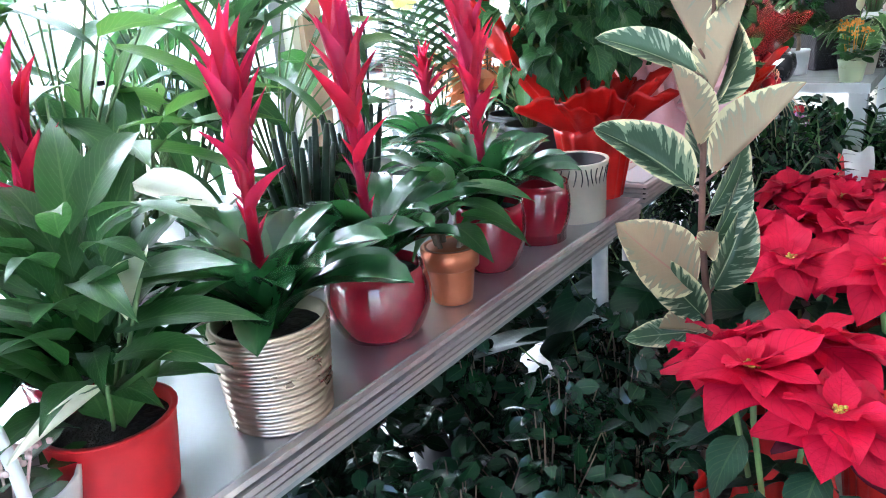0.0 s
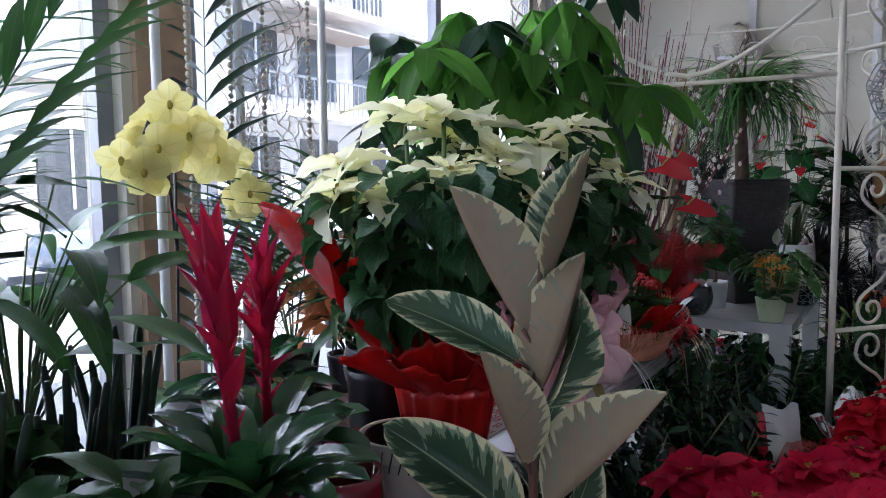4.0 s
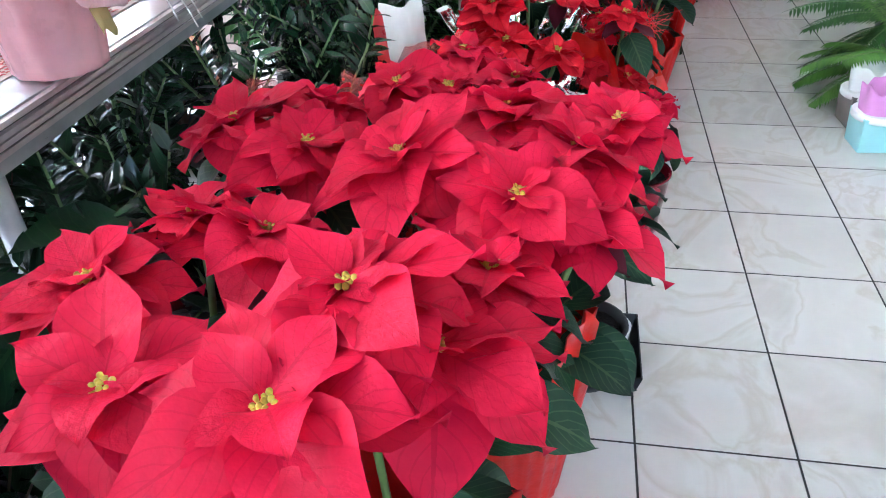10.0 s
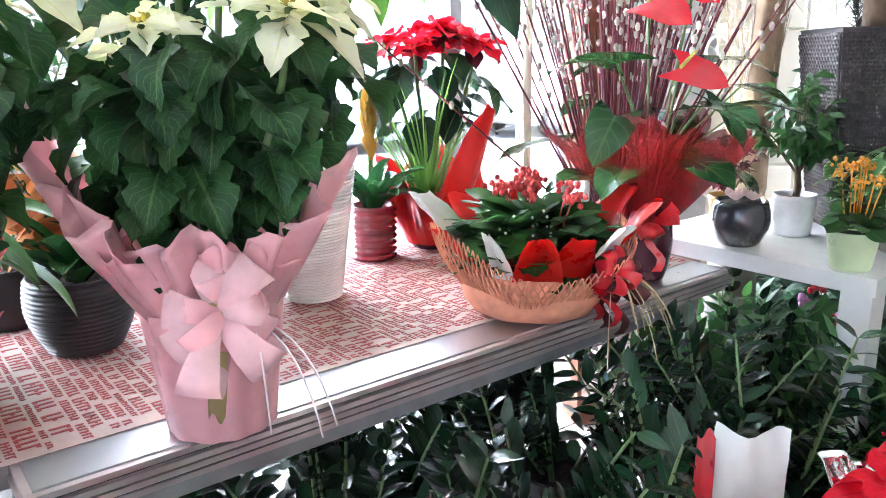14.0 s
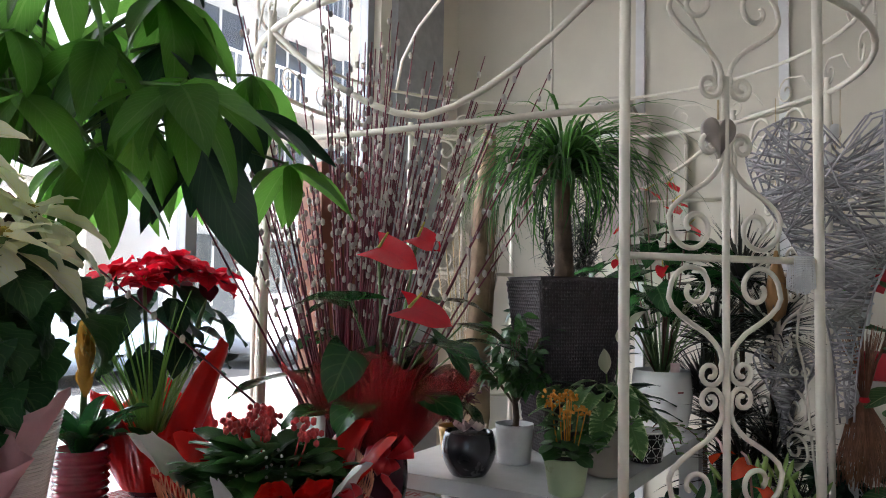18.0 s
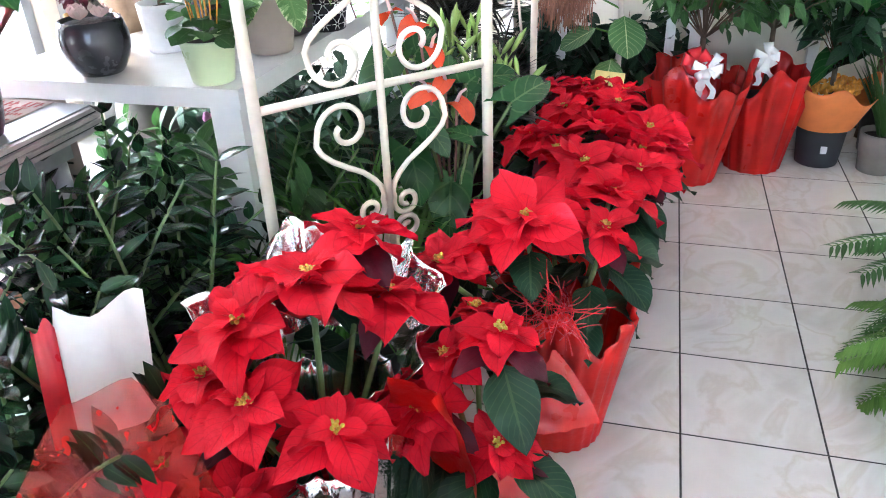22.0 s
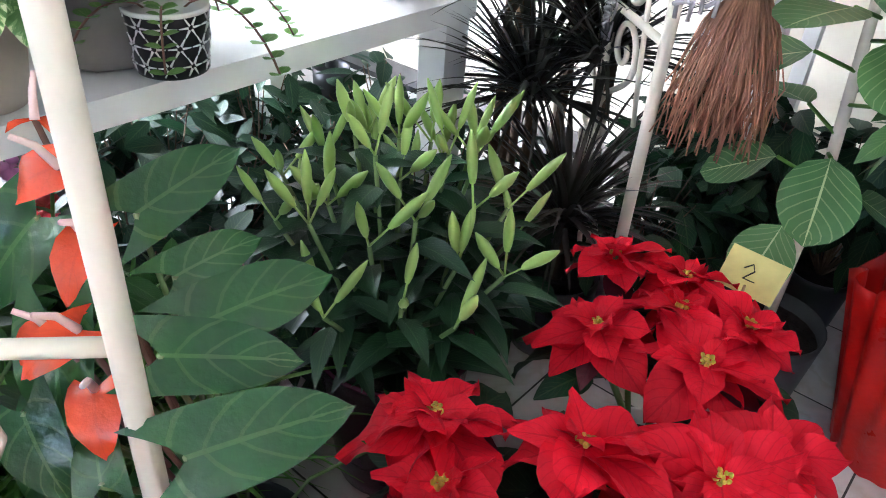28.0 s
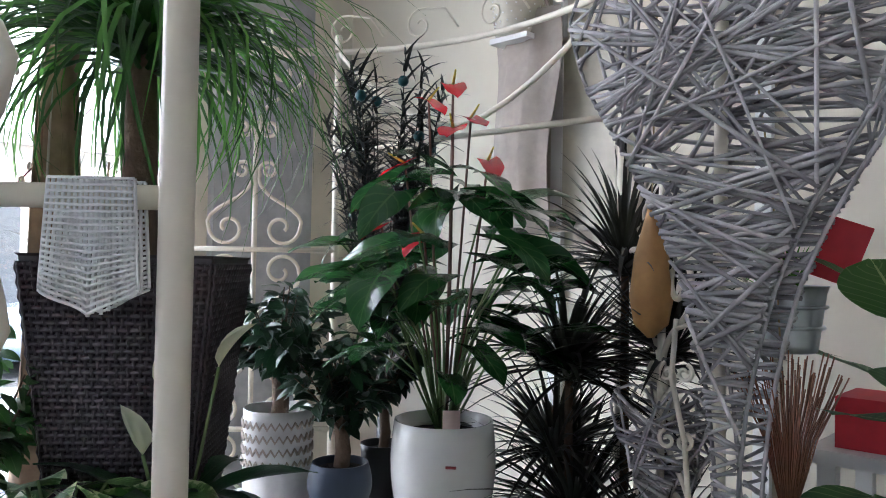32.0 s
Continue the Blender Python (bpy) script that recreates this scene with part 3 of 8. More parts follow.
def pot_profile(r0, r1, h, wall=0.006, belly=0.0, lip=0.0, soil=0.85):
    """Outside up, over the rim and down inside to the soil."""
    out = []
    for i in range(9):
        s = i / 8
        out.append((r0 + (r1 - r0) * s + belly * math.sin(math.pi * s), h * s))
    out[0] = (out[0][0] * 0.93, 0.0)
    out.insert(1, (r0, h * 0.02))
    if lip:
        out[-1] = (r1 + lip * 0.4, h * 0.97)
        out += [(r1 + lip, h * 0.985)]
    out += [(r1 + lip * 0.6, h), (r1 - wall, h * 0.995), (r1 - wall * 1.3 + belly * 0.2, h * soil)]
    return out


def pot(parent, r0, r1, h, mat, belly=0.0, lip=0.0, soil=0.85, name="pot", label="", ribs=0, inside=None, seg=32, wob=None):
    prof = pot_profile(r0, r1, h, 0.006, belly, lip, soil)
    if ribs:
        fine = []
        for i in range(ribs * 4 + 1):
            s = i / (ribs * 4)
            fine.append((r0 + (r1 - r0) * s + belly * math.sin(math.pi * s) + 0.0035 * math.sin(s * ribs * 2 * math.pi), h * s))
        prof = fine + [(r1 - 0.006, h), (r1 - 0.01, h * soil)]
    p = part(name, Geo().lathe(prof, seg, None, wob), mat, parent, label)
    if inside:
        part("pot_inside", Geo().lathe([(r0 * 0.9, 0.012), (r1 - 0.0085, h * 0.985), (r1 - 0.012, h * 0.98), (r0 * 0.85, 0.016)], seg), inside, parent)
    elif soil:
        part("soil", Geo().lathe([(r1 * 0.2, h * soil - 0.02), (r1 - 0.008, h * soil - 0.008), (r1 - 0.01, h * soil + 0.002), (r1 * 0.3, h * soil + 0.008)], 20), M_SOIL, parent)
    return p

# ---- the shop ----
X0, X1, Y0, Y1, ZC = -2.2, 3.1, -2.8, 6.2, 3.55


def structure(name, geo, mat, label, category, smooth=False):
    ob = part(name, geo, mat, None, label, smooth)
    return tagged(ob, label, category, kind="structure")


g = Geo()
# unseen 0.45 m wall below window_2, added to keep daylight from under the table
for a, b, lo, hi in ((Y0, -1.5, 0, ZC), (1.95, 2.25, 0, ZC), (5.32, Y1 + 0.2, 0, ZC), (-1.5, 1.95, 3.2, ZC), (2.25, 5.32, 3.2, ZC), (-1.5, 1.95, 0, 0.45), (2.25, 5.32, 0, 0.15)):
    g.box(X0 - 0.22, a, lo, X0, b, hi)
wall_west = structure("wall_west", g, M_WALL, "cream plaster wall piers beside the shop windows", "wall")
structure("wall_north", Geo().box(X0, Y1, 0, X1 + 0.2, Y1 + 0.2, ZC), M_WALL, "cream plaster back wall of the flower shop", "wall")
structure("wall_east", Geo().box(X1, Y0, 0, X1 + 0.2, Y1, ZC), M_WALL2, "plain plaster wall across the aisle", "wall")
g = Geo()
for a, b, lo, hi in ((X0 - 0.22, -0.8, 0, ZC), (2.8, X1 + 0.2, 0, ZC), (-0.8, 2.8, 2.75, ZC)):
    g.box(a, Y0 - 0.2, lo, b, Y0, hi)
structure("wall_south", g, M_WALL2, "plaster wall with the glazed entrance", "wall")
structure("ceiling", Geo().box(X0 - 0.22, Y0 - 0.2, ZC, X1 + 0.2, Y1 + 0.2, ZC + 0.2), M_CEIL, "plain white plaster ceiling", "ceiling")
structure("trim_corner_column", Geo().box(X0 + 0.002, 5.42, 0, X0 + 0.05, 5.93, ZC), M_LEG, "grey metal-clad column in the corner", "column")
g = Geo()
for x in (-0.93, -0.15, 0.62):
    g.box(x - 0.025, Y1 - 0.03, 0, x + 0.025, Y1 - 0.002, ZC)
structure("trim_battens", g, M_WHITEPAINT, "white painted vertical battens on the wall", "trim")
g = Geo()
for a, b in ((X0 + 0.1, X1),):
    g.box(a, Y1 - 0.016, 0.0, b, Y1 - 0.003, 0.08)
structure("baseboard", g, M_GREYPOT, "low tiled skirting along the wall", "skirting")

structure("trim_pier_board", Geo().box(X0 + 0.002, 1.99, 0, X0 + 0.03, 2.21, ZC), M_PANELWOOD, "varnished pine board on the window pier", "trim")


def window(name, x, ya, yb, bars, sill):
    t = thing(name, (x, 0, 0), "tall shop window with a grey metal frame", "window", kind="structure")
    for y in [ya + 0.03] + bars + [yb - 0.03]:
        part("window_frame", Geo().box(-0.06, y - 0.03, sill, 0.0, y + 0.03, 3.2), M_FRAME, t, smooth=False)
    for z in (sill + 0.03, 3.17):
        part("window_frame", Geo().box(-0.058, ya + 0.06, z - 0.03, -0.002, yb - 0.06, z + 0.03), M_FRAME, t, smooth=False)
    ys = [ya + 0.06] + bars + [yb - 0.06]
    for a, b in zip(ys, ys[1:]):
        p = part("pane", Geo().box(-0.036, a + 0.01, sill + 0.06, -0.03, b - 0.01, 3.14), M_GLASS, t, smooth=False)
        p.visible_shadow = False


window("window_1", X0 - 0.05, 2.25, 5.32, [4.05], 0.15)
window("window_2", X0 - 0.05, -1.5, 1.95, [0.3], 0.45)


def gate(name, m, n):
    t = thing(name, m, "glazed shop front with a grey metal frame", "window", kind="structure")
    for i in range(n + 1):
        part("window_frame", Geo().box(i * 1.15 - 0.03, -0.03, 0, i * 1.15 + 0.03, 0.03, 2.75), M_FRAME, t, smooth=False)
    for i in range(n):
        p = part("pane", Geo().box(i * 1.15 + 0.03, -0.004, 0.02, i * 1.15 + 1.12, 0.004, 2.75), M_GLASS, t, smooth=False)
        p.visible_shadow = False


# unseen glazing behind the walker, added as a way in for light
gate("window_3", pose(-0.8, Y0 - 0.1, 0), 3)

# ---- the street ----
structure("ground", Geo().box(-900, -900, -0.32, 900, 900, -0.17), M_ASPHALT, "grey asphalt street outside", "road")
structure("backdrop", Geo().box(-91, -150, -0.1, -90, 260, 120), M_HAZE, "bright hazy white sky beyond the street", "sky")
# pavement widened over the asphalt; its pale colour stands in for the street's glare
structure("pavement", Geo().box(-8.6, -40, -0.17, X0 - 0.22, 40, -0.03), M_PAVE, "concrete pavement before the shop windows", "pavement")
structure("pavement_far", Geo().box(-15.5, -40, -0.17, -12.2, 40, -0.03), M_PAVE, "concrete pavement across the street", "pavement")
structure("pavement_front", Geo().box(X1 + 0.2, -40, -0.17, X1 + 4, 40, -0.03), M_PAVE, "concrete pavement before the entrance", "pavement")


def house(at, w, floors, mat, label, shop):
    t = thing("apartment_building", at, label, "building")
    h = 3.1 * floors + 0.8
    part("wall", Geo().box(-9, 0, 0, 0, w, h), mat, t, smooth=False)
    part("roof", Geo().box(-9.2, -0.2, h, 0.25, w + 0.2, h + 0.25), M_PAVE, t, smooth=False)
    n = int(w // 2.6)
    for k in range(floors):
        z = 0.3 + 3.1 * k
        for i in range(n):
            y = 0.6 + i * 2.6
            o = part("window", Geo().box(0.01, y, z + (0.1 if k == 0 else 0.6), 0.06, y + 1.7, z + 2.5), M_DARKGLASS, t, smooth=False)
            part("frame", Geo().box(0.06, y + 0.8, z + 0.6, 0.09, y + 0.88, z + 2.5), M_WHITEPAINT, o, smooth=False)
        if k:
            b = part("balcony", Geo().box(0.02, 0.3, z - 0.1, 1.25, w - 0.3, z + 0.08), M_FACADE2, t, smooth=False)
            rail = Geo()
            for i in range(int(w / 0.22)):
                rail.box(1.18, 0.35 + i * 0.22, z + 0.08, 1.21, 0.38 + i * 0.22, z + 0.98)
            rail.box(1.16, 0.3, z + 0.98, 1.24, w - 0.3, z + 1.04)
            part("railing", rail, M_FRAME if k % 2 else M_FACADE2, b, smooth=False)
            part("awning", Geo().box(0.02, 0.8 + k, z + 2.4, 1.5, min(w - 0.5, 4.5 + k), z + 2.44), M_LINEN if k % 2 else M_WHITEPAINT, t, smooth=False)
    return t


house((-15.5, 14.2, -0.03), 8.3, 5, M_FACADE2, "pale apartment block with balconies and awnings", 1)
house((-17.0, -6.0, -0.03), 19.0, 1, M_FACADE, "low beige building across the street", 1)
house((-26.0, 26.0, -0.03), 16, 3, M_FACADE, "beige apartment block further down the street", 1)


def car(at, paint, label):
    t = thing("parked_car", at, label, "car")
    g = Geo()
    secs = [(-2.1, 0.35, 0.62, 0.62), (-1.95, 0.25, 0.85, 0.80), (-1.2, 0.22, 0.95, 0.86), (-0.6, 0.22, 1.42, 0.66), (0.4, 0.22, 1.46, 0.66), (1.2, 0.22, 1.02, 0.84), (2.0, 0.25, 0.9, 0.8), (2.12, 0.38, 0.6, 0.6)]
    for x, lo, hi, w in secs:
        for y, z in ((-0.85, lo), (-0.88, (lo + 0.9) / 2), (-w, hi), (w, hi), (0.88, (lo + 0.9) / 2), (0.85, lo)):
            g.v.append(Vector((y, x, z)))
    for i in range(len(secs) - 1):
        for j in range(6):
            a, b = i * 6 + j, i * 6 + (j + 1) % 6
            g.f.append((a, b, b + 6, a + 6))
    g.f += [tuple(range(5, -1, -1)), tuple(range(len(g.v) - 6, len(g.v)))]
    part("body", g, paint, t)
    for s in (-1, 1):
        part("side_window", Geo().box(0.70 * s - 0.05, -0.75, 1.0, 0.70 * s + 0.11 * s, 0.9, 1.36), M_DARKGLASS, t, smooth=False)
        for y in (-1.3, 1.35):
            w = part("wheel", Geo().lathe([(0.2, -0.1), (0.31, -0.1), (0.33, 0), (0.31, 0.1), (0.2, 0.1)], 20, pose(0.82 * s, y, 0.33, 0, 90, 0)), M_RUBBERTYRE, t)
            part("rim", Geo().lathe([(0.02, -0.02), (0.2, -0.02), (0.2, 0.02), (0.02, 0.04)], 16, pose(0.82 * s + 0.09 * s, y, 0.33, 0, 90, 0)), M_STEEL, w)
    return t


car((-10.9, 9.0, -0.17), M_CARBLUE, "pale blue hatchback parked across the street")
car((-10.9, 3.6, -0.17), M_CARWHITE, "white hatchback parked across the street")
car((-10.9, 14.2, -0.17), M_CARWHITE, "white car parked along the far kerb")


# ---- tables ----
def metal_table(name, at, lx, ly, label):
    """A table with its front edge along x = 0, from y = 0 to ly."""
    t = thing(name, at, label, "table")
    part("tabletop", Geo().box(-lx, 0.012, 0.69, -0.012, ly - 0.012, 0.745), M_STEEL, t, smooth=False)
    for a, b, lab in ((0, 0, ""), (1, 0, ""), (2, 0, "")):
        g = Geo()
        for k, z in enumerate((0.681, 0.6975, 0.714, 0.7305)):
            o = 0.006 - 0.004 * abs(k - 2)
            if a == 0:
                g.box(-0.012, -0.001, z, o, ly + 0.001, z + 0.0105)
            elif a == 1:
                g.box(-lx, -o - 0.0, z, -0.013, 0.012, z + 0.0105)
            else:
                g.box(-lx, ly - 0.012, z, -0.013, ly + o, z + 0.0105)
        part("edge_trim", g, M_TRIM, t, smooth=False)
    # black strip behind the ribs paints the shade of their gaps
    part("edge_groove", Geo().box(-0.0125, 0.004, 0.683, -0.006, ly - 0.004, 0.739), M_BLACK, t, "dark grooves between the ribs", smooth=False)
    part("apron", Geo().box(-lx + 0.05, 0.06, 0.62, -0.06, ly - 0.06, 0.688), M_LEG, t, smooth=False)
    for x in (-0.09, -lx + 0.09):
        for y in (0.09, ly - 0.09):
            part("leg", Geo().lathe([(0.02, 0), (0.026, 0.01), (0.024, 0.62)], 14, pose(x, y, 0)), M_LEG, t)
    return t


metal_table("metal_table", (-0.715, -0.75, 0), 1.05, 2.58, "brushed aluminium display table with a ribbed edge")
t = metal_table("metal_table", (-0.755, 1.99, 0), 0.98, 1.87, "brushed aluminium display table with a ribbed edge")
part("end_leaf", Geo().box(-0.98, -0.155, 0.70, -0.13, -0.003, 0.745), M_STEEL, t, "short end leaf of the table", smooth=False)
t = thing("white_table", (-0.345, 3.85, 0), "white gloss laminate table crowded with potted plants", "table")
part("tabletop", Geo().box(-0.75, 0, 0.752, 0, 1.37, 0.80), M_WHITETAB, t, smooth=False)
for x in (-0.70, -0.05):
    for y in (0.05, 1.32):
        part("leg", Geo().box(x - 0.04, y - 0.04, 0, x + 0.04, y + 0.04, 0.75), M_WHITETAB, t, smooth=False)

# paper runner with print, over the table and down its far end
t = thing("paper_runner", (-0.80, 2.05, 0.7465), "kraft paper runner with red print on the table", "table runner")
part("paper", Geo().box(-0.86, -0.20, 0, -0.07, 1.80, 0.0015), M_PAPER, t, smooth=False)
g, g2 = Geo(), Geo()
r2 = random.Random(4)
y = -0.19
while y < 1.77:
    tall = r2.choice((0.45, 0.7, 0.7, 1.0, 1.0, 1.6))
    k = 0.021 * tall
    x = -0.855
    while x < -0.10:
        w = r2.uniform(0.03, 0.13)
        pitch = 0.006 + 0.008 * tall
        for j in range(max(1, int(w / pitch))):
            a = x + j * pitch
            if a > -0.085:
                break
            g.box(a, y, 0.0022, a + 0.003 + 0.002 * tall, y + k, 0.0030)
            yy = y + k * r2.choice((0.0, 0.42, 0.8))
            g.box(a, yy, 0.0024, a + pitch * 0.75, yy + 0.004 * tall + 0.001, 0.0028)
        x += w + r2.uniform(0.006, 0.014)
    y += k + 0.006
part("print", g, M_INK, t, smooth=False)["kind"] = "stuff"
part("paper", Geo().box(-0.84, 1.822, -0.62, -0.06, 1.8235, 0.0), M_PAPER, t, "kraft paper hanging at the table's end")
for i in range(14):
    z = -0.06 - i * 0.04
    x = -0.5 + r2.uniform(0, 0.05)
    while x < -0.09:
        w = r2.uniform(0.03, 0.09)
        g2.box(x, 1.8205, z, x + w * 0.8, 1.8213, z + r2.uniform(0.006, 0.018))
        x += w
part("print", g2, M_DARKINK, t, smooth=False)

# ---- iron garden pavilion ----
PC, PR, PD, PW = Vector((-0.795, 4.554, 0)), 1.12, 1.083, 0.287


def spiral(cx, cz, r0, r1, a0, a1, n=14):
    return [(cx + (r0 + (r1 - r0) * i / n) * math.cos(a0 + (a1 - a0) * i / n), 0, cz + (r0 + (r1 - r0) * i / n) * math.sin(a0 + (a1 - a0) * i / n)) for i in range(n + 1)]


def lyre(zb, sg, s):
    pts = spiral(0.095, 0.078, 0.014, 0.066, -2.2 * math.pi, 0.0, 26)
    for i in range(1, 9):
        k = i / 8
        x = 0.161 + 0.018 * math.sin(math.pi * min(1, k * 1.6)) - 0.149 * k * k * (3 - 2 * k)
        pts.append((x, 0, 0.078 + 0.175 * k))
    pts += spiral(0.047, 0.285, 0.036, 0.009, math.pi + 0.5, -1.6 * math.pi, 18)
    return [(x * s, 0, zb + z * sg) for x, _, z in pts]


pav = thing("garden_pavilion", (PC.x, PC.y, 0), "round cream-painted wrought iron garden pavilion with scrollwork panels", "pavilion")
for k in range(4):
    a = math.atan2(-0.664, 0.747) + k * math.pi / 2
    m = Matrix.Translation((PD * math.cos(a), PD * math.sin(a), 0)) @ Matrix.Rotation(a + math.pi / 2, 4, "Z")
    for s in (-1, 1):
        part("post", Geo().tube([(PW * s, 0, 0.0), (PW * s, 0, 1.1), (PW * s, 0, 2.25)], 0.0132, 12, m=m), M_IRON, pav)
    part("centre_bar", Geo().tube([(0, 0, 0.25), (0, 0, 1.0), (0, 0, 1.93)], 0.0095, 10, m=m), M_IRON, pav)
    for z in (0.83, 1.468, 2.19):
        part("cross_bar", Geo().tube([(-PW, 0.004, z), (0, 0.012, z), (PW, 0.004, z)], 0.0095, 10, m=m), M_IRON, pav)
    for zb, sg in ((0.83, 1), (0.83, -1), (1.468, -1), (1.468, 1), (0.19, 1), (2.19, -1)):
        for s in (-1, 1):
            part("scroll", Geo().tube(lyre(zb, sg, s), 0.0068, 7, m=m), M_IRON, pav)
ring = [(PR * math.cos(i * math.pi / 32), PR * math.sin(i * math.pi / 32), 2.19) for i in range(65)]
part("crown_ring", Geo().tube(ring, 0.011, 8), M_IRON, pav)
part("crown_ring", Geo().tube([(x, y, 2.40) for x, y, z in ring], 0.008, 8), M_IRON, pav)
for k in range(24):
    a = k * math.pi / 12
    m = Matrix.Translation((PR * math.cos(a), PR * math.sin(a), 2.19)) @ Matrix.Rotation(a + math.pi / 2, 4, "Z")
    part("crown_scroll", Geo().tube(spiral(0.05, 0.075, 0.012, 0.06, 0.5, 2.6 * math.pi, 16) + [(-0.05, 0, 0.12), (-0.1, 0, 0.05)], 0.004, 6, m=m), M_IRON, pav)
for k in (0, 2):
    a0 = math.atan2(-0.664, 0.747) + k * math.pi / 2
    p, q = a0 - 0.259, a0 - math.pi / 2 + 0.259
    pa, pb = (PR * math.cos(p), PR * math.sin(p)), (PR * math.cos(q), PR * math.sin(q))
    part("tie_bar", Geo().tube([(*pa, 1.83), (*pb, 1.83)], 0.0095, 8), M_IRON, pav)
    mid = ((pa[0] + pb[0]) / 2, (pa[1] + pb[1]) / 2)
    pts = []
    for i in range(13):
        s = i / 12
        pts.append((pa[0] + (pb[0] - pa[0]) * s, pa[1] + (pb[1] - pa[1]) * s, 1.86 + 0.33 * abs(2 * s - 1) ** 1.6))
    part("swag_bar", Geo().tube(pts, 0.0095, 8), M_IRON, pav)
for k in range(8):
    a = k * math.pi / 4 + 0.4
    pts = [(PR * math.cos(a) * math.cos(s), PR * math.sin(a) * math.cos(s), 2.40 + 0.5 * math.sin(s)) for s in (0, 0.3, 0.6, 0.9, 1.2, 1.5)]
    part("dome_rib", Geo().tube(pts, 0.008, 6), M_IRON, pav)

# ---- kinds of plants ----
leaf_meshes("bract", M_BRACT, "bract", 0.84, 0.4, 0.22, 0.08, 4, 9, 7)
leaf_meshes("bract_scarlet", M_BRACT2, "bract", 0.84, 0.4, 0.22, 0.08, 4, 9, 7)
leaf_meshes("bract_cream", M_CREAM, "lobed", 0.52, 0.45, 0.35, 0.06, 4, 10, 6)
leaf_meshes("bract_dark", M_DARKBRACT, "bract", 0.6, 0.5, 0.2, 0.05, 4, 8, 3)
leaf_meshes("poinsettia_leaf", M_PLEAF, "ovate", 0.62, 0.6, 0.3, 0.06, 4, 9, 6)
leaf_meshes("cream_leaf", M_CREAMLEAF, "lobed", 0.66, 0.7, 0.5, 0.10, 4, 10, 8)
leaf_meshes("brom_leaf", M_BROM, "strap", 0.28, 1.15, 0.45, 0.01, 4, 12, 5)
leaf_meshes("brom_tip", M_BROMRED, "lance", 0.25, 0.2, 0.9, 0.01, 4, 7, 4)
leaf_meshes("gold_tip", M_GOLDFL, "tip", 0.36, -0.3, 0.7, 0.01, 2, 5, 3)
leaf_meshes("rubber_leaf", M_RUBBER, "rubber", 0.44, 0.6, 0.8, 0.03, 8, 14, 5)
leaf_meshes("rubber_back", M_RUBBER_BACK, "rubber", 0.60, -0.35, 0.7, 0.03, 8, 14, 4)
leaf_meshes("anth_big", M_ANTH, "heart", 0.76, 0.4, 0.10, 0.03, 6, 10, 3)
leaf_meshes("anth_leaf", M_ANTH, "heart", 0.72, 0.6, 0.12, 0.04, 6, 9, 4)
leaf_meshes("spathe", M_SPATHE, "heart", 0.78, 0.3, 0.1, 0.03, 4, 7, 3)
leaf_meshes("spathe_orange", M_ORANGE, "heart", 0.8, 1.3, 0.1, 0.04, 4, 7, 3)
leaf_meshes("umb_leaf", M_UMB, "oval", 0.76, 0.3, 0.12, 0.02, 6, 9, 4)
leaf_meshes("pothos_leaf", M_VARIEG, "heart", 0.8, 0.6, 0.15, 0.03, 4, 7, 4)
leaf_meshes("pachira_leaf", M_PACHIRA, "ovate", 0.34, 0.5, 0.2, 0.02, 4, 7, 4)
leaf_meshes("pachira_deep", M_DEEP, "ovate", 0.34, 0.5, 0.2, 0.02, 4, 7, 4)
leaf_meshes("peace_leaf", M_GREEN, "lance", 0.34, 0.8, 0.2, 0.04, 4, 7, 4)
leaf_meshes("pale_leaf", M_LIGHT, "lance", 0.30, 0.6, 0.2, 0.04, 4, 7, 4)
leaf_meshes("peace_deep", M_DEEP, "lance", 0.34, 0.8, 0.2, 0.04, 4, 7, 4)
leaf_meshes("peace_spathe", M_WHITEFL, "ovate", 0.45, 0.2, 0.8, 0.02, 4, 6, 3)
leaf_meshes("monstera_leaf", M_DEEP, "heart", 0.85, 0.5, 0.15, 0.06, 6, 8, 3)
leaf_meshes("orchid_petal", M_YELLOW, "oval", 0.85, 0.3, 0.1, 0.02, 4, 5, 3)

CENTRE = Geo()
for i in range(9):
    CENTRE.ball((0.009 * math.cos(i * 2.4) * (i / 9) ** 0.5 * 1.4, 0.009 * math.sin(i * 2.4) * (i / 9) ** 0.5 * 1.4, 0.004), 0.0045, 6, 4, 1.3)
CENTRE_MESH = CENTRE.mesh("flower_centre", M_CENTRE)


def head(parent, at, size, key, tilt=0.25, lean=0.0, n=7):
    """A poinsettia head: its centre with three whorls of bracts."""
    m = Matrix.Translation(at) @ Matrix.Rotation(lean, 4, "Z") @ Matrix.Rotation(tilt, 4, "X")
    c = part("flower_centre", CENTRE_MESH, None, parent, at=m)
    a0 = U(0, 6.28)
    for k, lo, hi, s0, s1, z in ((n, -0.28, 0.1, 0.46, 0.62, -0.012), (n - 1, 0.0, 0.38, 0.36, 0.52, -0.004), (n - 3, 0.3, 0.8, 0.20, 0.34, 0.0)):
        a0 += 0.45
        for i in range(k):
            a = a0 + i * 6.283 / k + U(-0.22, 0.22)
            leaf_part("bract", key, c, aim((0, 0, z), around(a, U(lo, hi)), U(-0.4, 0.4), size * U(s0, s1)))
    return c


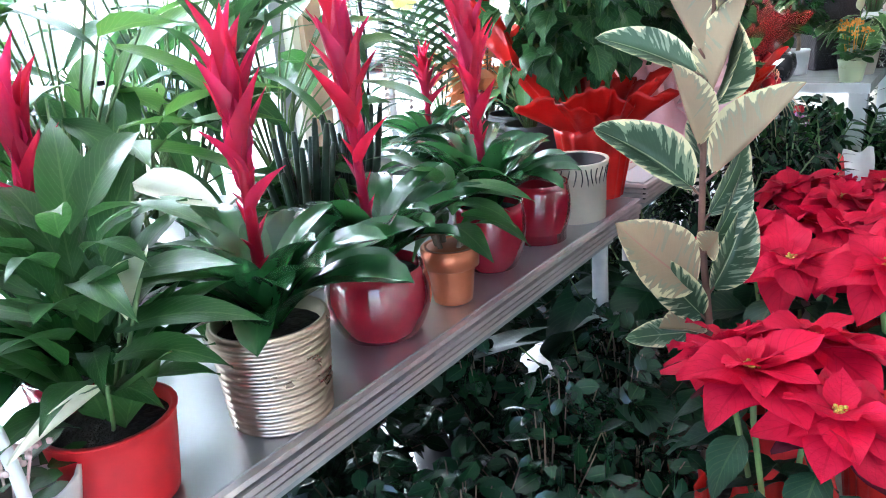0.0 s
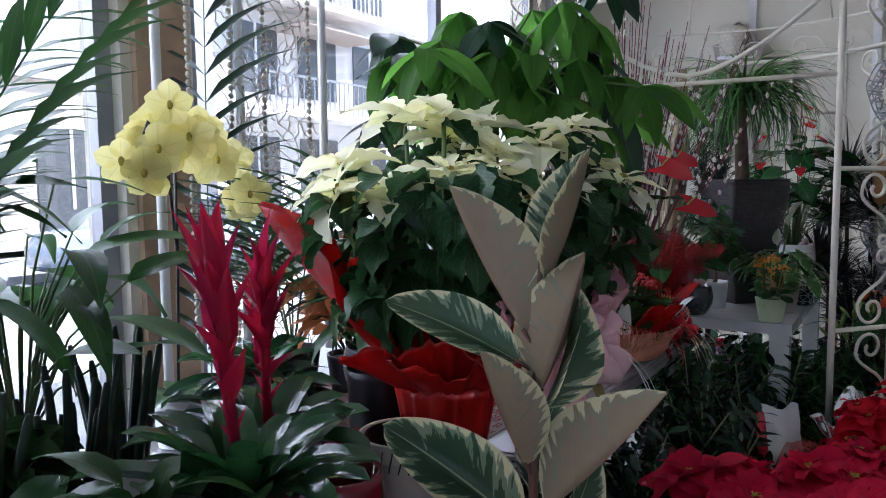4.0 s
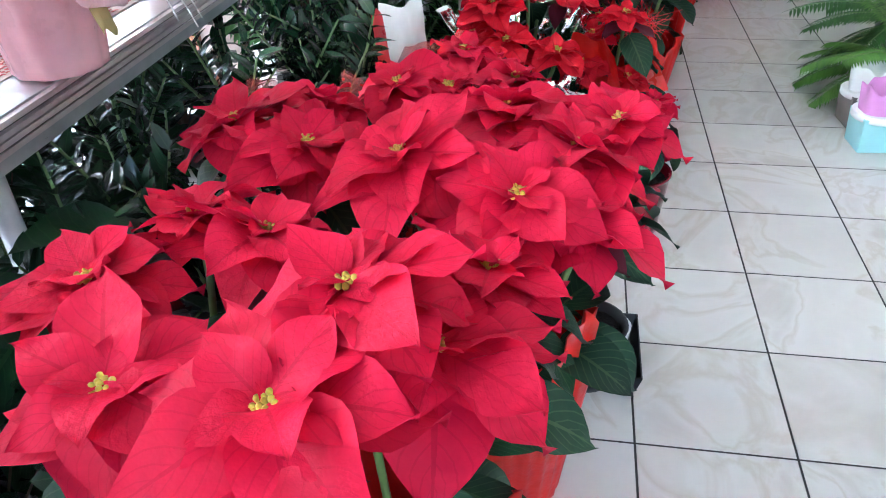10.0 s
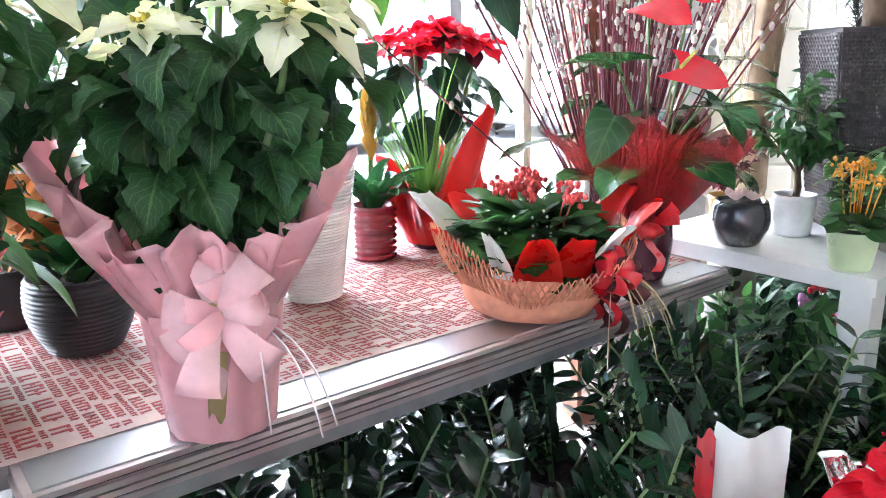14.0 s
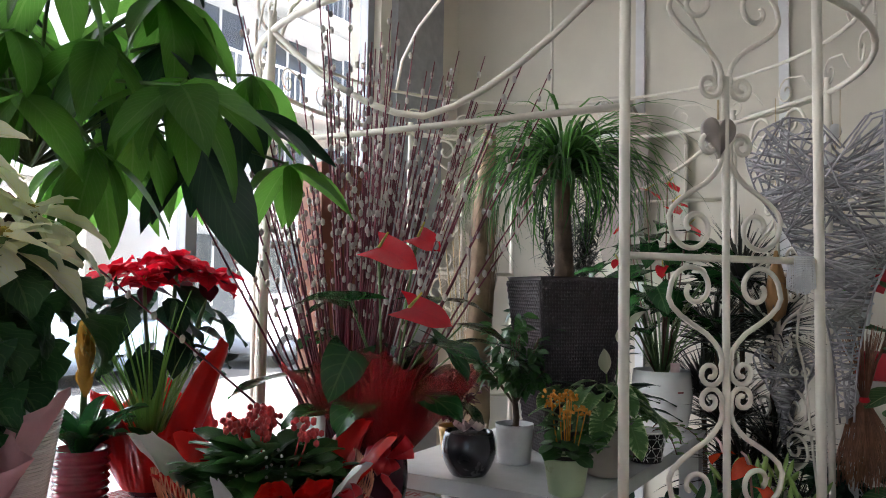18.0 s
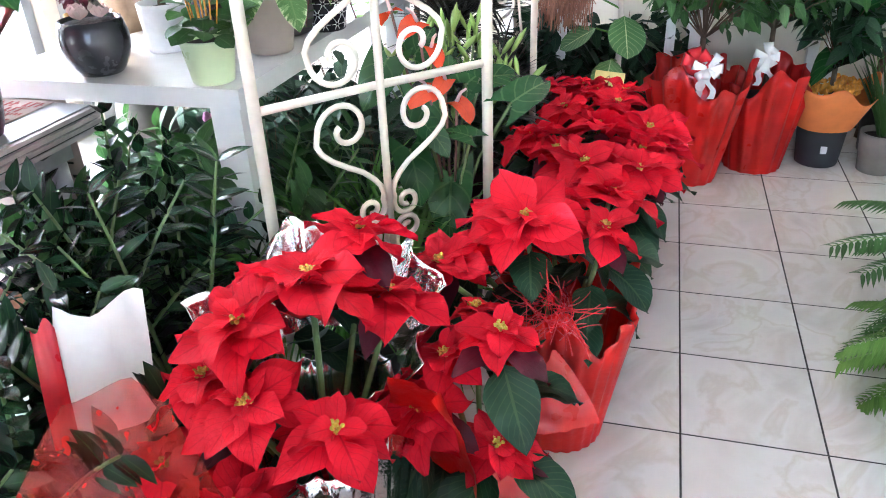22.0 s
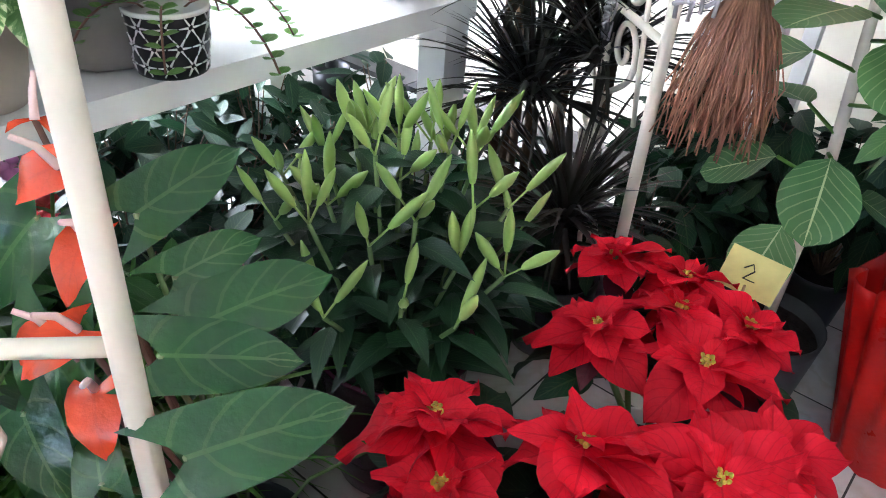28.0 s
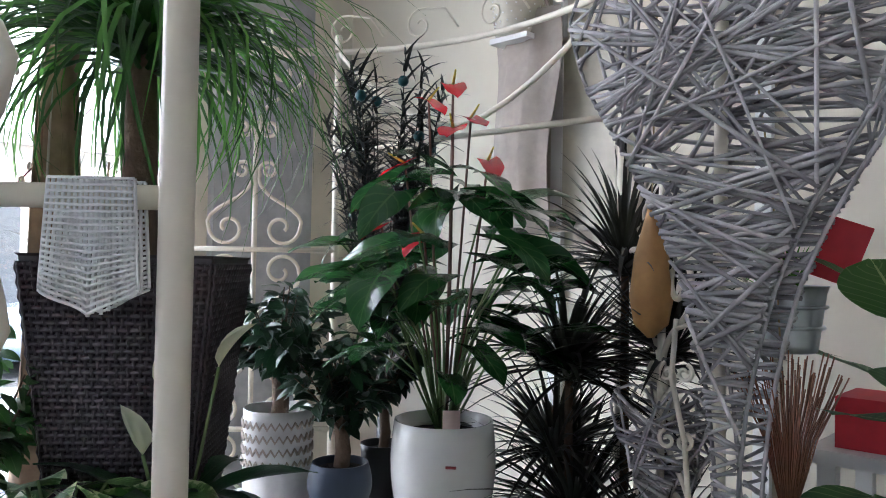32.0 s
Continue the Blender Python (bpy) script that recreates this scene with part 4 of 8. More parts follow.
def foliage(t, key, spots, n, size, name="leaf", lo=-1.1, hi=0.1):
    """Loose leaves through the plant: spots are centre, radius and half height of the volumes that they fill."""
    for i in range(n):
        cx, cy, cz, r, h = spots[i % len(spots)]
        a, k = U(0, 6.283), U(0.35, 1.0)
        p = (cx + math.cos(a) * r * k, cy + math.sin(a) * r * k, cz + U(-h, h))
        leaf_part(name, key, t, aim(p, around(a + U(-0.7, 0.7), U(lo, hi)), U(-0.4, 0.4), size * U(0.75, 1.25)))


def collar(parent, base, r0, r1, h, mat, bumps=(), pleats=9, deep=0.14, name="wrapping_collar", label="", centre=(0, 0), seg=120, thin=0.002):
    """Gathered wrapping that flares: bumps are the angle, extra height and half width (degrees) of its taller corners."""
    g, rows, ph = Geo(), 10, U(0, 6)
    for side in (0, 1):
        for j in range(rows + 1):
            s = j / rows
            for i in range(seg):
                a = 2 * math.pi * i / seg
                up = 1.0
                for a1, more, half in bumps:
                    d = (math.degrees(a) - a1 + 180) % 360 - 180
                    up += more * math.exp(-(d / half) ** 2)
                up += 0.10 * math.sin(5 * a + ph) + 0.06 * math.sin(11 * a + 2 * ph)
                r = r0 + (r1 - r0) * (s * up) ** 0.9
                r *= 1 + deep * min(1, 0.25 + s) * math.sin(pleats * a + ph + 0.9 * math.sin(2 * a) + s)
                r *= 1 + 0.022 * s * math.sin(23 * a + 4 * s + ph) + 0.012 * math.sin(41 * a - 7 * s)
                z = base + h * up * s + 0.006 * s * math.sin(31 * a + ph) - 0.02 * s * math.sin(pleats * a * 0.5 + ph)
                r -= side * thin
                g.v.append(Vector((centre[0] + r * math.cos(a), centre[1] + r * math.sin(a), z)))
        o = side * (rows + 1) * seg
        for j in range(rows):
            for i in range(seg):
                a, b = o + j * seg + i, o + j * seg + (i + 1) % seg
                g.f.append((a, b, b + seg, a + seg) if side == 0 else (a, a + seg, b + seg, b))
    o = (rows + 1) * seg
    for i in range(seg):
        k, q = rows * seg + i, rows * seg + (i + 1) % seg
        g.f.append((k, q, o + q, o + k))
    return part(name, g, mat, parent, label)


def poinsettia(x, y, heads, label, key="bract", leaf_n=14, pot_h=0.17, pot_r=0.085, mat=M_REDPLASTIC, z=0.0, group="poinsettias", leafkey="poinsettia_leaf", dark=2):
    """heads: place and size of each head in the room."""
    t = thing("poinsettia", (x, y, z), label, "potted plant", group)
    pot(t, pot_r * 0.8, pot_r, pot_h, mat, lip=0.004)
    cx = sum(h[0] for h in heads) / len(heads) - x
    cy = sum(h[1] for h in heads) / len(heads) - y
    for hx, hy, hz, size in heads:
        px, py, pz = hx - x, hy - y, hz - z
        dx, dy = px - cx * 0.5, py - cy * 0.5
        b = (px * 0.15, py * 0.15, pot_h * 0.8)
        part("stem", Geo().tube([b, (px * 0.45, py * 0.45, pot_h + (pz - pot_h) * 0.4), (px * 0.9, py * 0.9, pot_h + (pz - pot_h) * 0.8), (px, py, pz)], 0.006, 6), M_STEM, t)
        head(t, (px, py, pz), size * {"bract": 1.04, "bract_scarlet": 1.03}.get(key, 1.2), key, min(0.5, 0.1 + 1.0 * math.hypot(dx, dy)), math.atan2(dy, dx) + math.pi / 2, {"bract": 7, "bract_scarlet": 6}.get(key, 5))
        for i in range(max(3, leaf_n // len(heads))):
            s = U(0.45, 0.93)
            p = Vector((px * s, py * s, pot_h + (pz - pot_h) * s * 0.95 - 0.015))
            a = U(0, 6.283) if rnd.random() < 0.5 else math.atan2(py, px) + U(-0.9, 0.9)
            leaf_part("leaf", leafkey, t, aim(p + around(a, 0.1) * 0.035, around(a, U(-0.7, 0.1)), U(-0.3, 0.3), U(0.085, 0.125) if key == "bract_cream" else U(0.11, 0.17)))
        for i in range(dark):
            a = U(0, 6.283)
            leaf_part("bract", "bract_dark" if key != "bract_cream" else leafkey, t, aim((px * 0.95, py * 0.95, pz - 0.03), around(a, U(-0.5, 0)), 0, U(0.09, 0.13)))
    return t


def wrap(parent, r0, r1, h, mat, pleats=15, deep=0.07, ragged=0.12, name="wrapping", label="", base=0.0, seg=90, flare=0.0):
    """A pleated paper sleeve with an uneven rim."""
    g, n, rows = Geo(), 0, 9
    ph, ph2 = U(0, 6), U(0, 6)
    for side in (0, 1):
        for j in range(rows + 1):
            s = j / rows
            for i in range(seg):
                a = 2 * math.pi * i / seg
                r = r0 + (r1 - r0) * s + flare * max(0, s - 0.7) ** 2 * 11
                r *= 1 + deep * (0.4 + 0.6 * s) * math.sin(pleats * a + ph + 0.7 * math.sin(2 * a))
                z = base + h * s * (1 + ragged * s * (math.sin(3 * a + ph2) * 0.6 + math.sin(7 * a + ph) * 0.4))
                r -= side * 0.0035
                g.v.append(Vector((r * math.cos(a), r * math.sin(a), z)))
        o = side * (rows + 1) * seg
        for j in range(rows):
            for i in range(seg):
                a, b = o + j * seg + i, o + j * seg + (i + 1) % seg
                g.f.append((a, b, b + seg, a + seg) if side == 0 else (a, a + seg, b + seg, b))
    o = (rows + 1) * seg
    for i in range(seg):
        k, q = rows * seg + i, rows * seg + (i + 1) % seg
        g.f.append((k, q, o + q, o + k))
    return part(name, g, mat, parent, label)


def flap(parent, m, w, h, mat, name="wrapping_flap", curl=0.5, label="", point=0.55):
    """A loose corner of wrapping that narrows, crinkles and curls over."""
    g, nu, nv = Geo(), 10, 12
    ph, skew = U(0, 6), U(-0.22, 0.22)
    for side in ((0,) if mat is M_FILM else (0, 1)):
        for j in range(nv + 1):
            s = j / nv
            for i in range(nu + 1):
                u = i / nu - 0.5
                a = curl * s
                x = u * w * (1 - point * s ** 1.8) + skew * w * s
                y = math.sin(a) * s * h * 0.6 + 0.10 * w * math.sin(u * 5 + ph) * (0.4 + s) + 0.022 * w * math.sin(u * 23 + s * 7 + ph) + 0.016 * w * math.sin(s * 19 + u * 6) - 0.0015 * side
                z = h * s * math.cos(a * 0.6) + 0.05 * h * s * math.sin(u * 7 + ph)
                g.v.append(m @ Vector((x, y, z)))
        o = side * (nu + 1) * (nv + 1)
        for j in range(nv):
            for i in range(nu):
                q = (o + j * (nu + 1) + i, o + j * (nu + 1) + i + 1, o + (j + 1) * (nu + 1) + i + 1, o + (j + 1) * (nu + 1) + i)
                g.f.append(q if side == 0 else q[::-1])
    return part(name, g, mat, parent, label)


def bow(parent, m, size, mat, tails=2, name="ribbon_bow"):
    """A bow of full loops pinched at the knot, with hanging tails."""
    knot = part(name, Geo().ball(m @ Vector((0, 0, size * 0.08)), size * 0.10, 8, 5), mat, parent)
    for k in range(7):
        a = k * 0.9 + U(-0.3, 0.3)
        lift, long = U(-0.2, 0.9), U(0.6, 1.1)
        g = Geo()
        for i in range(15):
            s = i / 14 * 2 * math.pi
            r = size * 0.5 * long * (1 - math.cos(s)) / 2
            z = size * 0.24 * math.sin(s) + lift * r
            half = size * (0.03 + 0.12 * math.sin(s / 2) ** 1.5)
            for w in (-1, -0.35, 0.35, 1):
                crease = 0.025 * size * (1 if abs(w) < 0.5 else -1) * math.sin(s / 2)
                p = Vector((math.cos(a) * r - math.sin(a) * w * half, math.sin(a) * r + math.cos(a) * w * half, z + crease + size * 0.08))
                g.v.append(m @ p)
        for i in range(14):
            for w in range(3):
                q = i * 4 + w
                g.f.append((q, q + 1, q + 5, q + 4))
        part("loop", g, mat, knot)
    for k in range(tails):
        s = 1 if k % 2 else -1
        gg = Geo()
        for i in range(9):
            q = i / 8
            p = m.translation + Vector((s * size * 0.25 * q + 0.01 * math.sin(q * 9 + k), 0.01 * math.cos(q * 7 + k), -size * 1.0 * q))
            for w in (-1, 1):
                gg.v.append(p + (m.to_3x3() @ Vector((w * size * 0.09, 0, 0))) * (1 if i < 8 else 1.2))
        for i in range(8):
            gg.f.append((i * 2, i * 2 + 1, i * 2 + 3, i * 2 + 2))
        part("ribbon_tail", gg, mat, parent)
    return knot


def zz_plant(x, y, h, n, spread, label="glossy dark green zamia plant in a pot", z=0.0, mat=M_GLOSS, pairs=11, size=0.075, potm=M_DARKPOT, wide=0.42, lean=None, name="zamia_plant", group="plants under the tables"):
    t = thing(name, (x, y, z), label, "potted plant", group)
    pot(t, 0.085, 0.11, 0.19, potm, lip=0.004)
    for i in range(n):
        a = U(0, 6.283) if lean is None else lean + U(-1.3, 1.3)
        el = math.pi / 2 - U(0.08, spread)
        pts = arc((0.04 * math.cos(a), 0.04 * math.sin(a), 0.16), around(a, el), h * U(0.7, 1.05) - 0.12, U(0.2, 0.6), 9)
        st = part("stem", Geo().tube(pts, 0.007, 5, 0.003), M_STEM, t)
        g = Geo()
        for k in range(pairs):
            s = 0.22 + 0.78 * k / (pairs - 1)
            j = min(8, int(s * 9))
            p = pts[j].lerp(pts[j + 1], s * 9 - j) if j < 9 else pts[9]
            d = (pts[j + 1] - pts[j]).normalized()
            sidev = d.cross(Vector((math.cos(a + 1.57), math.sin(a + 1.57), 0.2))).normalized()
            for sg in (-1, 1):
                w = (sidev * sg + d * 0.7 + Vector((0, 0, U(-0.1, 0.15)))).normalized()
                g.leaf(aim(p, w, U(-0.5, 0.5), size * U(0.8, 1.2) * (1 - 0.35 * (s - 0.6) ** 2)), "ovate", wide, 0.35, 0.2, 0, 2, 5)
        part("frond", g, mat, st)
    return t


def shrub(name, x, y, z, label, r, h, n, size, mat, kind="ovate", wide=0.5, trunk=0.0, potspec=None, crown_z=None, stem=M_WOOD, droop=0.3, group="", branches=22, r_trunk=0.012):
    """A bushy plant: branches from a trunk, with many small leaves."""
    t = thing(name, (x, y, z), label, "potted plant", group)
    if potspec:
        pot(t, *potspec[:3], potspec[3], **(potspec[4] if len(potspec) > 4 else {}))
        z0 = potspec[2] * 0.85
    else:
        z0 = 0.0
    top = z0 + trunk
    g, gs = Geo(), Geo()
    if trunk:
        part("trunk", Geo().tube([(0, 0, z0 - 0.02), (0.006, 0.004, z0 + trunk * 0.5), (0, 0, top + 0.02)], r_trunk, 9, r_trunk * 0.8), stem, t)
    for b in range(branches):
        a, el = U(0, 6.283), U(-0.25, 1.5)
        d = around(a, el)
        ext = Vector((d.x * r, d.y * r, (h * 0.5) * (0.35 + d.z * 0.75)))
        end = Vector((0, 0, top + h * 0.18)) + ext * U(0.75, 1.08)
        pts = [Vector((0, 0, top)), Vector((0, 0, top)).lerp(end, 0.5) + Vector((0, 0, 0.04 * h)), end]
        gs.tube(pts, 0.0035, 4, 0.0015)
        for k in range(n // branches):
            s = U(0.35, 1.05)
            p = pts[0].lerp(pts[2], s) + Vector((U(-1, 1), U(-1, 1), U(-1, 1))) * 0.09 * r + Vector((0, 0, 0.1 * h * (s - s * s)))
            g.leaf(aim(p, around(a + U(-1.3, 1.3), U(-0.9, 0.6) - droop * 0.5), U(-0.8, 0.8), size * U(0.7, 1.25)), kind, wide, 0.35, 0.2, 0, 2, 4)
    part("branch_work", gs, stem, t)["kind"] = "stuff"
    part("foliage", g, mat, t)["kind"] = "stuff"
    return t


def grass(name, x, y, z, label, n, length, width, mat, spread=0.9, droop=1.2, potspec=None, trunk=0.0, rt=0.02, group="", parent=None, up=0.15, at=None):
    t = parent or thing(name, (x, y, z), label, "potted plant", group)
    o = Vector(at) if at is not None else Vector((0, 0, 0))
    z0 = o.z
    if potspec:
        pot(t, *potspec[:3], potspec[3], **(potspec[4] if len(potspec) > 4 else {}))
        z0 = potspec[2] * 0.85
    if trunk:
        part("trunk", Geo().tube([(o.x, o.y, z0 - 0.02), (o.x + 0.008, o.y, z0 + trunk * 0.4), (o.x, o.y + 0.005, z0 + trunk)], rt, 10, rt * 0.75), M_WOOD, t)
    g = Geo()
    for i in range(n):
        a = U(0, 6.283)
        el = math.pi / 2 - U(up, spread)
        L = length * U(0.6, 1.1)
        m = aim((o.x + 0.012 * math.cos(a), o.y + 0.012 * math.sin(a), z0 + trunk + U(-0.03, 0.02)), around(a, el), U(-0.3, 0.3), L)
        g.leaf(m, "blade", width / L * U(0.8, 1.2), droop * U(0.7, 1.25), 0.5, 0, 2, 7)
    part("blade_tuft", g, mat, t)
    return t


def bromeliad(t, z0, n, length, stalk, key="brom_tip", tip=0.1, tips=11, centre=(0, 0), lean=(0, 0)):
    """The rosette of strap leaves and its coloured spike, on the thing t."""
    cx, cy = centre
    for i in range(n):
        k = i / n
        a = i * 2.4 + U(-0.2, 0.2)
        el = 1.4 - 0.55 * k + U(-0.1, 0.1)
        leaf_part("leaf", "brom_leaf", t, aim((cx + 0.015 * math.cos(a), cy + 0.015 * math.sin(a), z0 - 0.01 + 0.03 * (1 - k)), around(a, el), U(-0.1, 0.1), length * U(0.8, 1.1) * (0.75 + 0.3 * k)))
    if not stalk:
        return
    top = Vector((cx + lean[0], cy + lean[1], z0 + stalk))
    foot = Vector((cx, cy, z0))
    part("flower_stalk", Geo().tube([foot, foot.lerp(top, 0.5), foot.lerp(top, 0.8)], 0.011, 8, 0.006), M_BROMRED if key == "brom_tip" else M_STEM, t)
    axis = (top - foot).normalized()
    for i in range(tips):
        a = i * 2.4 + U(-0.2, 0.2)
        s = i / (tips - 1)
        p = foot.lerp(top, 0.34 + 0.32 * s)
        d = axis + around(a, 0) * (0.6 - 0.3 * s)
        leaf_part("flower_bract", key, t, aim(p, d, U(-0.2, 0.2), tip * U(0.8, 1.15)))
    for i in range(12):
        s = i / 11
        leaf_part("flower_bract", key, t, aim(foot.lerp(top, 0.14 + 0.32 * s), axis + around(i * 2.4, 0) * 0.3, 0, tip * U(0.4, 0.6)))
    for i in range(9):
        a = i * 2.4
        s = i / 8
        leaf_part("flower_bract", key, t, aim(foot.lerp(top, 0.45 + 0.22 * s), axis + around(a, 0) * (0.24 - 0.16 * s), 0, (top - foot).length * U(0.26, 0.36)))


def heart_plant(name, x, y, z, label, n, size, height, spread, flowers=0, fkey="spathe", fsize=0.08, key="anth_leaf", potspec=None, fheight=1.15, group="", stemm=M_STEM, lean=None, fstem=M_BROWNSTEM, tilt=(-0.75, 0.05)):
    """Stemmed heart-shaped leaves round a pot, with spathes above."""
    t = thing(name, (x, y, z), label, "potted plant", group)
    z0 = 0.0
    if potspec:
        pot(t, *potspec[:3], potspec[3], **(potspec[4] if len(potspec) > 4 else {}))
        z0 = potspec[2] * 0.85
    for i in range(n):
        a = i * 2.4 + U(-0.3, 0.3) if lean is None else lean + U(-1.1, 1.1)
        k = U(0.35, 1.0)
        end = Vector((math.cos(a) * spread * k, math.sin(a) * spread * k, z0 + height * U(0.35, 1.0) * (1.1 - 0.35 * k)))
        part("stem", Geo().tube([(0.01 * math.cos(a), 0.01 * math.sin(a), z0), (end.x * 0.45, end.y * 0.45, z0 + (end.z - z0) * 0.65), end], 0.0035, 5, 0.0025), stemm, t)
        leaf_part("leaf", key, t, aim(end, around(a + U(-0.4, 0.4), U(*tilt)), U(-0.35, 0.35), size * U(0.75, 1.15)))
    for i in range(flowers):
        a = i * 2.4 + 1
        k = U(0.1, 0.75)
        end = Vector((math.cos(a) * spread * k, math.sin(a) * spread * k, z0 + height * fheight * U(0.75, 1.1)))
        st = part("flower_stem", Geo().tube([(0, 0, z0), (end.x * 0.5, end.y * 0.5, z0 + (end.z - z0) * 0.6), end], 0.003, 5), fstem, t)
        b = a + U(-0.5, 0.5)
        hang = Vector((math.cos(b) * 0.75, math.sin(b) * 0.75, U(-0.7, 0.1))).normalized()
        leaf_part("spathe", fkey, t, span(end, end + hang * fsize * U(0.8, 1.1), around(b, 0.6)))
        d = around(a, 0.9)
        part("spadix", Geo().tube([end, end + d * fsize * 0.5], 0.0042, 6, 0.002), M_CENTRE, t)
    return t


def frond_plant(name, x, y, z, label, n, length, leaflet, pairs, mat, spread=1.0, droop=0.9, potspec=None, wide=0.2, group="", lean=None, el0=0.15, angle=0.9):
    """Arching fronds with paired leaflets (palms and ferns)."""
    t = thing(name, (x, y, z), label, "potted plant", group)
    z0 = 0.0
    if potspec:
        pot(t, *potspec[:3], potspec[3], **(potspec[4] if len(potspec) > 4 else {}))
        z0 = potspec[2] * 0.85
    for i in range(n):
        a = (i * 2.4 + U(-0.3, 0.3)) if lean is None else lean + U(-1.0, 1.0)
        pts = arc((0, 0, z0), around(a, math.pi / 2 - U(el0, spread)), length * U(0.7, 1.1), droop * U(0.7, 1.3), 10)
        st = part("stem", Geo().tube(pts, 0.004, 5, 0.0015), M_STEM, t)
        g = Geo()
        for k in range(pairs):
            s = 0.25 + 0.75 * k / (pairs - 1)
            j = min(9, int(s * 10))
            p = pts[j].lerp(pts[j + 1], s * 10 - j)
            d = (pts[j + 1] - pts[j]).normalized()
            sv = d.cross(Vector((0, 0, 1)))
            sv = sv.normalized() if sv.length > 0.05 else Vector((1, 0, 0))
            for sg in (-1, 1):
                w = (sv * sg * angle + d * 0.75 + Vector((0, 0, -0.15))).normalized()
                g.leaf(aim(p, w, 0, leaflet * U(0.85, 1.1) * (0.55 + 0.9 * math.sin(math.pi * min(1, 0.15 + 0.85 * (1 - s))) ** 0.8)), "lance", wide, 0.5, 0.3, 0, 2, 4)
        part("frond", g, mat, st)
    return t


def kalanchoe(t, z0, r, h, florets, mat, leaf_mat=M_GREEN, n=46):
    g = Geo()
    for i in range(n):
        a, k = U(0, 6.283), U(0.1, 1)
        g.leaf(aim((math.cos(a) * r * k * 0.8, math.sin(a) * r * k * 0.8, z0 + h * U(0.1, 0.75) * (1.2 - 0.5 * k)), around(a, U(-0.3, 0.7)), U(-0.4, 0.4), r * U(0.45, 0.75)), "oval", 0.7, 0.4, 0.15, 0.03, 2, 5)
    part("foliage", g, leaf_mat, t)
    for j in range(florets):
        a, k = U(0, 6.283), U(0, 0.8)
        c = Vector((math.cos(a) * r * k, math.sin(a) * r * k, z0 + h * U(0.85, 1.25)))
        gf = Geo()
        for i in range(14):
            gf.ball(c + Vector((U(-1, 1), U(-1, 1), U(-0.6, 0.6))) * r * 0.18, r * 0.05, 5, 3)
        gf.tube([(c.x * 0.6, c.y * 0.6, z0 + h * 0.3), tuple(c)], 0.002, 4)
        part("flower_head", gf, mat, t)

# ---- poinsettias along the aisle ----
RED = "red poinsettia in a pleated red paper wrap on the floor"
p = poinsettia(-0.12, 0.98, [(-0.18, 0.93, 0.745, 0.27), (-0.04, 0.88, 0.72, 0.24), (-0.11, 1.10, 0.74, 0.26), (-0.25, 1.05, 0.72, 0.24)], RED, pot_h=0.2, leaf_n=22)
wrap(p, 0.10, 0.15, 0.42, M_REDWRAP, pleats=23, deep=0.055, ragged=0.2, label="red pleated paper")
p = poinsettia(0.03, 1.60, [(-0.045, 1.458, 0.763, 0.31), (0.09, 1.588, 0.737, 0.28), (-0.004, 1.60, 0.80, 0.29), (0.13, 1.76, 0.72, 0.24)], RED, pot_h=0.2, leaf_n=22)
wrap(p, 0.10, 0.15, 0.43, M_REDWRAP, pleats=23, deep=0.055, ragged=0.2, label="red pleated paper")
p = poinsettia(-0.27, 1.67, [(-0.35, 1.65, 0.74, 0.25), (-0.23, 1.48, 0.74, 0.26), (-0.17, 1.78, 0.74, 0.25), (-0.29, 1.83, 0.73, 0.24)], "red poinsettia in a plastic pot on the floor", pot_h=0.2, leaf_n=20)
p = poinsettia(0.14, 2.03, [(0.24, 1.94, 0.695, 0.26), (0.15, 1.90, 0.745, 0.25), (0.23, 2.09, 0.73, 0.28), (-0.03, 1.97, 0.765, 0.30), (0.105, 2.25, 0.725, 0.28)], RED, pot_h=0.2, leaf_n=24)
wrap(p, 0.10, 0.15, 0.43, M_REDWRAP, pleats=23, deep=0.055, ragged=0.2, label="red pleated paper")
p = poinsettia(-0.27, 2.12, [(-0.20, 2.05, 0.735, 0.26), (-0.36, 2.14, 0.73, 0.28), (-0.24, 2.25, 0.72, 0.22)], "red poinsettia in a plastic pot on the floor", pot_h=0.2, leaf_n=20)
p = poinsettia(-0.10, 2.50, [(-0.13, 2.40, 0.70, 0.23), (-0.03, 2.41, 0.69, 0.17), (-0.02, 2.60, 0.70, 0.20), (0.10, 2.52, 0.67, 0.2)], "small red poinsettia in translucent red wrapping", pot_h=0.2)
wrap(p, 0.09, 0.13, 0.40, M_FILM, 9, 0.09, name="cellophane", label="crinkled red cellophane")
for x, y, z, w, h, turn, tilt in ((-0.22, -0.03, 0.46, 0.17, 0.32, 24, -18), (0.05, 0.10, 0.46, 0.20, 0.32, 30, -12), (0.15, 0.18, 0.30, 0.17, 0.36, 38, -8), (-0.08, 0.10, 0.44, 0.15, 0.28, 20, -14)):
    flap(p, pose(x, y, z, tilt, 0, turn) @ pose(0, 0, 0, 0, 32 if x > 0 else -32, 0), w, h * 0.8, M_FILM, "cellophane_flap", 0.45)
p = poinsettia(0.29, 2.35, [(0.30, 2.24, 0.71, 0.24), (0.33, 2.42, 0.64, 0.2)], "red poinsettia in a dark plastic pot on the floor", pot_h=0.16, mat=M_BLACK)
p = poinsettia(0.42, 3.02, [(0.38, 2.95, 0.43, 0.19), (0.45, 3.06, 0.40, 0.17)], "low red poinsettia in a ribbed red pot", pot_h=0.2, pot_r=0.1, mat=M_REDGLAZE, leaf_n=14)
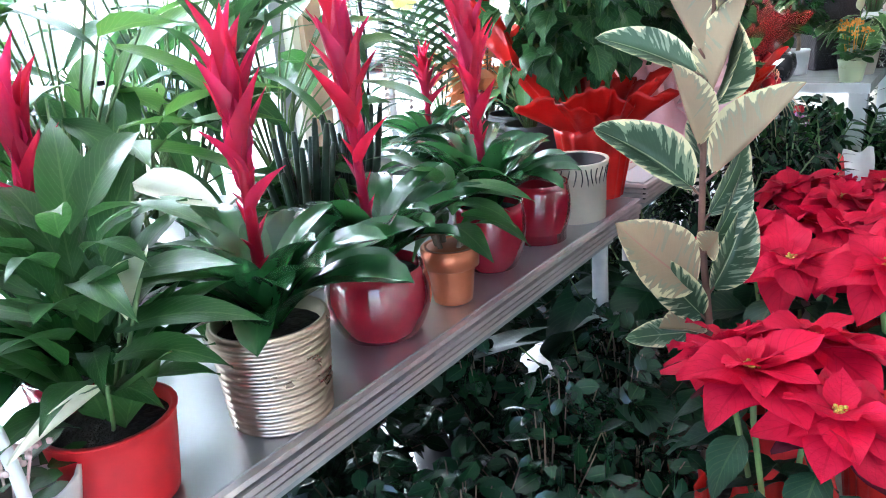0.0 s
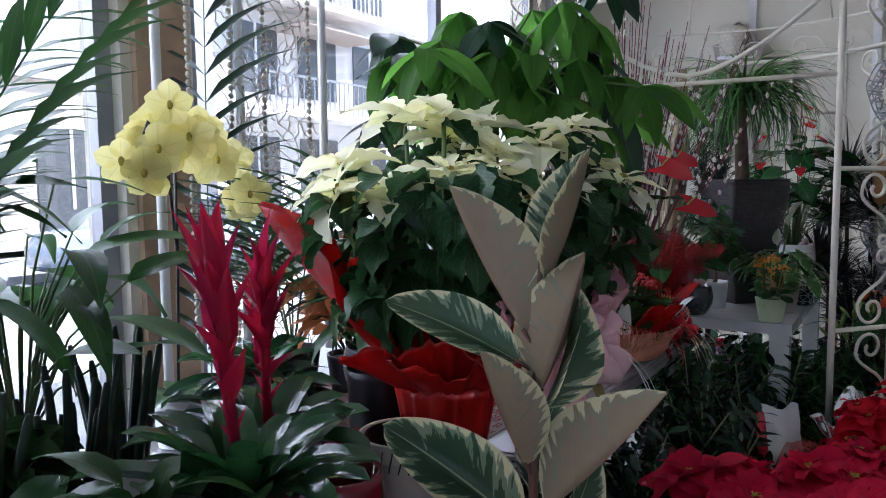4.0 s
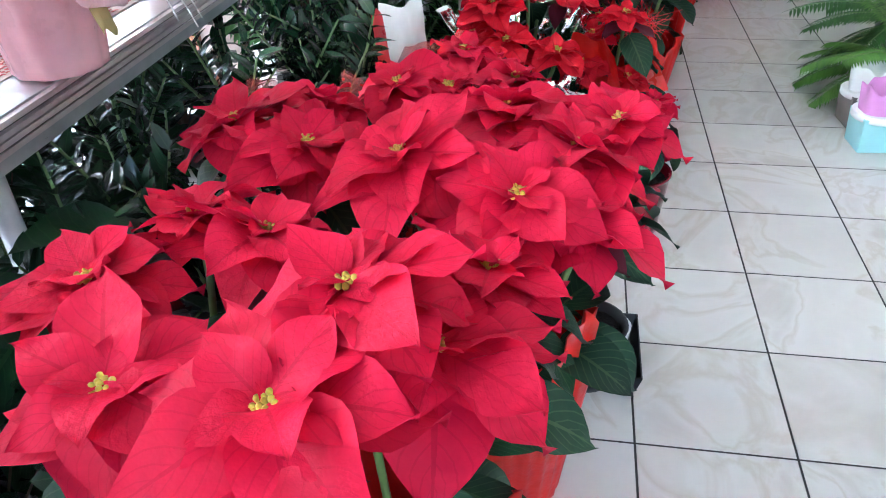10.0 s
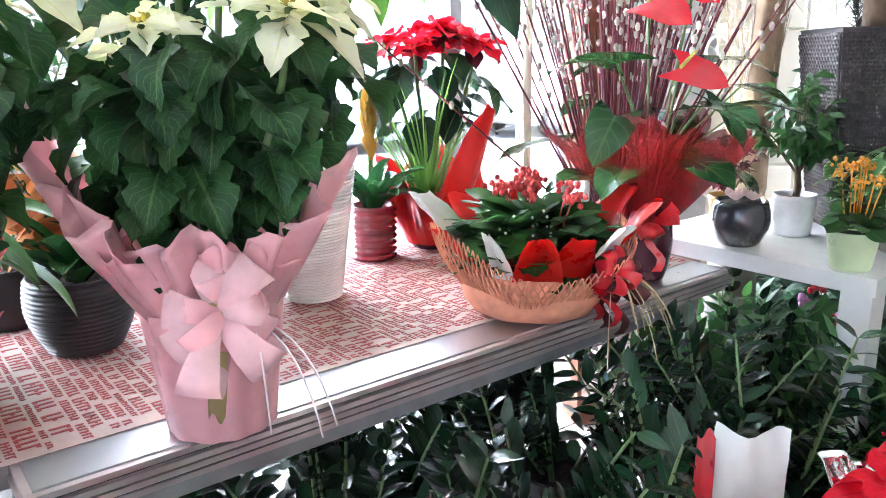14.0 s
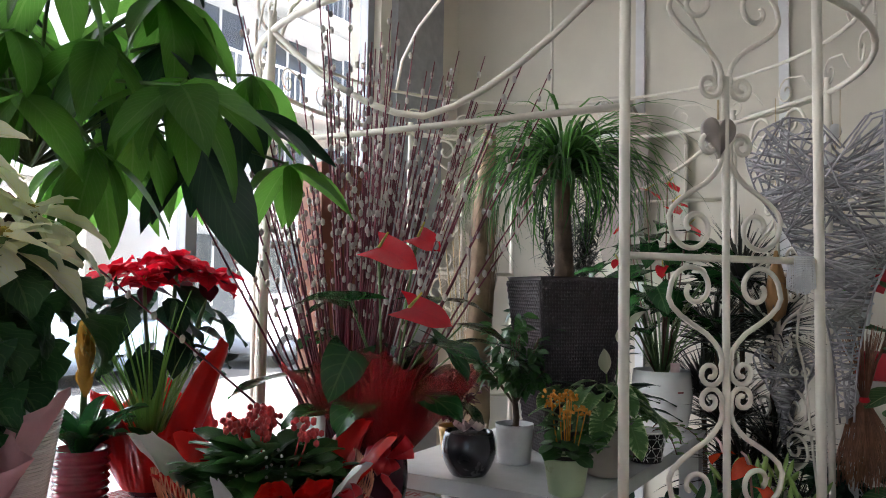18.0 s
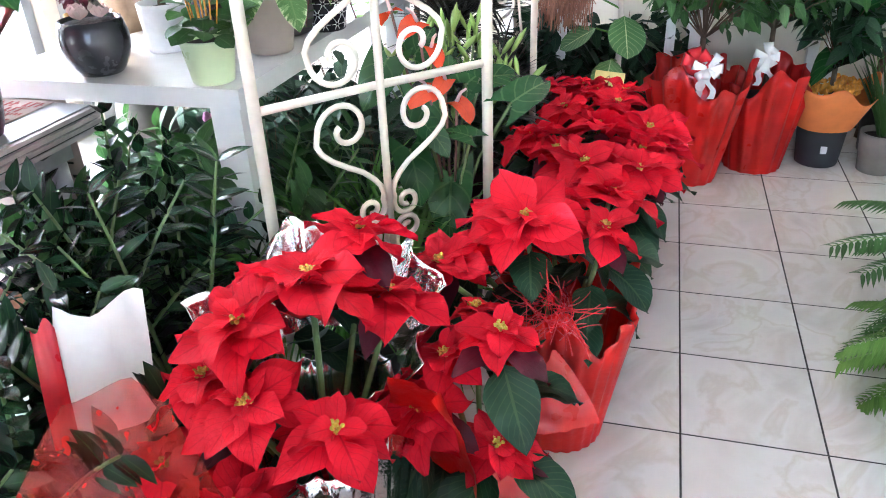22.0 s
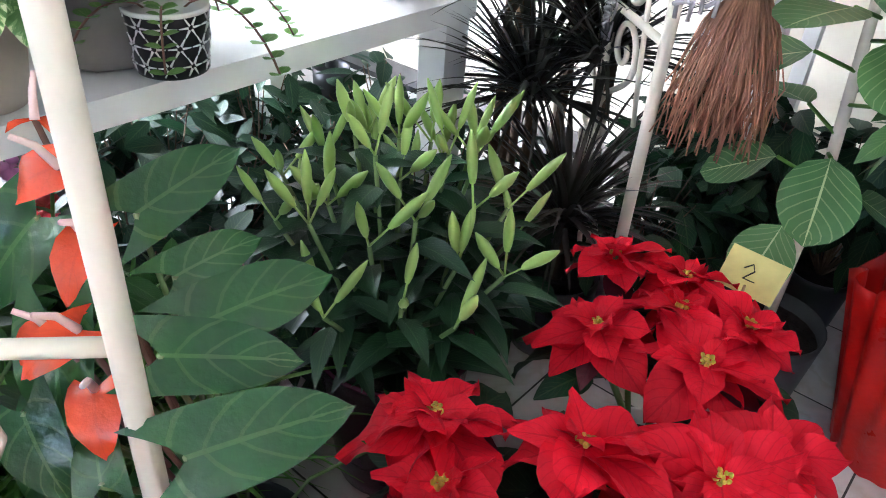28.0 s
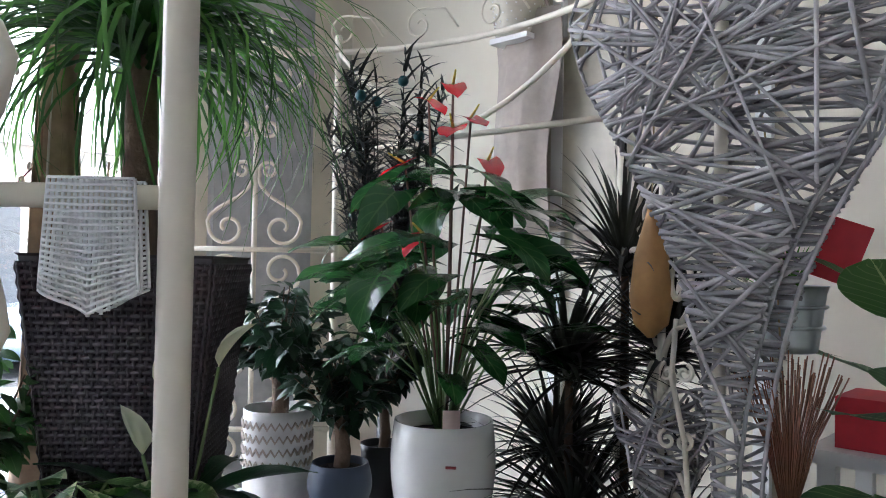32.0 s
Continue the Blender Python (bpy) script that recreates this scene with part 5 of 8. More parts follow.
p = poinsettia(0.08, 3.24, [(0.073, 3.283, 0.69, 0.25), (0.102, 3.44, 0.695, 0.19), (0.17, 3.376, 0.614, 0.22), (-0.026, 3.208, 0.63, 0.25), (-0.08, 3.16, 0.55, 0.19), (0.025, 3.11, 0.55, 0.2), (-0.07, 3.36, 0.62, 0.17), (0.03, 3.02, 0.42, 0.19), (0.17, 3.12, 0.52, 0.2), (-0.12, 3.07, 0.43, 0.18)], "red poinsettia in crinkled silver foil", key="bract_scarlet", pot_h=0.2, leaf_n=30)
wrap(p, 0.11, 0.17, 0.43, M_FOIL, 31, 0.045, 0.10, label="crinkled silver foil", flare=0.0)
flap(p, pose(-0.36, -0.10, 0.40, -14, 0, 36), 0.16, 0.23, M_WHITEPAINT, curl=0.12, label="white paper corner", point=0.1)
flap(p, pose(-0.41, -0.15, 0.40, -14, 0, 36), 0.04, 0.22, M_RIBBON, "ribbon_strip", 0.12, point=0.1)
flap(p, pose(0.12, -0.26, 0.45, 80, 0, -20), 0.19, 0.09, M_FOIL, curl=0.2)
collar(p, 0.42, 0.15, 0.24, 0.15, M_FOIL, ((270, -0.85, 75), (120, 0.2, 22), (60, 0.1, 16), (155, -0.2, 18), (90, -0.25, 14)), 12, 0.08, "foil_collar", "crinkled silver foil", (-0.05, 0.12))
flap(p, pose(-0.20, -0.28, 0.36, -28, 0, 18), 0.34, 0.24, M_FILM, "cellophane_flap", 0.4, "red cellophane corner")
p = poinsettia(0.33, 3.40, [(0.27, 3.378, 0.488, 0.18), (0.369, 3.389, 0.55, 0.15), (0.292, 3.527, 0.498, 0.12), (0.246, 3.283, 0.438, 0.18), (0.386, 3.282, 0.385, 0.16)], "small red poinsettia with jute and red paper", key="bract_scarlet", pot_h=0.18, pot_r=0.07)
flap(p, pose(-0.05, -0.14, 0.26, 10, 0, 150), 0.22, 0.26, M_REDWRAP, curl=0.5)
flap(p, pose(0.15, 0.10, 0.24, -12, 0, 25), 0.15, 0.15, M_REDWRAP, curl=0.5)
flap(p, pose(0.10, -0.10, 0.16, -15, 0, 60), 0.16, 0.18, M_REDWRAP, curl=0.6)
g = Geo()
for i in range(85):
    a = U(0, 6.28)
    g.tube(arc((0.089 + U(-0.06, 0.06), 0.20 + U(-0.05, 0.05), 0.44 + U(-0.05, 0.05)), around(a, U(-0.6, 1.3)), U(0.06, 0.13), U(-1.6, 1.6), 5), 0.0011, 4)
part("twig_tangle", g, M_RIBBON, p, "tangled red decorative twigs")["kind"] = "stuff"
p = poinsettia(0.44, 3.78, [(0.363, 3.678, 0.628, 0.27), (0.518, 3.746, 0.584, 0.18), (0.39, 3.87, 0.585, 0.2), (0.514, 4.0, 0.552, 0.23), (0.20, 3.60, 0.55, 0.20), (0.24, 3.72, 0.52, 0.2), (0.28, 3.86, 0.55, 0.2)], RED, key="bract_scarlet", pot_h=0.2, leaf_n=60)
wrap(p, 0.10, 0.16, 0.38, M_REDWRAP, pleats=23, deep=0.055, ragged=0.2, label="red pleated paper")
p = poinsettia(0.45, 4.30, [(0.433, 4.19, 0.543, 0.27), (0.445, 4.488, 0.545, 0.26), (0.574, 4.22, 0.521, 0.25), (0.573, 4.422, 0.50, 0.26), (0.265, 4.405, 0.532, 0.24), (0.34, 4.33, 0.52, 0.17), (0.64, 4.5, 0.48, 0.2)], RED, key="bract_scarlet", pot_h=0.18, leaf_n=80)
wrap(p, 0.10, 0.15, 0.34, M_REDWRAP, pleats=23, deep=0.055, ragged=0.2, label="red pleated paper")
p = poinsettia(0.42, 4.82, [(0.483, 4.778, 0.517, 0.22), (0.31, 4.76, 0.50, 0.22), (0.23, 4.95, 0.51, 0.19), (0.36, 4.98, 0.51, 0.2), (0.50, 4.91, 0.52, 0.2), (0.59, 4.60, 0.50, 0.25), (0.62, 4.72, 0.47, 0.22), (0.40, 4.87, 0.525, 0.2)], "red poinsettia in a white lattice pot", key="bract_scarlet", pot_h=0.22, pot_r=0.12, mat=M_WHITEPOT, leaf_n=50)
t = thing("plant_tray", (0.30, 2.40, 0), "black plastic carrying tray with white pots", "tray")
part("tray_shell", Geo().lathe([(0.10, 0), (0.14, 0.005), (0.16, 0.06), (0.165, 0.06), (0.15, 0.01)], 4, pose(0, 0, 0, 0, 0, 45)), M_BLACK, t, smooth=False)
for dx in (-0.04, 0.05):
    part("cup", Geo().lathe(pot_profile(0.035, 0.045, 0.08), 20, pose(dx, dx * 0.6, 0.012)), M_WHITEPOT, t)

# ---- variegated rubber plant ----
t = thing("rubber_plant", (-0.35, 1.29, 0), "variegated rubber plant with cream-edged leaves on the floor", "potted plant")
pot(t, 0.09, 0.12, 0.22, M_DARKPOT, lip=0.004)
stem = [Vector((0, 0, 0.18)), Vector((0.004, -0.005, 0.6)), Vector((-0.02, -0.02, 0.85)), Vector((-0.02, -0.03, 1.08)), Vector((-0.012, -0.02, 1.32))]
part("stem", Geo().tube(stem, 0.010, 9, 0.005), M_BROWNSTEM, t)
FOLD_TOP = Geo().leaf(Matrix.Identity(4), "rubber", 0.46, -0.3, 1.25, 0.015, 12, 16).mesh("leaf", M_RUBBER)
FOLD_UNDER = Geo().leaf(Matrix.Identity(4), "rubber", 0.462, -0.3, 1.25, 0.015, 12, 16).mesh("underside", M_RUBBER_BACK)


def rubber_turn(s, q, right, near):
    """The way a folded leaf's channel opens, from the aisle: its part towards the right and its part towards the walker."""
    d, c = (q - s).normalized(), Vector((0.38, -0.90, 0.2)).normalized()
    r = d.cross(c).normalized()
    c = r.cross(d).normalized()
    return r * right + c * near


for z, tip, face, back in (
        (1.20, (-0.489, 1.195, 1.415), (0.79, -0.61), 2), (1.27, (-0.285, 1.315, 1.465), (-0.9, 0.42), 2), (1.29, (-0.41, 1.32, 1.395), (0.3, -0.9, 0.2), 0),
        (1.12, (-0.278, 1.25, 1.33), (-0.55, -0.83), 2), (1.17, (-0.555, 1.18, 1.29), (0.35, -0.6, 0.7), 0), (1.10, (-0.29, 1.34, 1.28), (0.95, -0.1, 0.0), 0),
        (1.02, (-0.42, 1.165, 1.20), (0.76, -0.65), 2), (0.96, (-0.172, 1.245, 1.148), (-0.6, -0.8), 2), (0.93, (-0.53, 1.15, 1.118), (0.4, -0.65, 0.6), 0),
        (0.87, (-0.272, 1.325, 1.04), (0.75, -0.6, 0.0), 0), (0.80, (-0.262, 1.315, 0.985), (0.8, -0.55, 0.0), 0), (0.80, (-0.30, 1.215, 0.89), (0.2, -0.85, 0.5), 1),
        (0.71, (-0.552, 1.16, 0.885), (0.4, -0.7, 0.55), 1), (0.70, (-0.262, 1.29, 0.905), (0.55, -0.8, 0.1), 0), (0.64, (-0.468, 1.19, 0.815), (0.5, -0.8, 0.2), 0),
        (0.63, (-0.44, 1.17, 0.635), (0.1, -0.6, 0.8), 1), (0.62, (-0.53, 1.225, 0.595), (0.2, -0.75, 0.6), 0), (0.97, (-0.42, 1.44, 1.12), (0.2, -0.8, 0.5), 0)):
    j = max(i for i in range(4) if stem[i].z <= z)
    p = stem[j].lerp(stem[j + 1], (z - stem[j].z) / (stem[j + 1].z - stem[j].z))
    q = Vector(tip) - Vector((-0.35, 1.29, 0))
    s = p.lerp(q, 0.12)
    part("leaf_stalk", Geo().tube([p, p.lerp(q, 0.14)], 0.0032, 6), M_BROWNSTEM, t)
    if back == 2:
        blade = part("leaf", FOLD_TOP, None, t, at=span(s, q, rubber_turn(s, q, *face)))
        part("underside", FOLD_UNDER, None, blade, "matt tan underside", at=pose(0, 0, -0.008))
    else:
        leaf_part("leaf", "rubber_back" if back else "rubber_leaf", t, span(s, q, face))

# ---- on the first aluminium table ----
TA = 0.746


def brom_pot(x, y, label, potargs, mat, n, length, stalk, tip, tips=11, lean=(0, 0), **kw):
    t = thing("bromeliad", (x, y, TA), label, "potted plant", "bromeliads")
    pot(t, *potargs, mat, **kw)
    bromeliad(t, potargs[2] * 0.9, n, length, stalk, tip=tip, tips=tips, lean=lean)
    return t


brom_pot(-0.80, 0.45, "red bromeliad in a ribbed champagne metallic pot", (0.08, 0.094, 0.17), M_SILVER, 26, 0.27, 0.52, 0.13, 7, ribs=13)
brom_pot(-1.00, 0.24, "red bromeliad behind the peace lily", (0.07, 0.08, 0.14), M_REDGLAZE, 22, 0.27, 0.52, 0.13, 7)
brom_pot(-0.845, 0.765, "red bromeliad in a round glazed red pot", (0.078, 0.092, 0.14), M_REDGLAZE, 26, 0.28, 0.60, 0.15, 7, belly=0.02, lean=(0, -0.04))
brom_pot(-0.83, 1.165, "red bromeliad in a small round glazed red pot", (0.06, 0.08, 0.16), M_REDGLAZE, 24, 0.27, 0.56, 0.14, 7, belly=0.016, lean=(0.0, -0.08))
brom_pot(-1.00, 1.385, "red bromeliad with dark glossy leaves in a dark pot", (0.06, 0.07, 0.13), M_DARKPOT, 24, 0.27, 0.51, 0.13, 7)
brom_pot(-1.45, 1.80, "red bromeliad near the shop window", (0.06, 0.07, 0.12), M_BLUEPOT, 16, 0.26, 0.40, 0.12)
t = thing("small_shrub", (-0.80, 0.955, TA), "young green plant in a copper pot", "potted plant")
pot(t, 0.042, 0.056, 0.125, M_COPPER, lip=0.006)
part("rim_band", Geo().lathe([(0.0565, 0.08), (0.0605, 0.082), (0.063, 0.122), (0.059, 0.124)], 28), M_COPPER, t, "ribbed copper rim")
gs = Geo()
for i in range(9):
    a = U(0, 6.28)
    gs.tube([(0.02 * math.cos(a), 0.02 * math.sin(a), 0.10), (0.04 * math.cos(a), 0.04 * math.sin(a), 0.17)], 0.006, 5)
part("stem_cluster", gs, M_WOOD, t)
for i in range(26):
    a = i * 2.4
    leaf_part("leaf", "peace_leaf", t, aim((0.03 * math.cos(a), 0.03 * math.sin(a), 0.15 + 0.005 * i), around(a, U(-0.1, 0.9)), U(-0.3, 0.3), U(0.10, 0.17)))
for x, y, s in ((-0.823, 1.392, 1.13), (-0.98, 1.62, 0.9)):
    t = thing("glazed_pot", (x, y + 0.0, TA), "empty round glazed dark red pot", "pot", "empty pots")
    pot(t, 0.055 * s, 0.068 * s, 0.135 * s, M_REDGLAZE, belly=0.016, soil=0, inside=M_REDGLAZE)
t = thing("carved_pot", (-0.82, 1.60, TA), "empty cream pot carved with wavy stripes, black inside", "pot", "empty pots")
pot(t, 0.07, 0.096, 0.165, M_CREAMPOT, lip=0.002, soil=0, inside=M_BLACK)
for i in range(34):
    pts = []
    for k in range(14):
        zz = 0.01 + 0.142 * k / 13
        r = 0.07 + 0.026 * zz / 0.165 + 0.0008
        a = i * 6.283 / 34 + 0.06 * math.sin(zz * 55 + i * 0.9)
        pts.append((r * math.cos(a), r * math.sin(a), zz))
    part("carved_stripe", Geo().tube(pts, 0.0026, 5, 0.0018), M_BLACK, t)
p = poinsettia(-0.86, 1.83, [(-1.06, 1.96, 1.62, 0.26), (-0.96, 2.02, 1.56, 0.26), (-0.98, 1.74, 1.42, 0.25), (-0.86, 1.85, 1.46, 0.27), (-1.07, 1.69, 1.42, 0.24), (-0.84, 2.06, 1.51, 0.24), (-0.80, 1.98, 1.47, 0.24), (-1.14, 1.80, 1.48, 0.24), (-0.92, 1.93, 1.60, 0.22)], "cream poinsettia wrapped in glossy red foil", key="bract_cream", z=TA, leaf_n=46, pot_h=0.16, group="cream poinsettias", leafkey="cream_leaf", dark=4)
wrap(p, 0.085, 0.12, 0.22, M_REDWRAP, 17, 0.05, 0.05)
collar(p, 0.20, 0.085, 0.165, 0.105, M_REDWRAP, ((212, 3.2, 24), (262, 0.3, 25), (310, 0.3, 24), (165, 2.2, 20), (120, 0.8, 24), (30, 0.5, 30)), 13, 0.12)
collar(p, 0.19, 0.08, 0.17, 0.07, M_REDWRAP, ((285, 0.7, 22), (335, 0.6, 20), (20, 0.7, 22), (240, 0.8, 22)), 11, 0.16)
foliage(p, "cream_leaf", [(0, 0, 0.54, 0.20, 0.12), (-0.05, 0.02, 0.46, 0.15, 0.08), (0.02, 0.06, 0.62, 0.22, 0.1)], 110, 0.12)
t = thing("peace_lily", (-0.835, 0.185, TA), "peace lily with white spathes in a red pot", "potted plant")
pot(t, 0.072, 0.088, 0.13, M_REDPLASTIC, lip=0.003)
for i in range(64):
    a = i * 2.4
    leaf_part("leaf", "peace_leaf", t, aim((0.04 * math.cos(a), 0.04 * math.sin(a), 0.12 + 0.0045 * i), around(a, U(0.35, 1.25)), U(-0.3, 0.3), U(0.13, 0.22)))
for a, h in ((0.4, 0.36), (-0.4, 0.22), (1.6, 0.42)):
    part("flower_stem", Geo().tube([(0, 0, 0.1), (0.05 * math.cos(a), 0.05 * math.sin(a), h * 0.6), (0.11 * math.cos(a), 0.11 * math.sin(a), h)], 0.003, 5), M_STEM, t)
    leaf_part("spathe", "peace_spathe", t, aim((0.11 * math.cos(a), 0.11 * math.sin(a), h), around(a - 1.2, -0.3), 0.5, 0.13))
t = thing("flower_basket", (-0.84, 0.03, TA), "white painted basket with a curved handle and small flowers", "basket")
part("basket_bowl", Geo().lathe([(0.06, 0), (0.09, 0.06), (0.1, 0.11), (0.094, 0.11), (0.08, 0.05)], 24), M_WHITEPAINT, t)
part("handle", Geo().tube([(0.09 * math.cos(i * 0.349), 0, 0.1 + 0.16 * math.sin(i * 0.349)) for i in range(10)], 0.008, 8), M_WHITEPAINT, t)
kalanchoe(t, 0.07, 0.09, 0.08, 5, M_ROSE)
t = thing("square_vase", (-1.12, 0.62, TA), "tall plain white ceramic pot", "pot", "empty pots")
pot(t, 0.065, 0.085, 0.2, M_WHITEPOT, soil=0.9)
for x, y, n, L in ((-1.20, 1.10, 13, 0.36), (-1.32, 1.28, 13, 0.38), (-1.16, 0.90, 12, 0.38)):
    t = thing("snake_plant", (x, y, TA), "cylindrical snake plant with thick dark green spears", "potted plant", "plants on the tables")
    pot(t, 0.06, 0.075, 0.11, M_WHITEPOT)
    for i in range(n):
        a, k = i * 2.4, (i / n) ** 0.5
        top = Vector((math.cos(a) * 0.10 * k, math.sin(a) * 0.10 * k, L * U(0.7, 1.05)))
        foot = Vector((math.cos(a) * 0.045 * k, math.sin(a) * 0.045 * k, 0.09))
        part("spear", Geo().tube([foot, foot.lerp(top, 0.5), foot.lerp(top, 0.93), top], 0.0125, 8, 0.0045), M_SPEAR, t)
frond_plant("kentia_palm", -1.45, 0.82, TA, "kentia palm with long dark arching fronds", 4, 0.9, 0.26, 12, M_GREEN, 0.36, 0.7, (0.09, 0.11, 0.18, M_WHITEPOT), 0.10, el0=0.2, lean=0.75)
frond_plant("areca_palm", -2.02, 2.12, 0, "tall palm in front of the window pier", 1, 2.2, 0.30, 20, M_PALM, 0.08, 0.12, (0.10, 0.13, 0.25, M_WHITEPOT), 0.12, el0=0.02)
for x, y, h in ((-1.35, 0.10, 0.5), (-1.25, 0.40, 0.42), (-1.55, 0.75, 0.5), (-1.15, -0.15, 0.45)):
    heart_plant("foliage_plant", x, y, TA, "broad-leaved green plant at the back of the table", 22, 0.22, h, 0.2, key="peace_leaf", potspec=(0.065, 0.08, 0.13, M_WHITEPOT), group="plants on the tables")
for x, y, h, key, lab in ((-1.50, -0.02, 0.95, "pale_leaf", "tall pale green foliage plant by the window"), (-1.62, 0.30, 0.85, "peace_leaf", "tall leafy green plant by the window"), (-1.40, 0.52, 0.75, "pale_leaf", "pale green leafy plant by the window"), (-1.68, 0.95, 0.85, "peace_leaf", "tall leafy green plant by the window"), (-1.55, 1.20, 0.6, "peace_leaf", "leafy green plant by the window")):
    heart_plant("foliage_plant", x, y, TA, lab, 34, 0.27, h, 0.24, key=key, potspec=(0.07, 0.09, 0.15, M_WHITEPOT), group="plants on the tables", tilt=(-0.3, 0.9))
shrub("small_shrub", -1.20, 0.95, TA, "bushy green plant in a white pot", 0.14, 0.24, 160, 0.09, M_GREEN, potspec=(0.06, 0.075, 0.12, M_WHITEPOT))
shrub("small_shrub", -1.25, 1.62, TA, "bushy dark green plant on the table", 0.13, 0.22, 130, 0.10, M_DEEP, potspec=(0.06, 0.075, 0.12, M_DARKPOT))
t = thing("yellow_orchid", (-1.56, 1.62, TA), "yellow moth orchid with two arching sprays of blossom", "potted plant")
pot(t, 0.055, 0.065, 0.13, M_WHITEPOT)
for k, (dx, dy, zt) in enumerate(((-0.06, 0.28, 0.80), (0.03, -0.14, 0.84))):
    pts = [(0, 0, 0.1), (0.02, 0, 0.5), (dx * 0.2, dy * 0.1, zt - 0.06), (dx * 0.6, dy * 0.5, zt), (dx, dy, zt - 0.14)]
    part("flower_stem", Geo().tube(pts, 0.004, 6), M_DARKPOT, t)
    for i in range(13):
        s = i / 12
        c = Vector((dx * s + U(-0.05, 0.05) + 0.03, dy * s + U(-0.03, 0.03), zt + 0.02 - 0.17 * s * s + U(-0.05, 0.03)))
        fl = part("blossom_centre", Geo().ball((0, 0, 0), 0.008, 7, 5, 1.5), M_CENTRE, t, at=Matrix.Translation(c))
        face = Vector((0.72 + U(-0.2, 0.2), -0.68 + U(-0.2, 0.2), 0.1))
        side = face.cross(Vector((0, 0, 1))).normalized()
        for j in range(5):
            w = side * math.sin(j * 1.257) + Vector((0, 0, math.cos(j * 1.257)))
            leaf_part("petal", "orchid_petal", fl, span(w * 0.004, w * U(0.056, 0.07), face))
for i in range(5):
    leaf_part("leaf", "peace_leaf", t, aim((0, 0, 0.13), around(i * 1.3, 0.4), 0, 0.2))
# net of white twigs between white uprights
t = thing("twig_screen", (-1.98, 2.72, TA), "white wire screen with curled white twigs", "screen")
for dy in (0.0, -0.45, -0.8):
    part("upright", Geo().tube([(0, dy, 0), (0, dy, 1.75)], 0.016, 8), M_WHITEPAINT, t)
part("top_bar", Geo().tube([(0, 0.0, 1.65), (0, -0.8, 1.65)], 0.012, 8), M_WHITEPAINT, t)
g = Geo()
r3 = random.Random(8)
rows, cols, cell = 44, 12, 0.036
grid = {}
for j in range(rows):
    for i in range(cols):
        y = (i + (0.5 if j % 2 else 0.0)) * cell * 1.15 + (0.16 if (j // 2 + i) % 2 else -0.16) * cell
        grid[i, j] = Vector((0.035 * math.sin(j * 0.35 + i * 0.5) + r3.uniform(-0.01, 0.01), -0.08 - y - r3.uniform(-0.3, 0.3) * cell, 0.02 + j * cell + r3.uniform(-0.3, 0.3) * cell))
for (i, j), p in grid.items():
    for q in ((i + 1, j), (i, j + 1), (i - 1 + (j % 2) * 2, j + 1)):
        if q in grid and r3.random() < 0.5:
            g.tube([p, p.lerp(grid[q], 0.5) + Vector((r3.uniform(-0.008, 0.008), r3.uniform(-0.004, 0.004), r3.uniform(-0.006, 0.006))), grid[q]], 0.0022, 4)
ob = part("curled_net", g, M_PAMPAS, t, "open net of pale curled fibres")
ob["kind"] = "stuff"
for dy in (-0.12, -0.36, -0.52, -0.70):
    g = Geo()
    for k in range(60):
        g.ball((0.03, dy, 1.64 - k * 0.026), 0.010, 6, 4, 1.2)
    part("bead_chain", g, M_PAMPAS, t)

# ---- on the second aluminium table ----
TB = 0.749
p = poinsettia(-0.80, 2.315, [(-0.84, 2.25, 1.385, 0.22), (-0.84, 2.32, 1.54, 0.26), (-1.03, 2.15, 1.57, 0.25), (-0.76, 2.51, 1.49, 0.25), (-1.06, 2.35, 1.61, 0.24), (-1.12, 2.27, 1.58, 0.22), (-0.62, 2.40, 1.44, 0.22), (-0.76, 2.36, 1.59, 0.24), (-0.72, 2.22, 1.42, 0.16)], "cream poinsettia in a pink paper wrap with a pink bow", key="bract_cream", z=TB, leaf_n=70, pot_h=0.15, group="cream poinsettias", leafkey="cream_leaf", dark=5)
wrap(p, 0.092, 0.116, 0.225, M_PINKWRAP, 11, 0.05, 0.02)
collar(p, 0.205, 0.105, 0.175, 0.125, M_PINKWRAP, ((236, 2.1, 24), (285, 0.35, 22), (335, 0.25, 18), (55, 0.9, 20), (20, 0.4, 18), (120, 0.9, 30)), 15, 0.12)
collar(p, 0.21, 0.10, 0.155, 0.10, M_PINKWRAP, ((255, 1.3, 16), (300, 0.6, 18), (350, 0.7, 16), (75, 1.0, 20)), 13, 0.14)
foliage(p, "cream_leaf", [(-0.03, 0, 0.52, 0.17, 0.13), (-0.02, 0.02, 0.43, 0.12, 0.06), (0.02, 0.05, 0.62, 0.2, 0.1)], 130, 0.12)
bow(p, pose(0.112, -0.03, 0.235, 75, 0, 60), 0.22, M_ORGANZA, 0)
bow(p, pose(0.118, -0.02, 0.245, 75, 25, 60), 0.17, M_PINKWRAP, 1)
bow(p, pose(0.135, -0.045, 0.24, 75, 0, 60), 0.06, M_GOLDRIB, 0)
flap(p, pose(0.138, -0.05, 0.235, 176, 0, 62), 0.036, 0.15, M_GOLDRIB, "ribbon_tail", 0.5, "olive-gold satin ribbon", 0.3)
for dx, dy in ((0.09, -0.02), (0.115, -0.03), (0.06, -0.07)):
    part("string", Geo().tube(arc((0.13, 0.01, 0.21), (dx, dy + 0.05, 0.05), 0.24, 2.4, 8), 0.0016, 4), M_WHITEPAINT, p)
t = thing("bromeliad", (-1.345, 2.22, TB), "green bromeliad in a round ribbed anthracite bowl", "potted plant", "bromeliads")
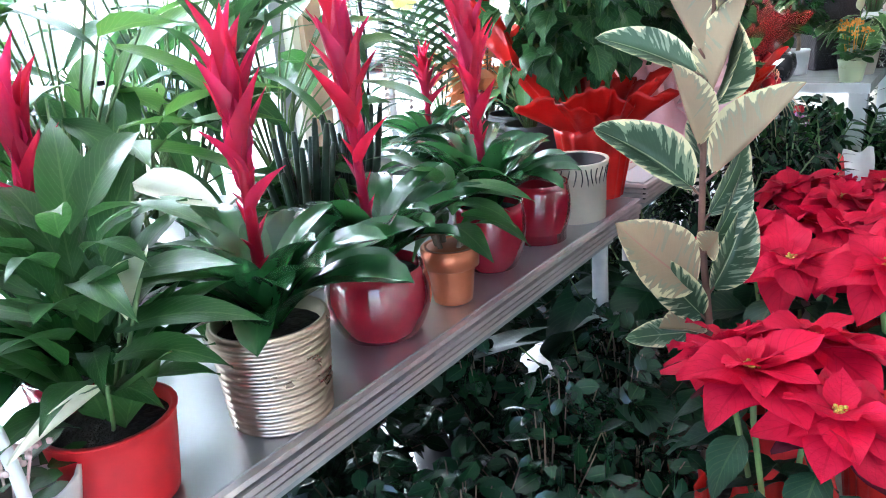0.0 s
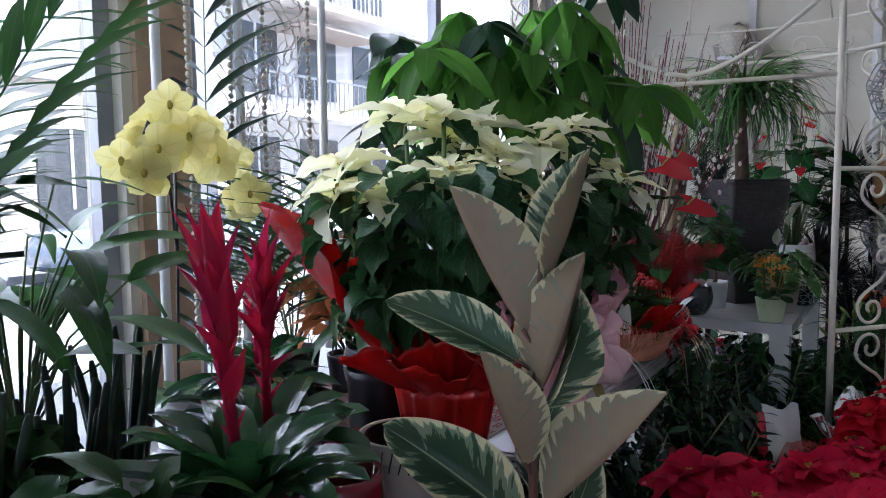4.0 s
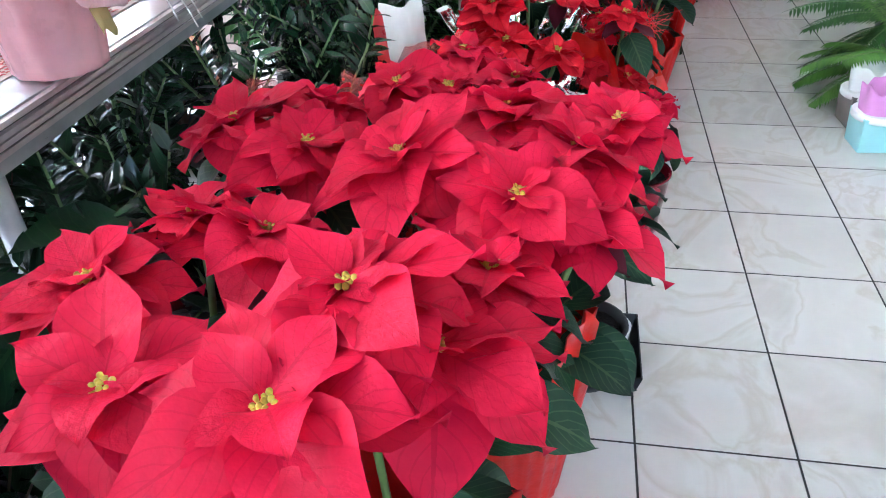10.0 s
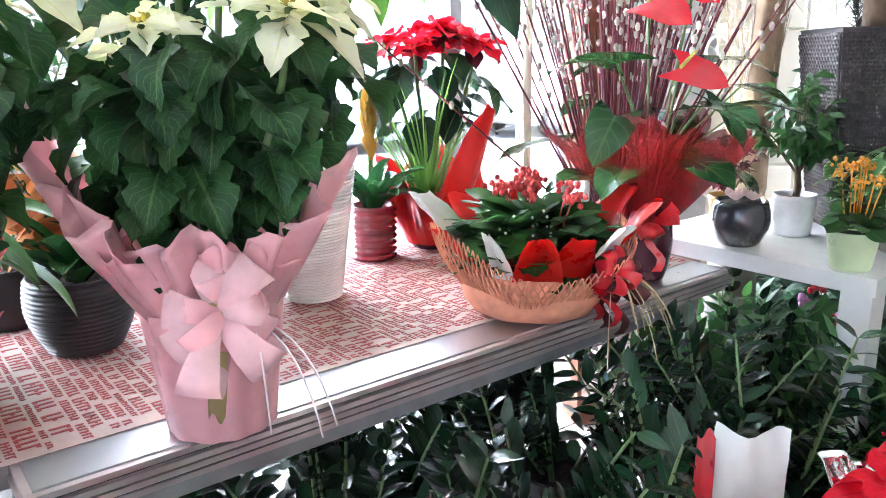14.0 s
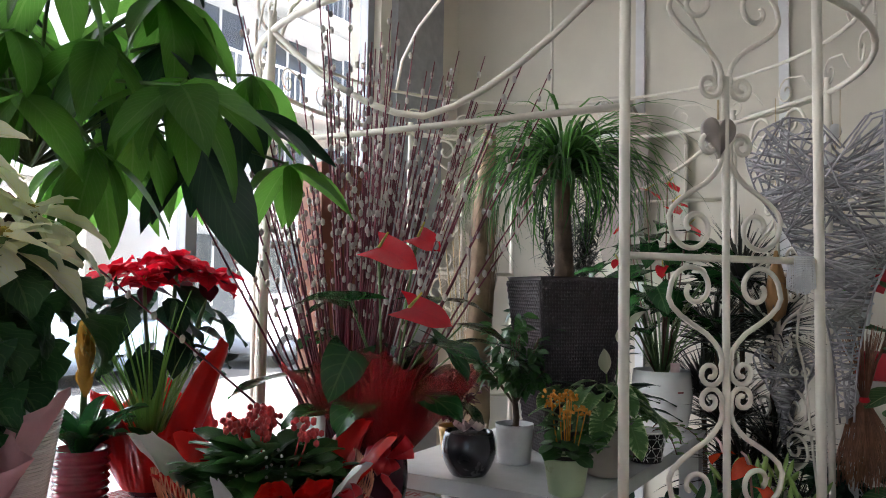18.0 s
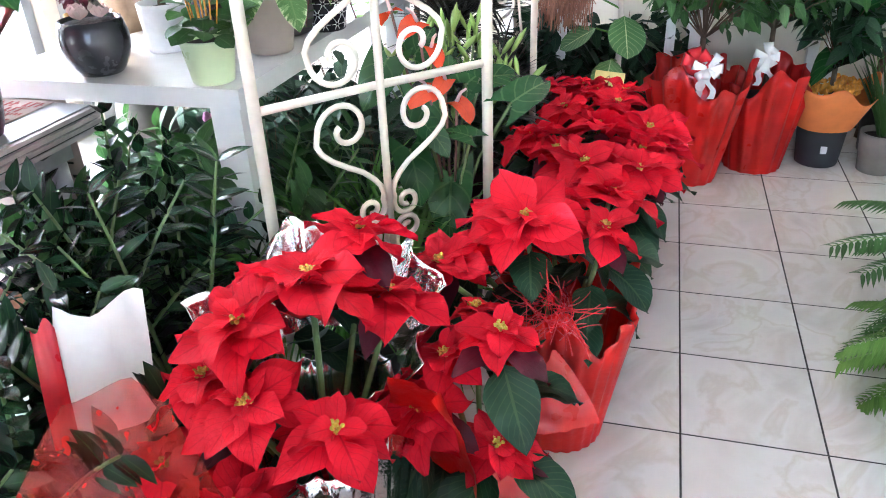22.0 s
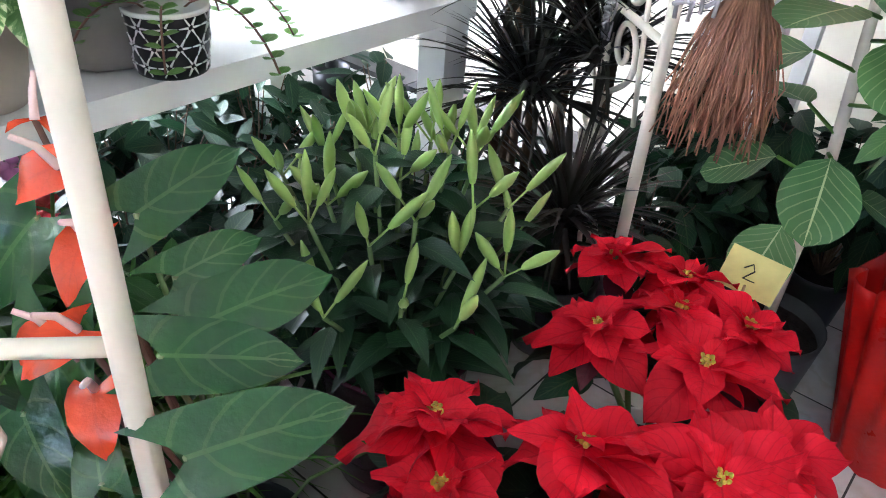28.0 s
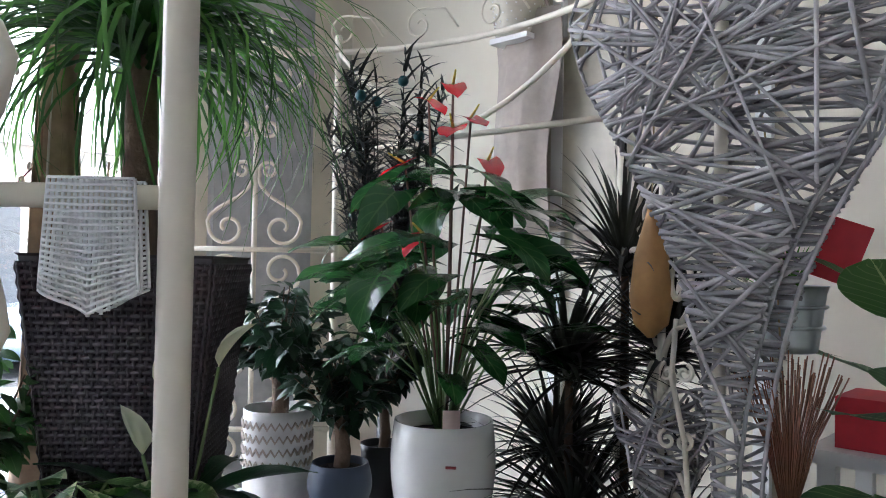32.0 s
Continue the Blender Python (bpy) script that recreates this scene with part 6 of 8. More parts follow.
pot(t, 0.075, 0.105, 0.17, M_DARKPOT, belly=0.02, ribs=16)
bromeliad(t, 0.15, 18, 0.24, 0.0)
heart_plant("foliage_plant", -1.13, 1.93, TB, "leafy green plant in a dark grooved pot on the runner", 20, 0.17, 0.30, 0.15, key="peace_leaf", potspec=(0.082, 0.088, 0.19, M_DARKPOT), group="plants on the tables")
t = thing("white_bucket", (-1.33, 2.79, TB), "tall white conical ceramic pot", "pot")
pot(t, 0.072, 0.125, 0.36, M_WHITEPOT, ribs=44, lip=0.004, soil=0.9)
t = thing("bromeliad", (-1.57, 3.14, TB), "golden guzmania bromeliad in a ridged red pot", "potted plant", "bromeliads")
pot(t, 0.072, 0.075, 0.17, M_REDGLAZE, ribs=8)
bromeliad(t, 0.15, 20, 0.24, 0.42, "gold_tip", 0.08, 22)
p = poinsettia(-1.56, 3.37, [(-1.66, 3.28, 1.42, 0.22), (-1.52, 3.40, 1.46, 0.22), (-1.44, 3.46, 1.42, 0.2), (-1.60, 3.46, 1.43, 0.2), (-1.54, 3.30, 1.40, 0.18)], "red poinsettia with variegated grass in red wrapping", key="bract_scarlet", z=TB, leaf_n=18, pot_h=0.14, mat=M_PURPLE)
grass("grass", 0, 0, 0, "", 64, 0.50, 0.012, M_LIGHT, 0.4, 0.5, parent=p, at=(0.06, -0.06, 0.13))
collar(p, 0.02, 0.085, 0.17, 0.19, M_REDWRAP, ((0, 1.3, 20), (200, 0.5, 25), (130, 0.6, 30)), 7, 0.12)
foliage(p, "poinsettia_leaf", [(0, 0, 0.52, 0.16, 0.08)], 26, 0.13)
t = thing("gift_basket", Matrix.Translation((-0.875, 3.16, TB)) @ Matrix.Scale(1.16, 4), "gift basket in orange jute net with kalanchoe and felt petals", "basket")
part("basket_bowl", Geo().lathe([(0.095, 0), (0.13, 0.008), (0.153, 0.04), (0.158, 0.07), (0.15, 0.10), (0.144, 0.10), (0.145, 0.05)], 36, None, lambda a, z: 1 + 0.02 * math.sin(9 * a)), M_JUTE, t)
g = Geo()
for i in range(84):
    a = i * 6.283 / 84
    for s in (-1, 1):
        pts = []
        for k in range(10):
            q = k / 9
            aa = a + s * 0.22 * q
            r = 0.118 + 0.052 * math.sin(q * 2.1) + 0.075 * max(0, q - 0.4) + 0.012 * math.sin(5 * aa) * q
            pts.append((r * math.cos(aa), r * math.sin(aa), 0.004 + 0.15 * q + 0.04 * q * q * math.sin(2 * aa - 0.6)))
        g.tube(pts, 0.0017, 3)
ob = part("jute_net", g, M_JUTE, t, "open orange jute weave")
ob["kind"] = "stuff"
for a, mt, w, h in ((215, M_WHITEPAINT, 0.13, 0.2), (250, M_REDWRAP, 0.09, 0.13), (290, M_WHITEPAINT, 0.055, 0.15), (318, M_REDWRAP, 0.10, 0.14), (345, M_REDWRAP, 0.10, 0.14), (10, M_WHITEPAINT, 0.08, 0.15), (40, M_REDWRAP, 0.10, 0.19), (75, M_REDWRAP, 0.12, 0.2), (115, M_WHITEPAINT, 0.14, 0.2), (150, M_REDWRAP, 0.14, 0.19), (185, M_REDWRAP, 0.12, 0.17)):
    flap(t, pose(0.135 * math.cos(radians(a)), 0.135 * math.sin(radians(a)), 0.085, -24, 0, a - 90), w, h, mt, "felt_petal", 0.35)
kalanchoe(t, 0.10, 0.145, 0.15, 9, M_KALR, n=210)
for k in range(2):
    gf = Geo()
    for i in range(12):
        gf.ball((0.02 + 0.035 * k + U(-0.03, 0.03), -0.10 + 0.05 * k + U(-0.03, 0.03), 0.20 + U(-0.025, 0.025)), 0.0035, 5, 3)
    part("white_flower_head", gf, M_WHITEPAINT, t)
bow(t, pose(0.17, 0.03, 0.11, 70, 0, 80), 0.11, M_RIBBON)
bow(t, pose(0.165, 0.06, 0.085, 70, 0, 70), 0.11, M_BROWNRIB)
g = Geo()
for i in range(14):
    g.tube(arc((0.17, 0.05, 0.10), (U(0.2, 1), U(-0.6, 0.6), U(-0.2, 0.6)), U(0.12, 0.2), 2.2, 7), 0.0013, 3)
part("raffia_tuft", g, M_RAFFIA, t)
t = heart_plant("anthurium", -0.86, 3.59, TB, "red anthurium in a plum vase wrapped with red mesh and ribbon", 18, 0.21, 0.46, 0.26, 0, key="anth_big", potspec=(0.055, 0.062, 0.20, M_PURPLE, dict(belly=0.015)), tilt=(-0.45, 0.2))
for tip, a, size in (((-0.82, 3.50, 1.49), -0.25, 0.15), ((-0.71, 3.49, 1.33), 0.1, 0.13), ((-0.80, 3.66, 1.53), -0.5, 0.12)):
    p = Vector(tip) - Vector((-0.86, 3.59, TB))
    part("flower_stem", Geo().tube([(0, 0, 0.17), (p.x * 0.5, p.y * 0.5, p.z * 0.65), p], 0.0035, 6), M_STEM, t)
    leaf_part("spathe", "spathe", t, span(p, p + around(a, -0.25) * size, (0.3, -0.75, 0.6)))
    part("spadix", Geo().tube([p, p + around(a, 0.8) * 0.055], 0.0048, 6, 0.0025), M_CENTRE, t)
collar(t, 0.17, 0.07, 0.20, 0.17, M_NET, ((40, 0.5, 35), (250, 0.4, 30), (330, 0.5, 30), (150, 0.4, 35)), 6, 0.16, "mesh_collar", "red open-mesh fabric")
collar(t, 0.17, 0.06, 0.15, 0.20, M_NET, ((80, 0.4, 35), (290, 0.5, 30), (200, 0.4, 30)), 5, 0.18, "mesh_collar", "red open-mesh fabric")
bow(t, pose(0.05, -0.05, 0.17, 75, 0, 50), 0.13, M_RIBBON)
t = thing("pussy_willow_vase", (-1.06, 3.70, TB), "tall glass vase of dark red pussy willow twigs", "vase")
part("vase", Geo().lathe(pot_profile(0.06, 0.085, 0.42), 28), M_GLASS, t)
for i in range(120):
    a = U(0, 6.28)
    lean = Vector((0.10, 0.13, 0)) * U(-0.5, 1.4)
    d = around(a, math.pi / 2 - abs(rnd.gauss(0, 0.24)) - 0.02) + lean
    pts = arc((0.03 * math.cos(a), 0.03 * math.sin(a), 0.05), d, U(0.85, 1.5), U(-0.15, 0.2), 8)
    b = part("twig", Geo().tube(pts, 0.0042, 4, 0.0018), M_WILLOW, t)
    g = Geo()
    for k in range(9):
        s = 4.0 + 3.9 * (k + U(0, 0.8)) / 9
        j = min(7, int(s))
        p = pts[j].lerp(pts[j + 1], min(1, s - j))
        w = around(U(0, 6.28), 0.6)
        g.ball(p + w * 0.008, 0.0078, 6, 4, 1.5)
    part("catkins_of_the_twig", g, M_CATKIN, b)["kind"] = "stuff"
t = thing("rust_planter", (-1.36, 3.93, 0.0), "rust-brown tapered planter behind the willow twigs", "planter")
part("planter_shell", Geo().lathe([(0.07, 0), (0.08, 0.02), (0.125, 1.80), (0.12, 1.81), (0.112, 1.80), (0.07, 0.1)], 4, pose(0, 0, 0, 0, 0, 25)), M_WILLOWBRN, t, smooth=False)
part("rim_band", Geo().lathe([(0.124, 1.76), (0.131, 1.762), (0.132, 1.812), (0.124, 1.814)], 4, pose(0, 0, 0, 0, 0, 25)), M_WILLOWBRN, t, smooth=False)
# money tree behind the table
t = thing("money_tree", (-1.45, 2.60, TB), "large money tree with fans of drooping leaves", "potted plant")
pot(t, 0.09, 0.11, 0.2, M_DARKPOT)
CR = Vector((0.24, 0.16, 1.0))
for k in range(3):
    part("trunk", Geo().tube([(0.024 * math.cos(k * 2.1 + s * 0.8) + CR.x * (s / 9) ** 1.5, 0.024 * math.sin(k * 2.1 + s * 0.8) + CR.y * (s / 9) ** 1.5, 0.16 + s * 0.07) for s in range(10)], 0.016, 8, 0.011), M_WOOD, t)
for i in range(50):
    a = i * 2.4
    d = around(a, U(-0.45, 1.4))
    L = U(0.2, 0.62)
    c = CR + Vector((0, 0, U(-0.05, 0.06))) + Vector((d.x * L, d.y * L, d.z * L * 0.7))
    part("leaf_stalk", Geo().tube([CR + Vector((0, 0, -0.12)), CR.lerp(c, 0.5) + Vector((0, 0, 0.04)), c], 0.004, 5), M_STEM, t)
    key = "pachira_leaf" if i % 4 else "pachira_deep"
    for j in range(6):
        b = a + (j - 2.5) * 0.95
        leaf_part("leaflet", key, t, aim(c, around(b, U(-1.05, -0.2)), U(-0.3, 0.3), U(0.17, 0.28)))
leaf_part("leaflet", "pachira_deep", t, span((0.62, 0.28, 0.94), (0.75, 0.35, 0.65), (0.6, -0.6, 0.4)))
t = shrub("orange_bush", -1.50, 2.26, TB, "plant with rusty orange leaves by the window", 0.18, 0.58, 120, 0.12, M_RUSTLEAF, potspec=(0.06, 0.075, 0.12, M_DARKPOT))
t = frond_plant("areca_palm", -1.62, 2.12, TB, "palm beside the window pier", 6, 0.75, 0.22, 13, M_GREEN, 0.4, 0.5, (0.07, 0.09, 0.15, M_DARKPOT), 0.13)

# ---- the far end of the shop ----
def heart_curve(s):
    """Outline of a heart, one wide, its tip at the bottom; s from 0 to 1."""
    a = s * 2 * math.pi
    x = 16 * math.sin(a) ** 3 / 34
    z = (13 * math.cos(a) - 5 * math.cos(2 * a) - 2 * math.cos(3 * a) - math.cos(4 * a)) / 34
    return x, z


# half width of the wicker heart at heights above its tip, from the notch over the lobe and down
LOBE = [(0.0, 1.05), (0.09, 1.17), (0.19, 1.19), (0.30, 1.14), (0.345, 1.03), (0.30, 0.89), (0.24, 0.80), (0.18, 0.70), (0.125, 0.60), (0.083, 0.50), (0.057, 0.40), (0.034, 0.28), (0.022, 0.16), (0.012, 0.0)]


def lobe(s):
    k = min(12, int(s * 13))
    (xa, za), (xb, zb) = LOBE[k], LOBE[k + 1]
    f = s * 13 - k
    return xa + (xb - xa) * f, za + (zb - za) * f


def wicker_heart(name, at, size, depth, n, r, label, seed, turn=0.0, back=0.02):
    """A hollow long-tailed heart of woven rods: a front and a back shell, their rims and bound tails."""
    rr = random.Random(seed)
    t = thing(name, pose(*at, 0, 0, turn), label, "decoration", "wicker hearts")
    for shell in (0, 1):
        ox, oy, f = (back, depth, 1) if shell else (0, 0, -1)

        def rod(p, q, swell, k):
            pts = []
            for i in range(6):
                u = i / 5
                mid = max(0, 1 - (abs(p[0] + (q[0] - p[0]) * u) / 0.34) ** 2)
                pts.append((ox + (p[0] + (q[0] - p[0]) * u) * size, oy + f * swell * mid + rr.uniform(-0.003, 0.003), (p[1] + (q[1] - p[1]) * u) * size))
            return Geo().tube(pts, r * k, 6)
        for i in range(n):
            a = rr.uniform(0, 0.74)
            b = rr.uniform(0, 0.62) if a < 0.5 else a + rr.uniform(-0.14, 0.14)
            (xa, za), (xb, zb) = lobe(a), lobe(b)
            if rr.random() < 0.72:
                xb = -xb
            elif abs(a - b) < 0.18:
                continue
            if rr.random() < 0.5:
                xa, xb = -xa, -xb
            if xa * xb < 0 and za + (zb - za) * xa / (xa - xb) > 1.03:
                continue
            part("rod", rod((xa, za), (xb, zb), depth * rr.uniform(0.25, 0.5), rr.uniform(0.65, 1.1)), M_WICKER, t)
        for i in range(64):
            s = 0.60 + 0.39 * i / 63
            xa, za = lobe(s)
            part("binding", rod((-xa, za + rr.uniform(-0.02, 0.02)), (xa, za + rr.uniform(-0.02, 0.02)), depth * 0.25, rr.uniform(0.7, 0.95)), M_WICKER, t)
        for sg in (-1, 1):
            pts = [(ox + sg * lobe(i / 40)[0] * size, oy, lobe(i / 40)[1] * size) for i in range(41)]
            part("rim_rod", Geo().tube(pts, r * 0.85, 6), M_WICKER, t)
    return t


big = wicker_heart("wicker_heart", (0.185, 5.10, 0.90), 1.0, 0.06, 185, 0.0046, "large hollow heart woven of grey wicker rods", 3, 0, 0.02)
wicker_heart("wicker_heart", (-0.05, 5.30, 0.76), 0.34, 0.06, 60, 0.0042, "small grey wicker heart hanging on the pavilion", 5, 0, 0.015)
part("cord", Geo().tube([(0, 0, 1.06), (0, 0.04, 1.29)], 0.002, 4), M_RAFFIA, big)
# little hearts and cloth hung on the pavilion
t = thing("wooden_heart", (-0.0, 3.82, 1.78), "small grey wooden heart pendant", "decoration")
g = Geo()
pts = [heart_curve(i / 36) for i in range(36)]
g.v = [Vector((x * 0.10, y, z * 0.12)) for y in (-0.008, 0.008) for x, z in pts]
g.f = [tuple(reversed(range(36))), tuple(range(36, 72))] + [(i, (i + 1) % 36, 36 + (i + 1) % 36, 36 + i) for i in range(36)]
part("heart_plate", g, M_TAUPE, t, at=pose(0, 0, 0, 0, 0, 48))
part("loop", Geo().tube([(0, 0, 0.04), (0.0, 0, 0.09)], 0.003, 5), M_RAFFIA, t)
t = thing("heart_pendant", (0.14, 5.17, 2.02), "white ceramic heart pendant with a ball", "decoration")
part("heart_plate", g.mesh("heart_plate", M_WHITEPOT), None, t)
part("ball", Geo().ball((0, 0, -0.10), 0.028, 10, 7), M_WHITEPOT, t)
part("cord", Geo().tube([(0, 0, -0.08), (0, 0, 0.17)], 0.0025, 5), M_RAFFIA, t)
t = thing("lace_cloth", (0.166, 4.007, 1.468), "white crocheted lace cloth draped over the iron bar", "cloth")
g = Geo()
ax = Vector((0.664, 0.747, 0))
nx = Vector((0.747, -0.664, 0))
for sd in (-1, 1):
    for i in range(17):
        u = (i / 16 - 0.5) * 0.06
        g.tube([ax * u * (1 + 0.15 * k / 7) + nx * (sd * (0.0125 + 0.005 * math.sin(i * 0.8) * k / 7)) + Vector((0, 0, 0.012 - 0.10 * k / 7 * (1 - 0.2 * abs(u) / 0.03))) for k in range(8)], 0.0015, 4)
    for j in range(21):
        z = 0.012 - 0.098 * j / 20
        g.tube([ax * ((i / 16 - 0.5) * 0.06 * (1 + 0.15 * j / 20)) + nx * (sd * (0.013 + 0.005 * math.sin(i * 0.8) * j / 20)) + Vector((0, 0, z * (1 - 0.2 * abs(i / 16 - 0.5) * 2 * (j / 20)))) for i in range(17)], 0.0015, 4)
part("lace", g, M_LACE, t)
t = thing("seed_pod", (-0.075, 5.31, 1.40), "dried tan palm seed pod hanging by the post", "decoration")
part("pod", Geo().lathe([(0.006, -0.13), (0.035, -0.10), (0.045, -0.04), (0.036, 0.05), (0.018, 0.12), (0.006, 0.17)], 14, None, lambda a, z: 1 + 0.12 * math.sin(5 * a)), M_TAN, t)
part("cord", Geo().tube([(0, 0, 0.15), (0, 0.02, 0.83)], 0.002, 4), M_RAFFIA, t)
t = thing("straw_bundle", (0.25, 5.22, 0.98), "bundle of copper-brown dried straw tied with red cord", "decoration")
g = Geo()
for i in range(240):
    a = U(0, 6.28)
    k = U(0, 1) ** 0.5
    g.tube([(0.012 * math.cos(a), 0.012 * math.sin(a), 0.0), (0.07 * k * math.cos(a), 0.06 * k * math.sin(a), -0.1), (0.10 * k * math.cos(a) + U(-0.015, 0.015), 0.08 * k * math.sin(a), -0.2), (0.11 * k * math.cos(a) + U(-0.03, 0.02), 0.09 * k * math.sin(a), U(-0.34, -0.24))], 0.0018, 3)
    if i % 3 == 0:
        g.tube([(0.01 * math.cos(a), 0.01 * math.sin(a), 0.0), (0.05 * k * math.cos(a), 0.04 * k * math.sin(a), 0.14), (0.10 * k * math.cos(a), 0.1 * k * math.sin(a), U(0.2, 0.3))], 0.0015, 3)
ob = part("straw", g, M_STRAW, t)
ob["kind"] = "stuff"
part("tie", Geo().lathe([(0.016, -0.012), (0.021, 0), (0.016, 0.012)], 12), M_RIBBON, t)
part("cord", Geo().tube([(0, 0, 0), (-0.05, 0.05, 0.6), (-0.11, -0.03, 1.21)], 0.002, 4), M_RAFFIA, t)
# big-leaved fig
t = thing("umbrella_fig", (0.44, 5.36, 0), "young fig tree with large pale-veined leaves in a pot", "potted plant")
pot(t, 0.10, 0.13, 0.24, M_DARKPOT)
part("stem", Geo().tube([(0, 0, 0.2), (0.01, -0.01, 0.6), (-0.02, -0.02, 1.0), (0.0, -0.03, 1.38)], 0.014, 9, 0.008), M_PAMPAS, t)
for z, a, el, L in ((0.50, -100, -0.9, 0.20), (0.55, 30, -0.5, 0.2), (0.60, -170, -0.5, 0.2), (0.66, -75, -0.75, 0.22), (0.70, 150, 0.0, 0.2), (0.76, -20, -0.2, 0.2), (0.82, -160, -0.3, 0.22), (0.88, -60, -0.6, 0.18), (0.95, 60, 0.1, 0.2), (1.0, -140, -0.3, 0.22), (1.06, -30, 0.0, 0.22), (1.14, -110, 0.2, 0.22), (1.2, 160, 0.3, 0.22), (1.27, -10, 0.4, 0.22), (1.33, -150, 0.6, 0.2), (1.36, -60, 0.8, 0.2), (1.38, 80, 0.9, 0.18), (1.16, -80, 0.5, 0.24), (1.22, -30, 0.6, 0.22), (1.28, -100, 0.7, 0.24), (1.32, -45, 0.3, 0.2), (1.1, -70, 0.1, 0.22), (0.92, -110, 0.0, 0.22), (0.98, -75, -0.2, 0.2)):
    d = around(radians(a), max(el, 0.3))
    q = Vector((0, -0.02, z)) + d * 0.09
    part("leaf_stalk", Geo().tube([(0, -0.02, z), q], 0.004, 5), M_LIGHT, t)
    leaf_part("leaf", "umb_leaf", t, aim(q, around(radians(a), el), U(-0.3, 0.3), L * 0.78))
t = thing("price_card", (0.425, 5.12, 0.43), "small yellow handwritten price card", "card")
part("card", Geo().box(-0.055, -0.001, 0, 0.055, 0.001, 0.085, pose(0, 0, 0, -15, 8, 10)), M_YCARD, t, smooth=False)
part("writing", Geo().tube([(-0.01, -0.006, 0.06), (0.005, -0.008, 0.075), (0.01, -0.006, 0.06), (-0.008, -0.002, 0.035), (0.015, -0.002, 0.035)], 0.0015, 4), M_DARKINK, t)
part("stick", Geo().tube([(0, 0, -0.3), (0, 0, 0.02)], 0.003, 5), M_RAFFIA, t)
# dark dracaenas
for x, y, tr in ((-0.20, 5.27, 0.42), (-0.30, 5.36, 0.62), (-0.02, 5.20, 0.18), (-0.25, 5.50, 1.24), (-0.10, 5.40, 0.5), (-0.33, 5.37, 0.98), (-0.40, 5.42, 0.75), (-0.12, 5.48, 1.02)):
    grass("dracaena", x, y, 0, "dark dracaena with thin stiff blades on a trunk", 140, 0.36, 0.016, M_DARKGRASS if tr > 0.3 else M_PURPLEGRASS, 1.6, 0.7, (0.09, 0.11, 0.22, M_DARKPOT), tr, 0.014, "dark dracaenas", up=0.05)
# tin bucket and dried hydrangea on a red box by the wall
t = thing("tin_bucket", (0.212, 5.32, 1.265), "galvanised tin bucket holding a red card and grass", "bucket")
pot(t, 0.055, 0.072, 0.13, M_TIN, lip=0.004, soil=0.85)
for z in (0.045, 0.085):
    part("hoop", Geo().lathe([(0.061 + z * 0.1, z), (0.064 + z * 0.12, z + 0.004), (0.062 + z * 0.12, z + 0.008)], 26), M_TIN, t)
part("card", Geo().box(-0.04, -0.001, 0.15, 0.04, 0.001, 0.27, pose(0.02, 0, 0, 0, 20, 20)), M_REDCARD, t, smooth=False)
grass("grass", 0, 0, 0, "", 30, 0.14, 0.008, M_GRASS, 0.7, 0.6, parent=t, at=(0, 0, 0.11))
part("hook", Geo().tube([(-0.05, -0.05, 0.12), (-0.06, -0.10, 0.16), (-0.074, -0.15, 0.15)], 0.004, 5), M_IRON, t)
t = thing("dried_hydrangea", (0.28, 5.80, 1.011), "dried brown hydrangea heads in a red box", "dried flowers")
part("box", Geo().box(-0.09, -0.09, 0, 0.05, 0.09, 0.12), M_REDCARD, t, smooth=False)
for cx, cy, cz, r in ((0.14, -0.02, 0.42, 0.10), (0.22, -0.05, 0.55, 0.11), (0.16, 0.05, 0.68, 0.11), (0.29, 0.0, 0.74, 0.11), (0.30, -0.04, 0.60, 0.10), (0.27, 0.03, 0.88, 0.10), (0.20, -0.04, 0.80, 0.09), (0.26, -0.06, 0.43, 0.09)):
    c = Vector((cx, cy, cz))
    part("stem", Geo().tube([(0, 0, 0.02), (cx * 0.4, cy * 0.4, cz * 0.6), c], 0.003, 5), M_WOOD, t)
    g = Geo()
    for i in range(95):
        d = around(U(0, 6.28), U(-1.2, 1.5))
        g.leaf(aim(c + d * r * U(0.7, 1.0), around(U(0, 6.28), U(-1, 1)), U(-1, 1), U(0.03, 0.048)), "oval", 0.9, 0.5, 0.2, 0, 2, 3)
    part("flower_head", g, M_DRIED, t)["kind"] = "stuff"
t = thing("side_table", (0.42, 5.86, 0), "narrow white painted side table by the wall", "table")
part("tabletop", Geo().box(-0.28, -0.2, 0.978, 0.26, 0.2, 1.01), M_WHITEPAINT, t, smooth=False)
for x in (-0.26, 0.20):
    for y in (-0.18, 0.14):
        part("leg", Geo().box(x, y, 0, x + 0.04, y + 0.04, 0.978), M_WHITEPAINT, t, smooth=False)
for x, y, h in ((0.22, 5.72, 0.62), (0.45, 5.80, 0.66), (0.08, 5.85, 0.62), (0.62, 5.85, 0.6)):
    shrub("calathea", x, y, 0, "dark leafy plant in the shade below the side table", 0.2, h, 260, 0.12, M_PLEAF, "ovate", 0.45, potspec=(0.07, 0.09, 0.16, M_DARKPOT), group="plants under the tables")
# white shelf on the wall with small pots
t = thing("wall_shelf", (0.70, 5.70, 0), "white wooden plant shelf with a slatted back", "shelf")
part("shelf_top", Geo().box(0, 0, 1.30, 0.62, 0.45, 1.335), M_WHITEPAINT, t, smooth=False)
for x in (0.02, 0.56):
    for y in (0.02, 0.39):
        part("leg", Geo().box(x, y, 0, x + 0.045, y + 0.045, 1.30), M_WHITEPAINT, t, smooth=False)
